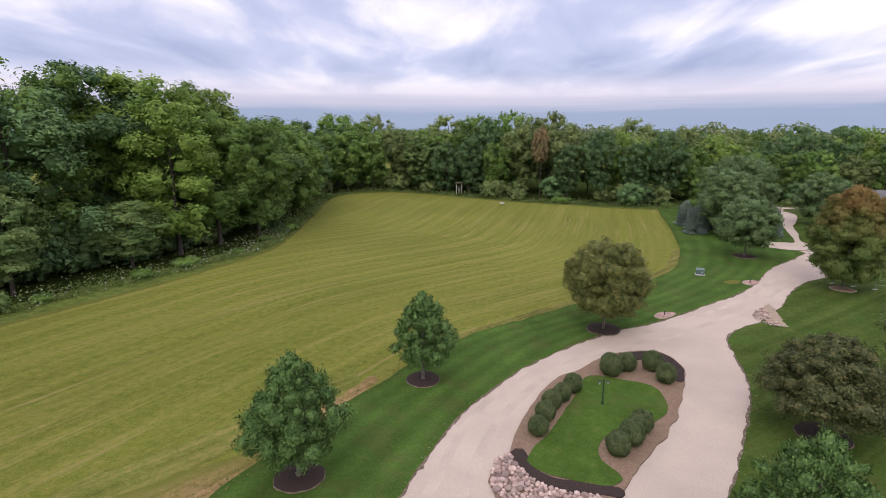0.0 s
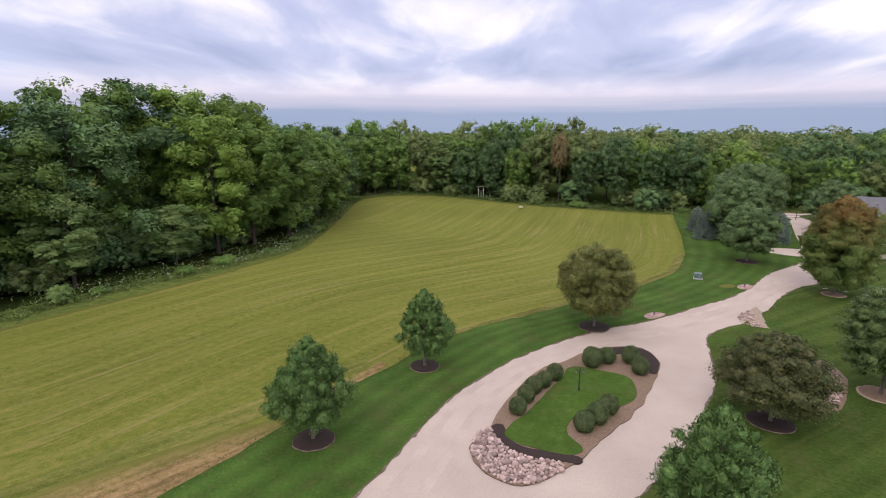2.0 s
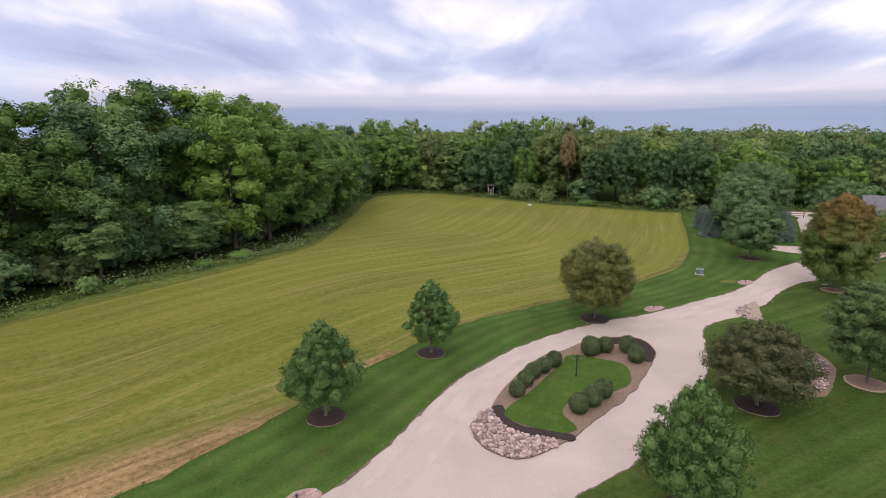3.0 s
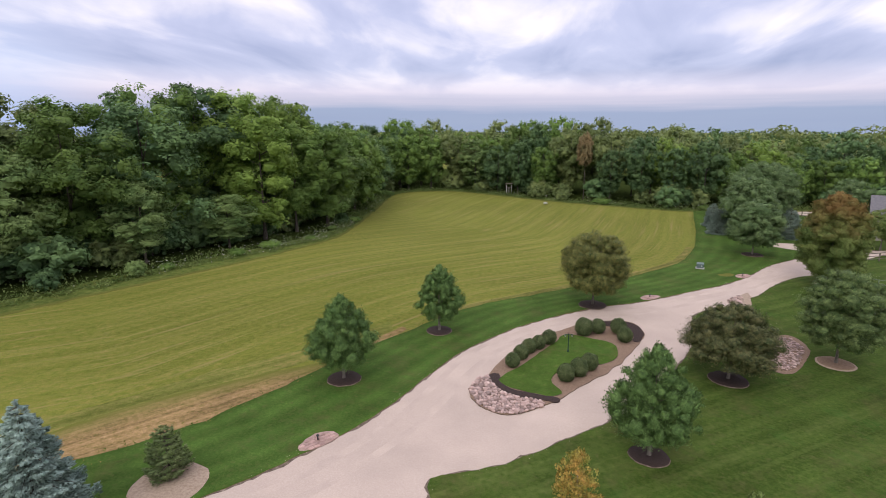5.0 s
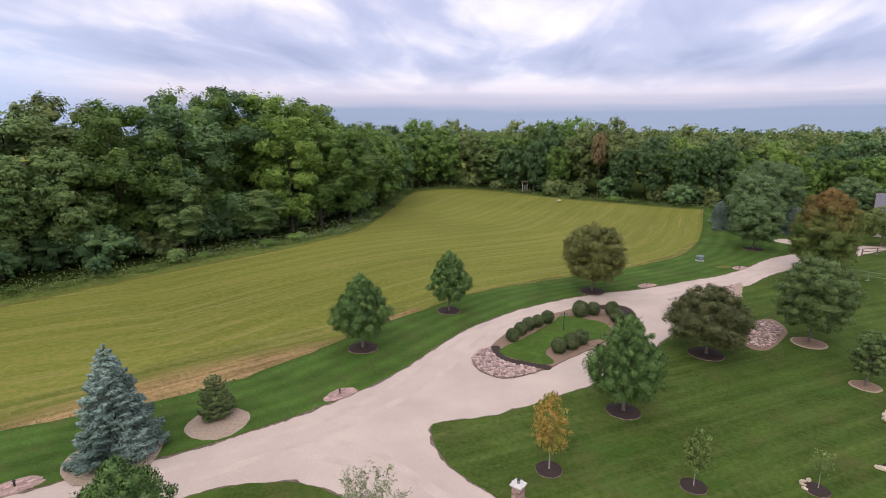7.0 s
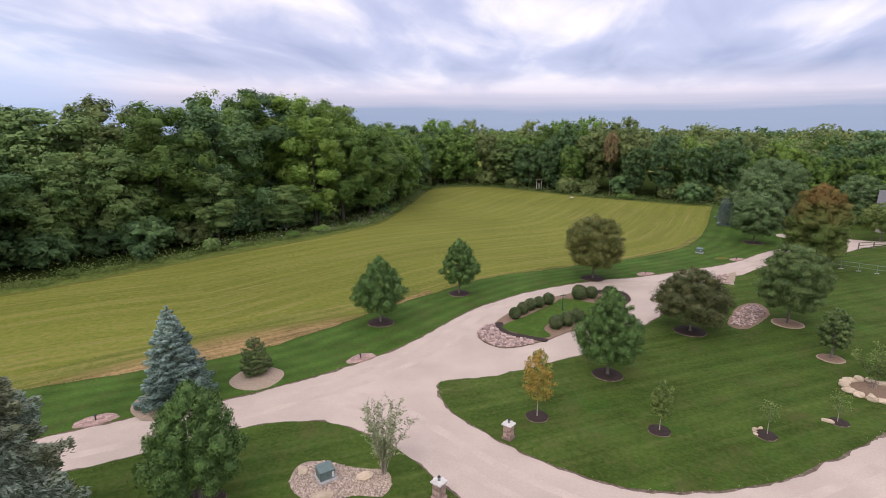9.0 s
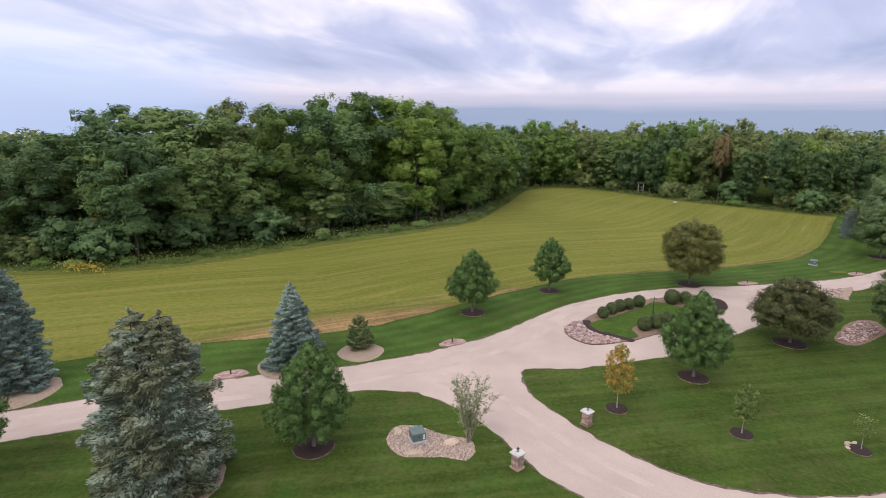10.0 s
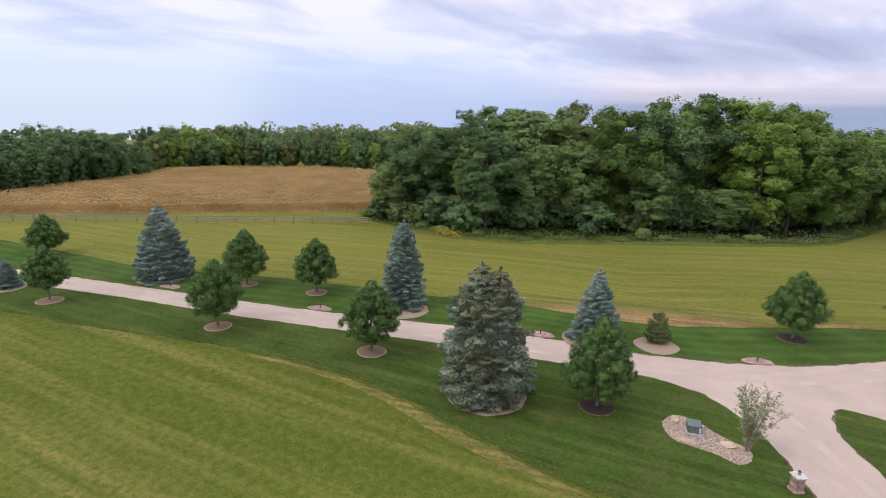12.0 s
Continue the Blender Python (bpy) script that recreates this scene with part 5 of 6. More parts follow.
BUSHES = [broadleaf("bush", lab, 0, -430, h, w, 0.1, lf, "round", 1700, 0.24, clumps=26, clump=0.34, seed=260 + i, bark=M_BARK_D, trunk_r=0.06, limbs=6, group="bushes at the wood's edge", category="bush", z=0, heart=0.7)
          for i, (lab, h, w, lf) in enumerate((("low green bush at the wood's edge", 3.4, 4.6, L_FOR[3]), ("pale green bush at the wood's edge", 2.8, 4.0, L_FOR[5]), ("dark green bush at the wood's edge", 4.2, 5.0, L_FOR[1]), ("green bramble at the wood's edge", 1.5, 4.2, L_FOR[0])))]


def plant_bushes():
    rng = np.random.default_rng(78)
    edge = curve_pts(WOOD_EDGE, 1.0)
    i = 3.0
    while i < len(edge) - 2:
        k = int(i)
        d = (edge[min(k + 1, len(edge) - 1)] - edge[k - 1]).normalized()
        off = rng.uniform(0.6, 2.8)
        if edge[k].y > 112 and rng.uniform() < 0.6:
            i += 4.0
            continue
        stand = edge[k].y < 112 and -66 < edge[k].x < -20
        o = copy_thing(BUSHES[int(rng.choice(4, p=(0.12, 0.02, 0.16, 0.7) if stand else (0.4, 0.08, 0.22, 0.3)))], pose(edge[k].x - d.y * off, edge[k].y + d.x * off, 0, 0, 0, rng.uniform(0, 360)))
        s = rng.uniform(0.4, 0.85 if stand else 1.25)
        o.scale = (s, s, s * rng.uniform(0.8, 1.2))
        i += rng.uniform(4.0, 11.0)
    i = 3.0
    while i < len(edge) - 2:
        # taller thicket under the outer trees
        k = int(i)
        d = (edge[min(k + 1, len(edge) - 1)] - edge[k - 1]).normalized()
        stand = edge[k].y < 112 and -66 < edge[k].x < -20
        off = rng.uniform(7.0, 13.0) if stand else rng.uniform(4.0, 8.5)
        if edge[k].y > 112 and rng.uniform() < 0.3:
            i += 4.0
            continue
        o = copy_thing(BUSHES[int(rng.choice(3, p=(0.1, 0.0, 0.9) if stand else (0.6, 0.05, 0.35)))], pose(edge[k].x - d.y * off, edge[k].y + d.x * off, 0, 0, 0, rng.uniform(0, 360)))
        s = rng.uniform(0.9, 1.7)
        o.scale = (s * 1.1, s * 1.1, s)
        i += rng.uniform(2.5, 4.5) if stand else rng.uniform(3.5, 8.5)
    # a close thicket where the stand meets the corn
    for x, y, k, s in ((-70.5, 32.5, 2, 1.5), (-67.0, 31.6, 2, 1.3), (-74.5, 30.5, 2, 1.6), (-80.5, 25.6, 0, 1.35), (-83.2, 23.4, 2, 1.2), (-77.2, 27.0, 0, 1.2)):
        o = copy_thing(BUSHES[k], pose(x, y, 0, 0, 0, rng.uniform(0, 360)))
        o.scale = (s * 1.1, s * 1.1, s)


plant_bushes()


def stuff(name, corners, material, label, category, soft=None):
    return tagged(new(name, sprays_mesh(name, corners, material, soft)), label, category, kind="stuff")


def weeds():
    """Tall weeds and pale flower heads between field and wood."""
    rng = np.random.default_rng(81)
    edge = curve_pts(WOOD_EDGE, 0.5)
    P, Q = [], []
    for k in range(2, len(edge) - 2):
        d = (edge[k + 1] - edge[k - 1]).normalized()
        p = edge[k]
        flower = 0.5 + 0.5 * noise.noise((p.x * 0.07, p.y * 0.07, 3.0)) + (0.25 if -45 < p.x < -27 and p.y < 100 else -0.45)
        for j in range(46):
            off = abs(rng.normal(0, 1.9)) - 2.6 * abs(noise.noise((p.x * 0.2, p.y * 0.2, 7)))
            q = (p.x - d.y * off + rng.normal(0, 0.3), p.y + d.x * off + rng.normal(0, 0.3), rng.uniform(0.05, 0.5 + 0.45 * max(off, 0)) if off > -1.2 else rng.uniform(0.03, 0.3))
            (Q if rng.uniform() < 0.26 * max(flower, 0) and q[2] > 0.35 else P).append(q)
    G = [(-64.0 + rng.normal(0, 2.2), 26.2 + rng.normal(0, 0.9), rng.uniform(0.5, 1.2)) for j in range(260)]
    G = np.array(G)
    stuff("goldenrod", leaves_at(G, np.tile((0.3, -0.5, 0.8), (len(G), 1)), 0.2, rng, 1.3, 0.6), M_GOLD, "yellow goldenrod heads at the wood's foot", "wild flowers")
    P, Q = np.array(P), np.array(Q)
    stuff("weeds", leaves_at(P, np.tile((0, -0.3, 0.6), (len(P), 1)), 0.16, rng, 1.8, 0.8), M_WEED, "tall green weeds along the wood's edge", "weeds")
    stuff("wild_flowers", leaves_at(Q, np.tile((0, -0.3, 0.9), (len(Q), 1)), 0.19, rng, 1.0, 0.5), M_FLOWER, "pale flower heads among weeds along the wood's edge", "wild flowers")


weeds()


# ---- corn field and its far woods ----
CORN = [(-92, 27), (-105, -7), (-118, -40), (-134, -74), (-140, -66), (-138, -43), (-149, -32), (-160, -20), (-168, -11), (-182, -5), (-184, 15), (-177, 36), (-165, 55), (-130, 72), (-100, 60)]
structure(plate("corn_ground", [Vector(p) for p in CORN], 0.025, -0.02, M_STRAW, M_SOIL), "dry soil and litter under the ripe corn", "field")


def corn():
    rng = np.random.default_rng(90)
    P = []
    for i in range(330):
        for j in range(150):
            u, v = i * 0.76 + rng.normal(0, 0.05), j * 1.0 + rng.uniform(-0.4, 0.4)
            P.append((u, v))
    P = np.array(P)
    # rows run beside the fence line
    d, nrm = np.array((0.375, 0.927)), np.array((-0.927, 0.375))
    o = np.array((-132.0, -72.0))
    pts = o + d * P[:, :1] * 0.72 + nrm * (P[:, 1:] * 0.76 - 2)
    keep = np.array([inside(a, b, CORN) for a, b in pts])
    pts = pts[keep]
    n = len(pts)
    gap = np.array([noise.noise((a * 0.06, b * 0.06, 5.0)) + 0.5 * noise.noise((a * 0.3, b * 0.02, 2.0)) for a, b in pts])
    h = 2.0 + 0.3 * gap + rng.normal(0, 0.12, n)
    out, soft = [], []
    for zf, size in ((0.97, 0.20), (0.90, 0.26), (0.66, 0.38), (0.3, 0.42)):
        q = np.concatenate([pts + rng.normal(0, 0.12, (n, 2)), (h * zf)[:, None]], 1)
        soft.append(unit(np.tile((0.2, -0.1, 1.0) if zf > 0.7 else (0.9, -0.3, 0.3), (n, 1)) + rng.normal(0, 0.16, (n, 3))))
        out.append(leaves_at(q, np.tile((0.25, -0.1, 1.0) if zf > 0.7 else (0.8, -0.2, 0.4), (n, 1)), size, rng, 2.0, 0.25))
    stuff("corn", np.concatenate(out), M_CORN, "ripe golden-brown corn in close rows", "corn", np.concatenate(soft))


corn()


def woods_band(line, depth, h, rng, per_metre, size, sprays, low=0.0):
    """Clumped canopy along a line of plan points."""
    C, R = [], []
    pts = curve_pts(line, 1.0)
    for k in range(len(pts) - 1):
        d = (pts[k + 1] - pts[k])
        for j in range(rng.poisson(per_metre * d.length)):
            off = depth * rng.uniform()
            hh = h * (0.62 + 0.38 * min(abs(off) / 12, 1)) * (0.82 + 0.30 * noise.noise((pts[k].x * 0.06, pts[k].y * 0.06, off * 0.02)) + rng.uniform(-0.05, 0.08))
            r = rng.uniform(0.13, 0.24) * h
            z = rng.uniform(low, 1.0) ** 0.6 * (hh - r * 0.7)
            C.append((pts[k].x - d.y / max(d.length, 1e-3) * off, pts[k].y + d.x / max(d.length, 1e-3) * off, max(z, r * 0.4)))
            R.append(r)
    C, R = np.array(C), np.array(R)
    w = R ** 2
    idx = rng.choice(len(C), sprays, p=w / w.sum())
    dd = unit(rng.normal(0, 1, (sprays, 3)) + np.array((0, 0, 0.3)))
    return leaves_at(C[idx] + dd * (R[idx] * rng.uniform(0.75, 1.05, sprays))[:, None] * np.array((1, 1, 0.8)), dd + np.array((0, 0, 0.4)), size, rng), idx


BELT_KINDS = [(wood_kind(kd[0], "far " + kd[1], h, w, L_FOR[1 if lf == 0 else lf], 3400, 0.50, 280 + i, pr, 0.15, 50), h) for i, (kd, h, w, lf, pr, c0) in enumerate(SORTS) if i not in (5, 7)]


def plant_belts():
    """Belts of far trees round the corn."""
    rng = np.random.default_rng(96)
    placed = []
    for line, top, odds in (([(-150, -112), (-144, -70), (-140.5, -46), (-151, -35), (-162, -23), (-170, -14), (-178, -10)], 13.8, (0.3, 0.35, 0.0, 0.1, 0.25, 0.0)),
                            ([(-186, -7), (-187.5, 15), (-180, 36), (-168, 57), (-150, 78), (-128, 92)], 13.4, (0.2, 0.15, 0.3, 0.2, 0.05, 0.1))):
        pts = curve_pts(line, 1.0)
        for row, off in enumerate((1.5, 8.0, 16.0)):
            for k in range(1, len(pts) - 1):
                d = (pts[k + 1] - pts[k - 1]).normalized()
                x, y = pts[k].x - d.y * (off + rng.uniform(-1.5, 1.5)), pts[k].y + d.x * (off + rng.uniform(-1.5, 1.5))
                if any((x - p) ** 2 + (y - q) ** 2 < 5.6 ** 2 for p, q in placed):
                    continue
                root, h = BELT_KINDS[int(rng.choice(6, p=odds))]
                o = copy_thing(root, pose(x, y, 0, 0, 0, rng.uniform(0, 360)))
                s = top * (0.84, 1.0, 1.05)[row] * rng.uniform(0.82, 1.08) / h
                o.scale = (s * 1.15, s * 1.15, s)
                placed.append((x, y))


plant_belts()
for root in [r for r, h in NEAR_KINDS + FAR_KINDS + BELT_KINDS] + BUSHES:
    for o in (*root.children_recursive, root):
        bpy.data.objects.remove(o)


def far_woods():
    rng = np.random.default_rng(95)
    for k, (r, hh, a0, a1, num) in enumerate(((330, 19.5, 42, 190, 34000), (640, 20.0, 42, 200, 26000))):
        line = [(r * math.cos(radians(g)), 40 + r * math.sin(radians(g))) for g in range(a0, a1, 12)]
        q, _ = woods_band(line, 60, hh, rng, 0.9, 1.3 if r < 400 else 2.2, num, 0.35)
        for tri in q:
            tri[:, 2] += fall(*tri[0, :2])
        stuff("far_woods", q, L_FOR[3 if k == 0 else 1], "distant woods on the horizon", "woods")


far_woods()


def edge_tufts():
    """Tufts of longer grass and straw where lawn, verge and field meet."""
    rng = np.random.default_rng(97)
    G, S = [], []
    for line in (curve_pts(FIELD_S[3:], 0.25, 0.25, 3), curve_pts(FIELD_SW[2:-2], 0.25, 0.3, 7)):
        for p in line:
            for k in range(3):
                (G if rng.uniform() < 0.35 else S).append((p.x + rng.normal(0, 0.4), p.y + rng.normal(0, 0.4), 0.06 + rng.uniform(0, 0.03)))
    for pts, m, nm, lab in ((G, M_TURF, "grass_tufts", "tufts of green grass between lawn and field"), (S, M_STRAW_B, "straw_tufts", "wisps of dry straw between lawn and field")):
        pts = np.array(pts)
        stuff(nm, leaves_at(pts, np.tile((0, -0.2, 1.0), (len(pts), 1)), 0.08, rng, 2.0, 0.5), m, lab, "grass")


edge_tufts()

# ---- the island in the drive ----
M_STONE = mat("river_stone", ((0.3, (0.23, 0.155, 0.13)), (0.55, (0.38, 0.28, 0.245)), (0.8, (0.52, 0.42, 0.37))), scale=2.5, rough=0.85, bump=0.01, bump_scale=20, object_vary=0.45)
M_FLAG = mat("buff_limestone", ((0.3, (0.38, 0.295, 0.20)), (0.7, (0.56, 0.455, 0.335))), scale=3, rough=0.85, bump=0.02, bump_scale=12, object_vary=0.15)
M_LIME = mat("cut_limestone", ((0.3, (0.47, 0.44, 0.40)), (0.7, (0.62, 0.59, 0.55))), scale=4, rough=0.8, bump=0.005)
M_LEDGE = mat("ledge_stone", ((0.3, (0.24, 0.155, 0.125)), (0.7, (0.42, 0.31, 0.265))), scale=5, rough=0.9, bump=0.015, bump_scale=18, object_vary=0.35)
M_PEBBLE = mat("pebbles", ((0.3, (0.25, 0.185, 0.14)), (0.7, (0.45, 0.36, 0.29))), scale=10, rough=0.8, island_vary=0.5)
M_BRICK = mat("paver_brick", ((0.3, (0.30, 0.19, 0.16)), (0.7, (0.46, 0.32, 0.28))), scale=6, rough=0.9, bump=0.01, object_vary=0.25)
M_BLACK = mat("black_metal", ((0.3, (0.012, 0.012, 0.013)), (0.7, (0.030, 0.030, 0.032))), scale=9, rough=0.5, spec=0.5)
M_GLASSY = mat("lamp_glass", ((0.3, (0.25, 0.25, 0.24)), (0.7, (0.4, 0.4, 0.38))), scale=9, rough=0.2, spec=0.6)
M_GREENP = mat("green_enamel", ((0.3, (0.085, 0.125, 0.115)), (0.7, (0.125, 0.17, 0.155))), scale=2.5, rough=0.5, spec=0.4)
M_GREENPOST = mat("dark_green_paint", ((0.3, (0.015, 0.04, 0.025)), (0.7, (0.03, 0.07, 0.045))), scale=5, rough=0.5)
M_CONC = mat("pale_concrete", ((0.3, (0.33, 0.32, 0.30)), (0.7, (0.48, 0.46, 0.44))), scale=4, rough=0.9, bump=0.005)
M_WOOD = mat("weathered_wood", ((0.3, (0.10, 0.085, 0.065)), (0.7, (0.22, 0.19, 0.155))), scale=4, rough=0.9, bump=0.01)
M_RAIL = mat("grey_green_rail", ((0.3, (0.13, 0.17, 0.14)), (0.7, (0.22, 0.26, 0.22))), scale=4, rough=0.6)
M_ROOF = mat("grey_shingle", ((0.3, (0.10, 0.096, 0.10)), (0.7, (0.18, 0.172, 0.178))), scale=3, rough=0.9, bump=0.02)
M_SIDING = mat("pale_siding", ((0.3, (0.55, 0.54, 0.52)), (0.7, (0.68, 0.67, 0.65))), scale=1, rough=0.7)
M_PANE = mat("dark_window", ((0.3, (0.03, 0.035, 0.04)), (0.7, (0.06, 0.07, 0.08))), scale=1, rough=0.1, spec=0.6)
M_STICKER = mat("white_sticker", ((0.3, (0.62, 0.62, 0.58)), (0.7, (0.75, 0.75, 0.72))), scale=3, rough=0.6)


def pebble_mesh(name, seed, material, flat=0.7, cut=2):
    """A rounded stone about 1 m across, uneven."""
    bm = bmesh.new()
    bmesh.ops.create_icosphere(bm, subdivisions=cut, radius=0.5)
    for v in bm.verts:
        n = noise.noise(v.co * 2.1 + Vector((seed * 7.3, seed, 0))) * 0.16 + noise.noise(v.co * 5 + Vector((seed, 0, 3))) * 0.04
        v.co = v.co * (1 + n)
        v.co.z *= flat
    me = bpy.data.meshes.new(name)
    bm.to_mesh(me)
    bm.free()
    me.materials.append(material)
    me.polygons.foreach_set("use_smooth", [True] * len(me.polygons))
    return me


def box_bm(x, y, z, sx, sy, sz, bevel=0.0, turn=0.0):
    bm = bmesh.new()
    bmesh.ops.create_cube(bm, size=1, matrix=Matrix.Translation((x, y, z)) @ Matrix.Rotation(radians(turn), 4, "Z") @ Matrix.Diagonal((sx, sy, sz, 1)))
    if bevel:
        bmesh.ops.bevel(bm, geom=bm.edges[:], offset=bevel, segments=2, affect="EDGES")
    return bm


def cyl_bm(x, y, z, r0, r1, h, sides=12):
    bm = bmesh.new()
    bmesh.ops.create_cone(bm, cap_ends=True, segments=sides, radius1=r0, radius2=r1, depth=h, matrix=Matrix.Translation((x, y, z + h / 2)))
    return bm


def shrub(x, y, r, seed, label):
    """A clipped ball shrub: short stems and a close skin of small leaves."""
    rng = np.random.default_rng(seed)
    root = new("shrub")
    root.location = (x, y, 0.09)
    V, F = [], []
    for k in range(6):
        a = k * 1.05
        tube(V, F, [Vector((0, 0, 0)), Vector((math.cos(a) * r * 0.3, math.sin(a) * r * 0.3, r * 0.5)), Vector((math.cos(a) * r * 0.6, math.sin(a) * r * 0.6, r * 1.1))], [0.03, 0.02, 0.01], 5)
    under("stem", mesh_of("stem", V, F, M_BARK_D), root)
    n = int(6800 * r * r / 0.55)
    d = unit(rng.normal(0, 1, (n, 3)))
    wob = 1 + 0.05 * np.sin(d[:, 0] * 6 + seed) * np.sin(d[:, 1] * 5) + 0.03 * np.sin(d[:, 2] * 9 + seed)
    p = d * (r * wob * rng.uniform(0.84, 1.02, n))[:, None] * np.array((1.0, 1.0, 1.06))
    p[:, 2] = np.maximum(p[:, 2] + r * 0.92, 0.04)
    under("foliage", sprays_mesh("foliage", leaves_at(p, d + np.array((0, 0, 0.2)), 0.062, rng, 1.4, 0.4), L_SHRUB), root)
    return tagged(root, label, "shrub", "clipped shrubs on the island")


for i, (x, y, r) in enumerate(((2.1, 35.4, 0.70), (2.8, 37.0, 0.72), (3.5, 38.4, 0.72), (4.4, 39.4, 0.70), (5.4, 40.6, 0.76), (8.8, 43.1, 0.98), (10.2, 43.8, 0.80), (12.1, 43.9, 0.86), (12.3, 41.9, 0.80),
                               (6.2, 33.5, 0.78), (7.3, 34.5, 0.84), (8.3, 35.7, 0.80))):
    shrub(x, y, r * 0.87, 300 + i, "clipped round boxwood ball in faded mulch" if i != 5 else "largest clipped round boxwood on the island")

# the darker mulch bands of the island
structure(plate("mulch_band", curve_pts([(0.2, 33.6), (1.0, 33.9), (1.3, 32.4), (2.0, 31.5), (3.4, 31.05), (4.9, 30.75), (5.5, 30.4), (5.2, 29.9), (4.2, 30.1), (2.6, 30.3), (1.4, 30.9), (0.7, 32.0)], 0.3, 0.06, 41, True), 0.125, 0.03, M_MULCH, M_MULCH), "crescent of dark mulch behind the river stones", "mulch bed")
structure(plate("mulch_band", curve_pts([(10.6, 46.6), (12.5, 47.1), (13.8, 46.9), (14.5, 45.5), (14.45, 43.8), (13.5, 41.8), (13.1, 42.2), (13.4, 43.3), (13.3, 44.6), (12.4, 45.4), (11.2, 45.6)], 0.3, 0.1, 42, True), 0.125, 0.03, M_MULCH, M_MULCH), "patch of dark mulch at the island's end", "mulch bed")


def stone_bed(name, label, poly, count, lo, hi, z, material, seed, flat=0.7, cut=2):
    """Loose stones packed inside a plan outline."""
    rng = np.random.default_rng(seed)
    root = new(name)
    kinds = [pebble_mesh("stone", seed + k, material, flat, cut) for k in range(6)]
    xs, ys = [p[0] for p in poly], [p[1] for p in poly]
    root.location = (sum(xs) / len(xs), sum(ys) / len(ys), z)
    placed, tries = [], 0
    while len(placed) < count and tries < 30000:
        tries += 1
        x, y = rng.uniform(min(xs), max(xs)), rng.uniform(min(ys), max(ys))
        d = lo + (hi - lo) * rng.uniform() ** 2
        if not inside(x, y, poly) or any((x - a) ** 2 + (y - b) ** 2 < (0.36 * (d + e)) ** 2 for a, b, e in placed):
            continue
        o = under("stone", kinds[len(placed) % 6], root)
        o.matrix_basis = Matrix.Translation((x - root.location.x, y - root.location.y, d * 0.22)) @ Euler((rng.uniform(-0.3, 0.3), rng.uniform(-0.3, 0.3), rng.uniform(0, 6.28))).to_matrix().to_4x4() @ Matrix.Diagonal((d * rng.uniform(0.9, 1.25), d, d, 1))
        placed.append((x, y, d))
    return tagged(root, label, "rock bed")


stone_bed("stone_bed", "heap of pinkish rounded river stones at the island's tip", [(-1.15, 31.2), (-0.6, 32.9), (0.1, 33.5), (0.6, 32.2), (1.3, 31.0), (2.5, 30.3), (4.2, 30.0), (4.3, 29.3), (2.4, 28.0), (0.9, 28.0), (-0.4, 29.1)], 300, 0.20, 0.44, 0.08, M_STONE, 410)
structure(plate("gravel_bed", curve_pts([(22.9, 37.6), (24.6, 42.0), (26.6, 44.9), (28.2, 45.2), (28.2, 42.2), (26.2, 38.9), (24.3, 36.9)], 0.4, 0.15, 43, True), 0.085, 0.0, M_MULCH_B, M_SOIL), "pale bed under flat pink stones", "planting bed")
stone_bed("stone_bed", "bed of flat pinkish stones on the lawn", [(23.2, 37.8), (24.8, 41.8), (26.7, 44.6), (27.9, 44.6), (27.8, 42.2), (25.9, 39.0), (24.3, 37.3)], 280, 0.15, 0.36, 0.085, M_STONE, 430, 0.4)
structure(plate("gravel_bed", curve_pts([(29.8, 58.9), (29.5, 57.4), (28.8, 55.6), (28.2, 53.7), (27.9, 52.4), (27.2, 52.6), (26.6, 53.6), (26.8, 54.8), (27.5, 56.0), (28.6, 57.6)], 0.3, 0.3, 44, True), 0.076, 0.0, M_SAND, M_SOIL), "washed-out patch of pale gravel at the drive's edge", "planting bed")
stone_bed("stone_bed", "scatter of pinkish stones at the drive's edge", [(25.6, 53.6), (26.6, 56.0), (28.2, 57.6), (28.6, 56.6), (27.5, 54.6), (27.4, 52.6), (26.6, 52.4)], 90, 0.12, 0.30, 0.08, M_STONE, 450, 0.6)


def yard_lamp(x, y):
    root = new("lamp_post")
    root.location = (x, y, 0.14)
    part("base", cyl_bm(0, 0, 0, 0.09, 0.06, 0.22), M_GREENPOST, root)
    part("post", cyl_bm(0, 0, 0.18, 0.045, 0.035, 1.55), M_GREENPOST, root)
    part("collar", cyl_bm(0, 0, 1.25, 0.06, 0.06, 0.05), M_GREENPOST, root)
    part("arm", box_bm(0, 0, 1.62, 0.62, 0.035, 0.035, 0.008), M_GREENPOST, root)
    part("finial", cyl_bm(0, 0, 1.73, 0.04, 0.005, 0.12), M_GREENPOST, root)
    for s in (-1, 1):
        l = part("lantern", cyl_bm(s * 0.29, 0, 1.42, 0.05, 0.085, 0.16, 8), M_GLASSY, root, "small pale glass lantern")
        part("lantern_cap", cyl_bm(s * 0.29, 0, 1.58, 0.10, 0.02, 0.06, 8), M_GREENPOST, l)
    root.rotation_euler.z = radians(8)
    tagged(root, "slim dark green garden lamp post with two lanterns", "lamp post")


yard_lamp(6.9, 38.8)


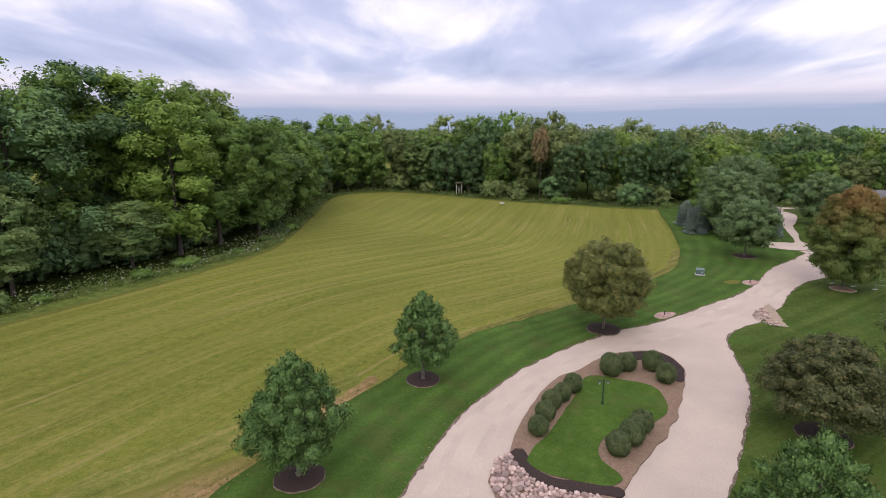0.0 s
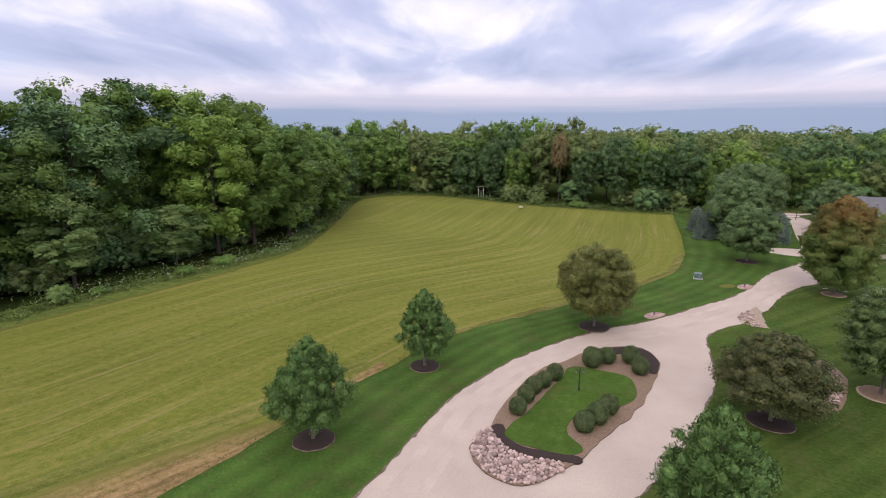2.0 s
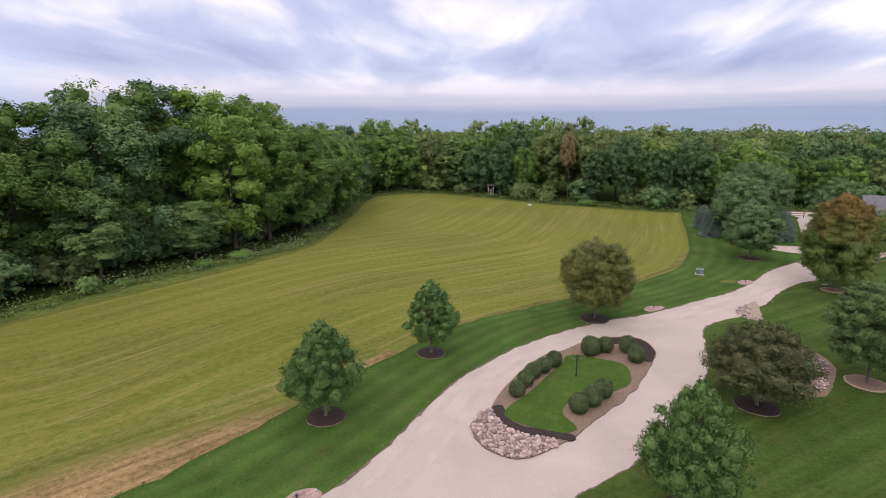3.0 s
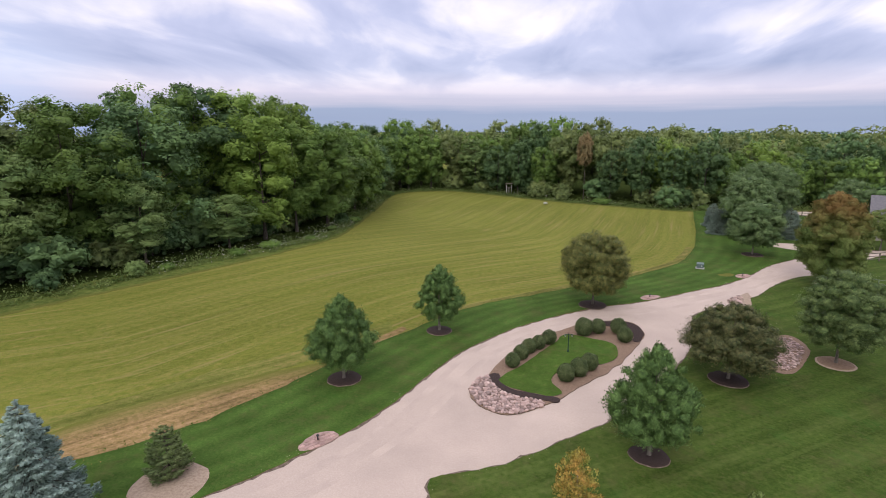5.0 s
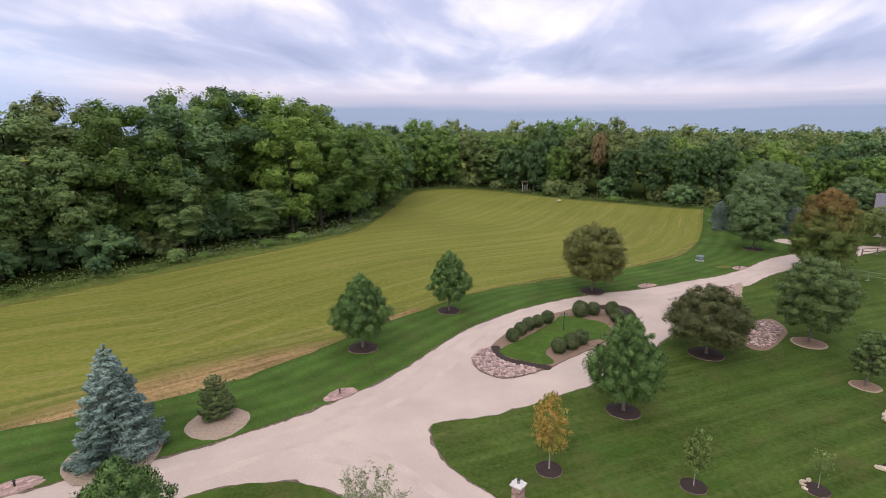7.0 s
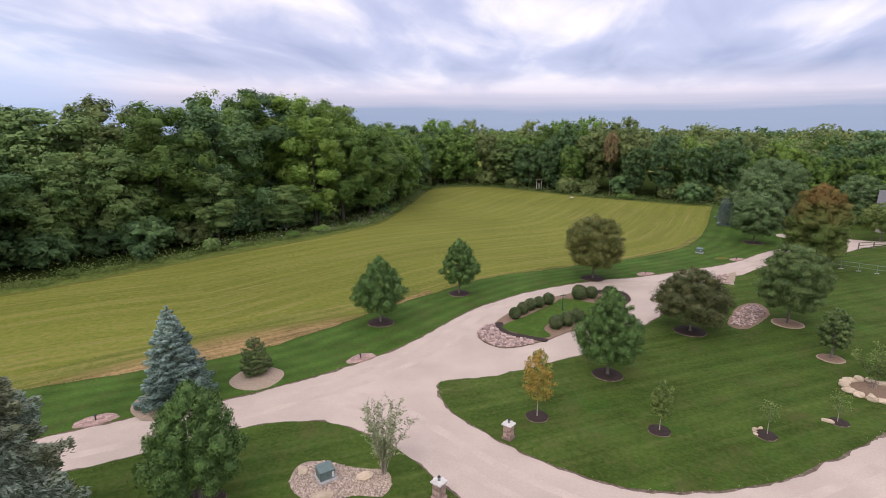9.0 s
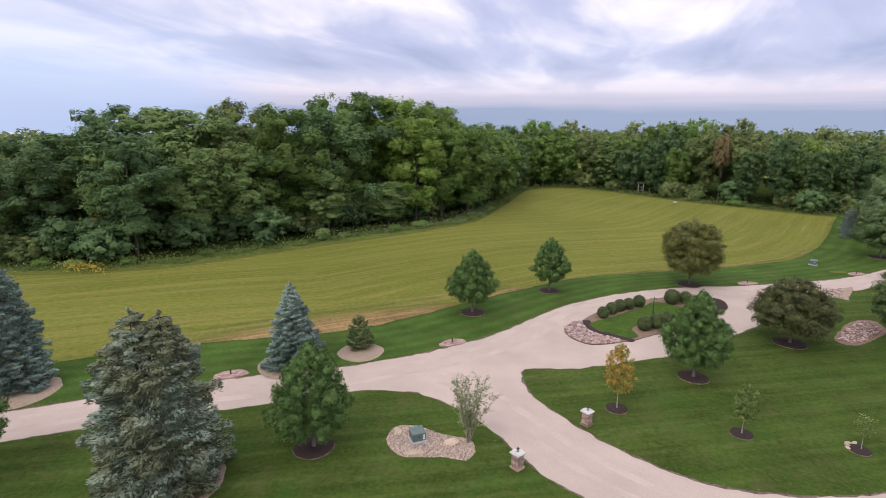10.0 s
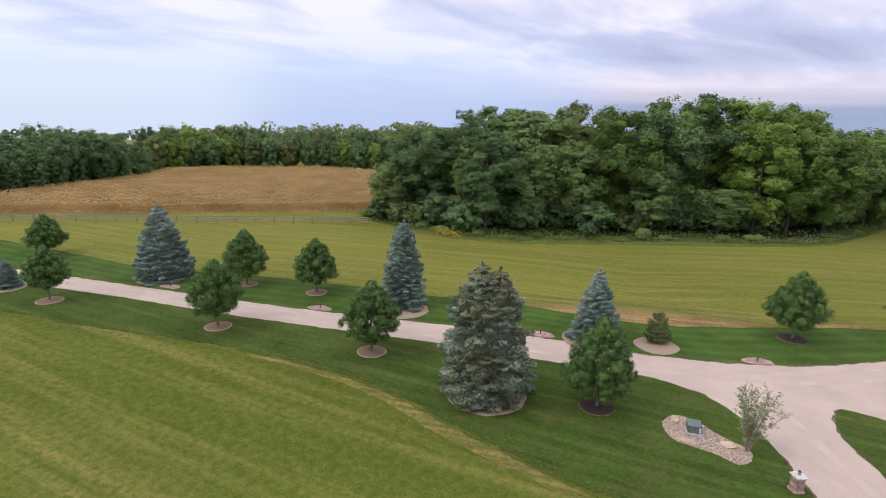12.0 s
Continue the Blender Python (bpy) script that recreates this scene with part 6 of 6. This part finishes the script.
# ---- gate pillars ----
def gate_pillar(x, y, turn):
    rng = np.random.default_rng(500)
    root = new("gate_pillar")
    root.location = (x, y, 0.07)
    root.rotation_euler.z = radians(turn)
    root.scale = (0.8, 0.8, 0.9)
    part("plinth", box_bm(0, 0, 0.07, 0.80, 0.80, 0.16, 0.015), M_LEDGE, root, "stone plinth")
    core = part("core", box_bm(0, 0, 0.60, 0.54, 0.54, 0.92), M_LEDGE, root)
    stone = bpy.data.meshes.new("stone")
    bm = box_bm(0, 0, 0, 1, 1, 1, 0.06)
    bm.to_mesh(stone)
    bm.free()
    stone.materials.append(M_LEDGE)
    z = 0.155
    for c in range(6):
        hh = (0.17, 0.14, 0.16, 0.13, 0.17, 0.13)[c]
        for f in range(4):
            w0 = -0.31
            cuts = [0.62 * v for v in ((0.55, 0.45), (0.35, 0.65), (0.62, 0.38), (0.30, 0.36, 0.34), (0.48, 0.52), (0.7, 0.3))[(c + f) % 6]]
            for w in cuts:
                o = under("stone", stone, core)
                o.matrix_basis = Matrix.Rotation(f * math.pi / 2, 4, "Z") @ Matrix.Translation((w0 + w / 2, -0.285 - rng.uniform(0, 0.018), z + hh / 2)) @ Matrix.Diagonal((w - 0.014, 0.07, hh - 0.014, 1))
                w0 += w
        z += hh
    bm = box_bm(0, 0, 1.10, 0.86, 0.86, 0.09, 0.015)
    part("cap", bm, M_LIME, root, "pale limestone cap")
    part("cap_slope", cyl_bm(0, 0, 1.145, 0.52, 0.10, 0.05, 4), M_LIME, root)
    l = part("lantern", cyl_bm(0, 0, 1.19, 0.07, 0.09, 0.22, 8), M_GLASSY, root, "small black-framed lantern")
    part("lantern_base", cyl_bm(0, 0, 1.17, 0.10, 0.10, 0.03, 10), M_BLACK, l)
    part("lantern_roof", cyl_bm(0, 0, 1.40, 0.13, 0.02, 0.12, 8), M_BLACK, l)
    for k in range(4):
        a = k * math.pi / 2
        part("lantern_bar", cyl_bm(0.085 * math.cos(a), 0.085 * math.sin(a), 1.19, 0.012, 0.012, 0.23, 5), M_BLACK, l)
    return tagged(root, "low stone gate pillar with limestone cap and lantern", "gate pillar", "gate pillars")


gate_pillar(0.1, 7.6, 62)
gate_pillar(3.25, 13.9, 62)

# ---- the transformer and its pebble bed ----
TBED = [(-8.4, 7.3), (-8.4, 8.8), (-7.2, 9.4), (-5.2, 9.1), (-3.4, 9.2), (-2.65, 8.1), (-2.9, 7.1), (-4.2, 6.9), (-5.4, 6.4), (-6.5, 6.0), (-7.6, 6.4)]
structure(plate("pebble_bed", curve_pts(TBED, 0.3, 0.1, 45, True), 0.085, 0.0, M_SAND, M_SOIL), "bed of small pinkish pebbles on the lawn", "planting bed")


def pebbles_stuff():
    rng = np.random.default_rng(520)
    V, F = [], []
    ico = [(0, 0, 0.5), (0.45, 0, 0), (0.14, 0.43, 0), (-0.36, 0.26, 0), (-0.36, -0.26, 0), (0.14, -0.43, 0)]
    tri = [(0, 1, 2), (0, 2, 3), (0, 3, 4), (0, 4, 5), (0, 5, 1)]
    n = 0
    while n < 2600:
        x, y = rng.uniform(-8.5, -2.5), rng.uniform(5.9, 9.5)
        if not inside(x, y, TBED):
            continue
        d, a = rng.uniform(0.07, 0.17), rng.uniform(0, 6.28)
        base = len(V)
        c, s = math.cos(a), math.sin(a)
        for px, py, pz in ico:
            px, py = px * rng.uniform(0.8, 1.3), py * rng.uniform(0.8, 1.2)
            V.append((x + d * (px * c - py * s), y + d * (px * s + py * c), 0.085 + d * pz * 0.8))
        F += [tuple(base + i for i in t) for t in tri]
        n += 1
    tagged(new("pebbles", mesh_of("pebbles", V, F, M_PEBBLE, True)), "small pinkish-grey rounded pebbles", "pebbles", kind="stuff")


pebbles_stuff()


def flat_stone(x, y, sx, sy, sz, seed, z=0.1, label="flat buff limestone slab among pebbles"):
    """A rough, broken, flat-bedded stone."""
    bm = bmesh.new()
    bmesh.ops.create_icosphere(bm, subdivisions=3, radius=1.0)
    for v in bm.verts:
        p = v.co.copy()
        q = Vector((seed * 3.7, seed * 1.3, 0))
        n = 0.30 * noise.noise(p * 1.3 + q) + 0.14 * noise.noise(p * 3.1 + q) + 0.06 * noise.noise(p * 7 + q)
        step = round(p.z * 2.5 + 0.6 * noise.noise(p * 1.7 + q)) / 2.5
        v.co = Vector((p.x * sx * (1 + n), p.y * sy * (1 + n), (0.6 * step + 0.4 * p.z) * sz * 0.9 * (1 + n) + sz * 0.3))
    me = bpy.data.meshes.new("boulder")
    bm.normal_update()
    bm.to_mesh(me)
    bm.free()
    me.materials.append(M_FLAG)
    o = new("boulder", me)
    o.location = (x, y, z - 0.02)
    o.rotation_euler.z = seed
    return tagged(o, label, "boulder", "buff boulders")


for i, (x, y, sx, sy) in enumerate(((-8.0, 8.2, 0.42, 0.30), (-6.0, 6.5, 0.62, 0.32), (-4.35, 8.45, 0.5, 0.36))):
    flat_stone(x, y, sx, sy, 0.16, 530 + i)


def cabinet(x, y, turn, w, d, h, label, z=0.09, small=False):
    root = new("utility_cabinet")
    root.location = (x, y, z)
    root.rotation_euler.z = radians(turn)
    part("pad", box_bm(0, -0.06, 0.04, w * 1.22, d * 1.3, 0.12, 0.015), M_CONC, root, "pale concrete pad")
    bm = box_bm(0, 0, 0.10 + h / 2, w, d, h, 0.02)
    for v in bm.verts:
        if v.co.z > h * 0.9 and v.co.y < 0:
            v.co.z -= h * 0.14
    part("body", bm, M_GREENP, root)
    bm = box_bm(0, -0.01, 0.11 + h, w * 1.05, d * 1.06, 0.05, 0.012)
    for v in bm.verts:
        if v.co.y < 0:
            v.co.z -= h * 0.15
    lid = part("lid", bm, M_GREENP, root)
    for s in (-1, 1):
        part("hinge", box_bm(s * w * 0.35, d * 0.5, 0.08 + h, 0.08, 0.05, 0.05, 0.01), M_GREENP, lid)
    door = part("door", box_bm(0, -d / 2 - 0.012, 0.10 + h * 0.42, w * 0.92, 0.02, h * 0.74, 0.008), M_GREENP, root)
    part("latch", box_bm(0.0, -d / 2 - 0.035, 0.10 + h * 0.5, 0.05, 0.03, 0.1, 0.006), M_BLACK, door)
    if not small:
        for k in range(3):
            part("sticker", box_bm(w * 0.36, -d / 2 - 0.025, 0.10 + h * (0.25 + 0.2 * k), 0.13, 0.006, 0.09), M_STICKER, door, "small white warning sticker")
    else:
        part("sticker", box_bm(w * 0.2, -d / 2 - 0.025, 0.10 + h * 0.5, 0.12, 0.006, 0.08), M_STICKER, door, "small white sticker")
    return tagged(root, label, "utility cabinet")


cabinet(-6.5, 7.95, 44, 0.86, 0.78, 0.58, "green metal transformer cabinet on a pad among pebbles")
cabinet(28.0, 69.8, -20, 0.9, 0.75, 0.62, "green utility cabinet on the lawn beside the drive", 0.07, True)
structure(plate("bare_patch", curve_pts([(29.2, 66.6), (30.6, 67.4), (31.4, 67.1), (30.8, 66.1), (29.6, 65.8)], 0.3, 0.1, 46, True), 0.076, 0.0, M_VERGE, M_SOIL), "dark bare patch in the lawn", "lawn")




def multi_stem(name, label, x, y, h, width, leaf, n, seed, stems=8, z=0.08, size=0.12):
    """A thin many-stemmed small tree with sparse leaves."""
    rng = np.random.default_rng(seed)
    root = new(name)
    root.location = (x, y, z)
    tips = []
    for k in range(stems):
        V, F = [], []
        a = 2 * math.pi * k / stems + rng.uniform(-0.3, 0.3)
        sp = rng.uniform(0.35, 1.0) * width / 2
        hh = h * rng.uniform(0.75, 1.0) * (1 - 0.25 * sp / (width / 2))
        pts = [Vector((0.10 * math.cos(a), 0.10 * math.sin(a), 0))] + [Vector((math.cos(a) * sp * t ** 1.25, math.sin(a) * sp * t ** 1.25, hh * t)) + Vector(rng.normal(0, 0.04, 3)) for t in (0.25, 0.5, 0.75, 1.0)]
        tube(V, F, pts, [0.028, 0.022, 0.016, 0.011, 0.004], 5)
        for t in np.linspace(0.3, 1.0, 9):
            p = Vector((math.cos(a) * sp * t ** 1.25, math.sin(a) * sp * t ** 1.25, hh * t))
            for b in range(3):
                q = p + Vector((rng.normal(0, 0.25), rng.normal(0, 0.25), rng.uniform(0.1, 0.45)))
                tube(V, F, [p, (p + q) / 2 + Vector((0, 0, -0.03)), q], [0.009, 0.006, 0.003], 3)
                tips.append((p, q))
        under("stem", mesh_of("stem", V, F, M_STEM, True), root)
    P = []
    for i in range(n):
        p, q = tips[rng.integers(len(tips))]
        t = rng.uniform(0.2, 1.1)
        P.append(np.array(p + (q - p) * t) + rng.normal(0, 0.07, 3))
    P = np.array(P)
    under("crown", sprays_mesh("crown", leaves_at(P, np.tile((0, 0, 1.0), (n, 1)), size, rng, 1.5, 0.9), leaf), root)
    return tagged(root, label, "tree")


multi_stem("birch_clump", "thin many-stemmed birch with sparse grey-green leaves", -3.4, 8.9, 4.9, 3.5, L_GREY, 5200, 560, 14, size=0.068).rotation_euler.z = radians(180)
multi_stem("small_tree", "light green feathery small tree in a boulder ring", 29.5, 25.6, 4.2, 3.0, L_SAP, 2600, 561, 5, size=0.09)
ring(29.3, 25.3, 1.7, M_MULCH_B, "round bed of faded mulch inside boulders", 140, M_SAND)
for i in range(15):
    a = 2 * math.pi * i / 15
    flat_stone(29.3 + 1.8 * math.cos(a), 25.3 + 1.7 * math.sin(a), (0.46, 0.38, 0.52)[i % 3], (0.34, 0.30, 0.36)[i % 3], (0.24, 0.30, 0.20)[i % 3], 570 + i, 0.1, "rough buff boulder edging a round bed")
for i, (x, y) in enumerate(((18.75, 17.75), (18.9, 18.05), (19.25, 18.2), (18.7, 17.4))):
    flat_stone(x, y, 0.20, 0.11, 0.10, 596 + i, 0.09, "small pale stone edging a sapling's bed")
flat_stone(24.0, 20.0, 0.40, 0.24, 0.12, 590, 0.1, "flat buff stone beside a sapling")
ring(24.6, 20.0, 0.6, M_MULCH, DARK, 141, M_SOIL)


# ---- round paver pads with small lights ----
def paver_pad(x, y, turn, label, seed):
    """A worn half-moon of flat reddish pavers let into the lawn's edge, with one small post light."""
    rng = np.random.default_rng(seed)
    root = new("paver_pad")
    root.location = (x, y, 0.0)
    root.rotation_euler.z = radians(turn)
    rim = []
    for i in range(22):
        a = 2 * math.pi * i / 22
        r = 1 + 0.12 * noise.noise((math.cos(a) * 2, math.sin(a) * 2, seed * 1.7)) + rng.uniform(-0.05, 0.05)
        rim.append((1.35 * r * math.cos(a), (0.95 if math.sin(a) > 0 else 0.45) * r * math.sin(a)))
    bm = bmesh.new()
    top = [bm.verts.new((a, b, 0.080)) for a, b in rim]
    low = [bm.verts.new((a * 1.04, b * 1.04, 0.01)) for a, b in rim]
    bm.faces.new(top)
    for i in range(22):
        bm.faces.new((low[i], low[(i + 1) % 22], top[(i + 1) % 22], top[i]))
    part("bedding", bm, M_PADSAND, root)
    for row in range(4):
        for k in range(-3, 4):
            px, py = k * 0.37 + (0.18 if row % 2 else 0), -0.28 + row * 0.29
            if (px / 1.2) ** 2 + (py / (0.82 if py > 0 else 0.4)) ** 2 > 1 or rng.uniform() < 0.12:
                continue
            bm = box_bm(px + rng.uniform(-0.03, 0.03), py + rng.uniform(-0.03, 0.03), 0.086, 0.33, 0.25, 0.05, 0.012, rng.uniform(-8, 8))
            part("brick", bm, M_BRICK, root)
    light = part("garden_light", cyl_bm(0, 0.25, 0.08, 0.05, 0.045, 0.34, 8), M_BLACK, root, "small dark post light")
    part("light_cap", cyl_bm(0, 0.25, 0.40, 0.11, 0.03, 0.10, 10), M_BLACK, light)
    return tagged(root, label, "paver pad", "paver pads along the drive")


M_PADSAND = mat("pink_pad_grit", ((0.3, (0.25, 0.165, 0.135)), (0.7, (0.40, 0.29, 0.24))), scale=8, bump=0.01, bump_scale=25)
for i, (x, y, turn) in enumerate(((-9.9, 23.15, 50), (-24.0, 10.3, 42), (-41.0, -5.7, 42), (-56.2, -18.4, 40), (18.0, 55.4, 36), (32.4, 66.2, 42))):
    paver_pad(x, y, turn, "half-moon pad of flat reddish pavers with a small post light", 600 + i)


M_RAILPALE = mat("bleached_rail", ((0.3, (0.20, 0.17, 0.14)), (0.7, (0.36, 0.31, 0.27))), scale=5, rough=0.85, bump=0.01)


# ---- fences, house and far things ----
def rail_fence(name, pts, rails, h, post_r, material, label, pads=False, spacing=2.6, square=True, rail_t=0.04, rail_h=0.09, post_mat=None):
    root = new(name)
    x0, y0 = pts[0]
    root.location = (x0, y0, 0.0)
    P = resample([Vector(p) for p in pts], max(2, int(sum((Vector(b) - Vector(a)).length for a, b in zip(pts, pts[1:])) / spacing) + 1))
    post = None
    for i, (x, y) in enumerate(P):
        if post is None:
            o = part("post", box_bm(0, 0, h / 2 + 0.04, post_r * 2, post_r * 2, h + 0.1, 0.01) if square else cyl_bm(0, 0, 0, post_r, post_r * 0.9, h + 0.1, 8), post_mat or material, root)
            post = o.data
        else:
            o = under("post", post, root)
        o.location = (x - x0, y - y0, 0)
        if pads:
            p = part("footing", box_bm(x - x0, y - y0, 0.06, 0.7, 0.22, 0.05, 0.01, 15), M_CONC, root, "pale concrete strip")
    for (x, y), (u, v) in zip(P, P[1:]):
        d = Vector((u - x, v - y))
        for k in range(rails):
            z = 0.12 + h * (k + 0.85) / rails
            part("rail", box_bm((x + u) / 2 - x0, (y + v) / 2 - y0, z, d.length, rail_t, rail_h, 0.005, math.degrees(math.atan2(d.y, d.x))), material, root)
    return tagged(root, label, "fence")


rail_fence("fence", [(-80.5, 18.6), (-96.8, -13.1), (-110.2, -39.3), (-126.5, -72)], 3, 1.15, 0.06, M_RAILPALE, "long pale weathered three-rail fence before the corn", False, 3.4, True, 0.05, 0.16, M_WOOD)
rail_fence("fence", [(41.5, 66.0), (44.8, 63.4), (49.5, 60.6), (56, 57.5), (64, 55)], 2, 1.1, 0.05, M_RAIL, "grey-green two-rail paddock fence on concrete footings", True, 1.9, False, 0.05, 0.05)
rail_fence("fence", [(52.6, 76.0), (57.5, 78.0), (68, 83)], 3, 1.25, 0.07, M_WOOD, "weathered three-rail fence beside the gravel yard")
rail_fence("fence", [(59, 117.5), (66, 116.5), (74, 113)], 3, 1.3, 0.07, M_WOOD, "dark fence at the end of the gravel yard")


M_TAN = mat("tan_siding", ((0.3, (0.26, 0.235, 0.20)), (0.7, (0.36, 0.33, 0.29))), scale=1, rough=0.75)


def gable_house(name, label, x, y, turn, length, depth, eave, ridge, wall_mat, roof_mat, wins):
    root = new(name)
    root.location = (x, y, 0.02)
    root.rotation_euler.z = radians(turn)
    bm = bmesh.new()
    L2, D2 = length / 2, depth / 2
    pts = [(-L2, -D2, 0), (L2, -D2, 0), (L2, D2, 0), (-L2, D2, 0), (-L2, -D2, eave), (L2, -D2, eave), (L2, D2, eave), (-L2, D2, eave), (-L2, 0, ridge), (L2, 0, ridge)]
    vs = [bm.verts.new(p) for p in pts]
    for f in ((0, 1, 5, 4), (2, 3, 7, 6), (1, 2, 6, 9, 5), (3, 0, 4, 8, 7)):
        bm.faces.new([vs[i] for i in f])
    part("wall", bm, wall_mat, root)
    bm = bmesh.new()
    o, t = 0.5, 0.18
    drop = (ridge - eave) / D2 * o
    prof = [(-D2 - o, eave - drop), (0, ridge), (D2 + o, eave - drop), (D2 + o, eave - drop + t), (0, ridge + t), (-D2 - o, eave - drop + t)]
    ends = [[bm.verts.new((sx * (L2 + o), py, pz + 0.02)) for py, pz in prof] for sx in (-1, 1)]
    bm.faces.new(ends[0])
    bm.faces.new(ends[1][::-1])
    for i in range(6):
        bm.faces.new((ends[0][i], ends[0][(i + 1) % 6], ends[1][(i + 1) % 6], ends[1][i]))
    bmesh.ops.recalc_face_normals(bm, faces=bm.faces[:])
    roof = part("roof", bm, roof_mat, root)
    for vx in (-L2 * 0.55, -L2 * 0.42):
        part("vent", cyl_bm(vx, -D2 * 0.25, ridge - (ridge - eave) * 0.25, 0.12, 0.12, 0.55, 8), M_SIDING, roof, "short white roof vent")
    for k in range(wins):
        wx = -L2 + length * (k + 0.5) / wins
        fr = part("window", box_bm(wx, -D2 - 0.02, eave * 0.55, 1.2, 0.08, 1.3, 0.01), M_SIDING, root)
        part("pane", box_bm(wx, -D2 - 0.07, eave * 0.55, 1.0, 0.02, 1.1), M_PANE, fr)
    return tagged(root, label, "house")


gable_house("house", "low house with grey shingle roof and pale walls", 77.8, 92.1, -29, 26, 12, 3.0, 7.0, M_TAN, M_ROOF, 5)
gable_house("house", "far grey-roofed house among trees", -216, 88, 60, 9.0, 7, 4.2, 8.0, M_TAN, M_ROOF, 3)
broadleaf("maple_tree", "small maple in olive and orange leaf beyond the drive", 60.0, 84.6, 6.8, 6.4, 1.4, L_RED, "round", 9000, 0.15, 60, 0.27, 612, group="lawn trees", z=0.06, heart=0.55)
broadleaf("linden_tree", "grey-green tree beside the house", 65.2, 103.0, 10.0, 8.6, 0.8, L_LINDEN, "round", 9000, 0.2, 60, 0.27, 610, group="lawn trees", z=0.02, heart=0.6)
broadleaf("linden_tree", "second linden behind the drive", 43.4, 93.0, 11.0, 9.0, 1.2, L_LINDEN, "round", 14000, 0.2, 80, 0.25, 611, group="lawn trees", heart=0.6)


def tree_stand(x, y):
    """A small weathered wooden ladder stand at the wood's edge."""
    root = new("ladder_stand")
    root.location = (x, y, 0.03)
    for sx in (-0.7, 0.7):
        for sy in (-0.6, 0.6):
            part("leg", box_bm(sx, sy, 1.2, 0.12, 0.12, 2.4), M_SIDING, root)
    part("platform", box_bm(0, 0, 1.75, 1.9, 1.7, 0.08), M_WOOD, root)
    part("roof", box_bm(0, 0, 2.9, 2.1, 1.8, 0.08, 0, 4), M_WOOD, root)
    for sx in (-0.9, 0.9):
        part("roof_post", box_bm(sx, 0.6, 2.3, 0.08, 0.08, 1.2), M_WOOD, root)
    for k in range(5):
        part("rung", box_bm(0, -0.75, 0.3 + 0.3 * k, 0.6, 0.05, 0.06), M_SIDING, root)
    return tagged(root, "small weathered deer stand at the wood's edge", "deer stand")


tree_stand(1.2, 150.0)


def salt_feeder(x, y):
    """A small pale mineral feeder on short legs out in the hay."""
    root = new("feeder")
    root.location = (x, y, 0.01)
    for k in range(4):
        a = math.pi * (0.25 + 0.5 * k)
        part("leg", cyl_bm(0.32 * math.cos(a), 0.32 * math.sin(a), 0, 0.03, 0.03, 0.5, 6), M_WOOD, root)
    tray = part("tray", box_bm(0, 0, 0.50, 0.95, 0.8, 0.14, 0.03), M_SIDING, root, "pale tray")
    part("block", box_bm(0.05, 0, 0.66, 0.34, 0.3, 0.22, 0.04), M_CONC, tray)
    tagged(root, "small pale mineral feeder standing in the hay", "feeder")


salt_feeder(10.4, 128.4)


def water_tower(x, y, top):
    """A white tank on a slim stem, far off behind the woods."""
    foot = fall(x, y)
    root = new("water_tower")
    root.location = (x, y, foot)
    h = top - foot
    V, F = [], []
    tube(V, F, [Vector((0, 0, z)) for z in (-1.0, 2.0, 5.0, h * 0.7, h - 7.0)], [2.6, 2.0, 1.2, 1.1, 1.9], 14)
    under("stem", mesh_of("stem", V, F, M_SIDING, True), root)
    V, F = [], []
    tube(V, F, [Vector((0, 0, h - 7.0 + 7.0 * k / 10)) for k in range(11)], [4.6 * math.sqrt(max(1 - (k / 5 - 1) ** 2, 0.06)) for k in range(11)], 20)
    under("tank", mesh_of("tank", V, F, M_SIDING, True), root)
    return tagged(root, "distant white water tower behind the woods", "water tower")


water_tower(-705.0, 382.0, 9.0)


def far_white_vehicles():
    """White rounded drums standing in for vehicles at the far end of the corn."""
    for i, (x, y, s) in enumerate(((-166.2, 50.2, 1.0), (-165.6, 52.0, 1.1), (-164.9, 54.6, 1.25))):
        V, F = [], []
        tube(V, F, [Vector((k * 0.35 - 0.7, 0, 0.65)) for k in range(5)], [0.45, 0.62, 0.65, 0.62, 0.45], 14)
        F.append(tuple(reversed(range(14))))
        ob = new("wrapped_bale", mesh_of("wrapped_bale", V, F, M_SIDING, True))
        ob.matrix_world = pose(x, y, 0.02, 0, 0, 70 + 25 * i)
        ob.scale = (s, s, s)
        tagged(ob, "white vehicle beyond the corn, stood in for by a rounded drum", "hay bale", "wrapped bales")


far_white_vehicles()
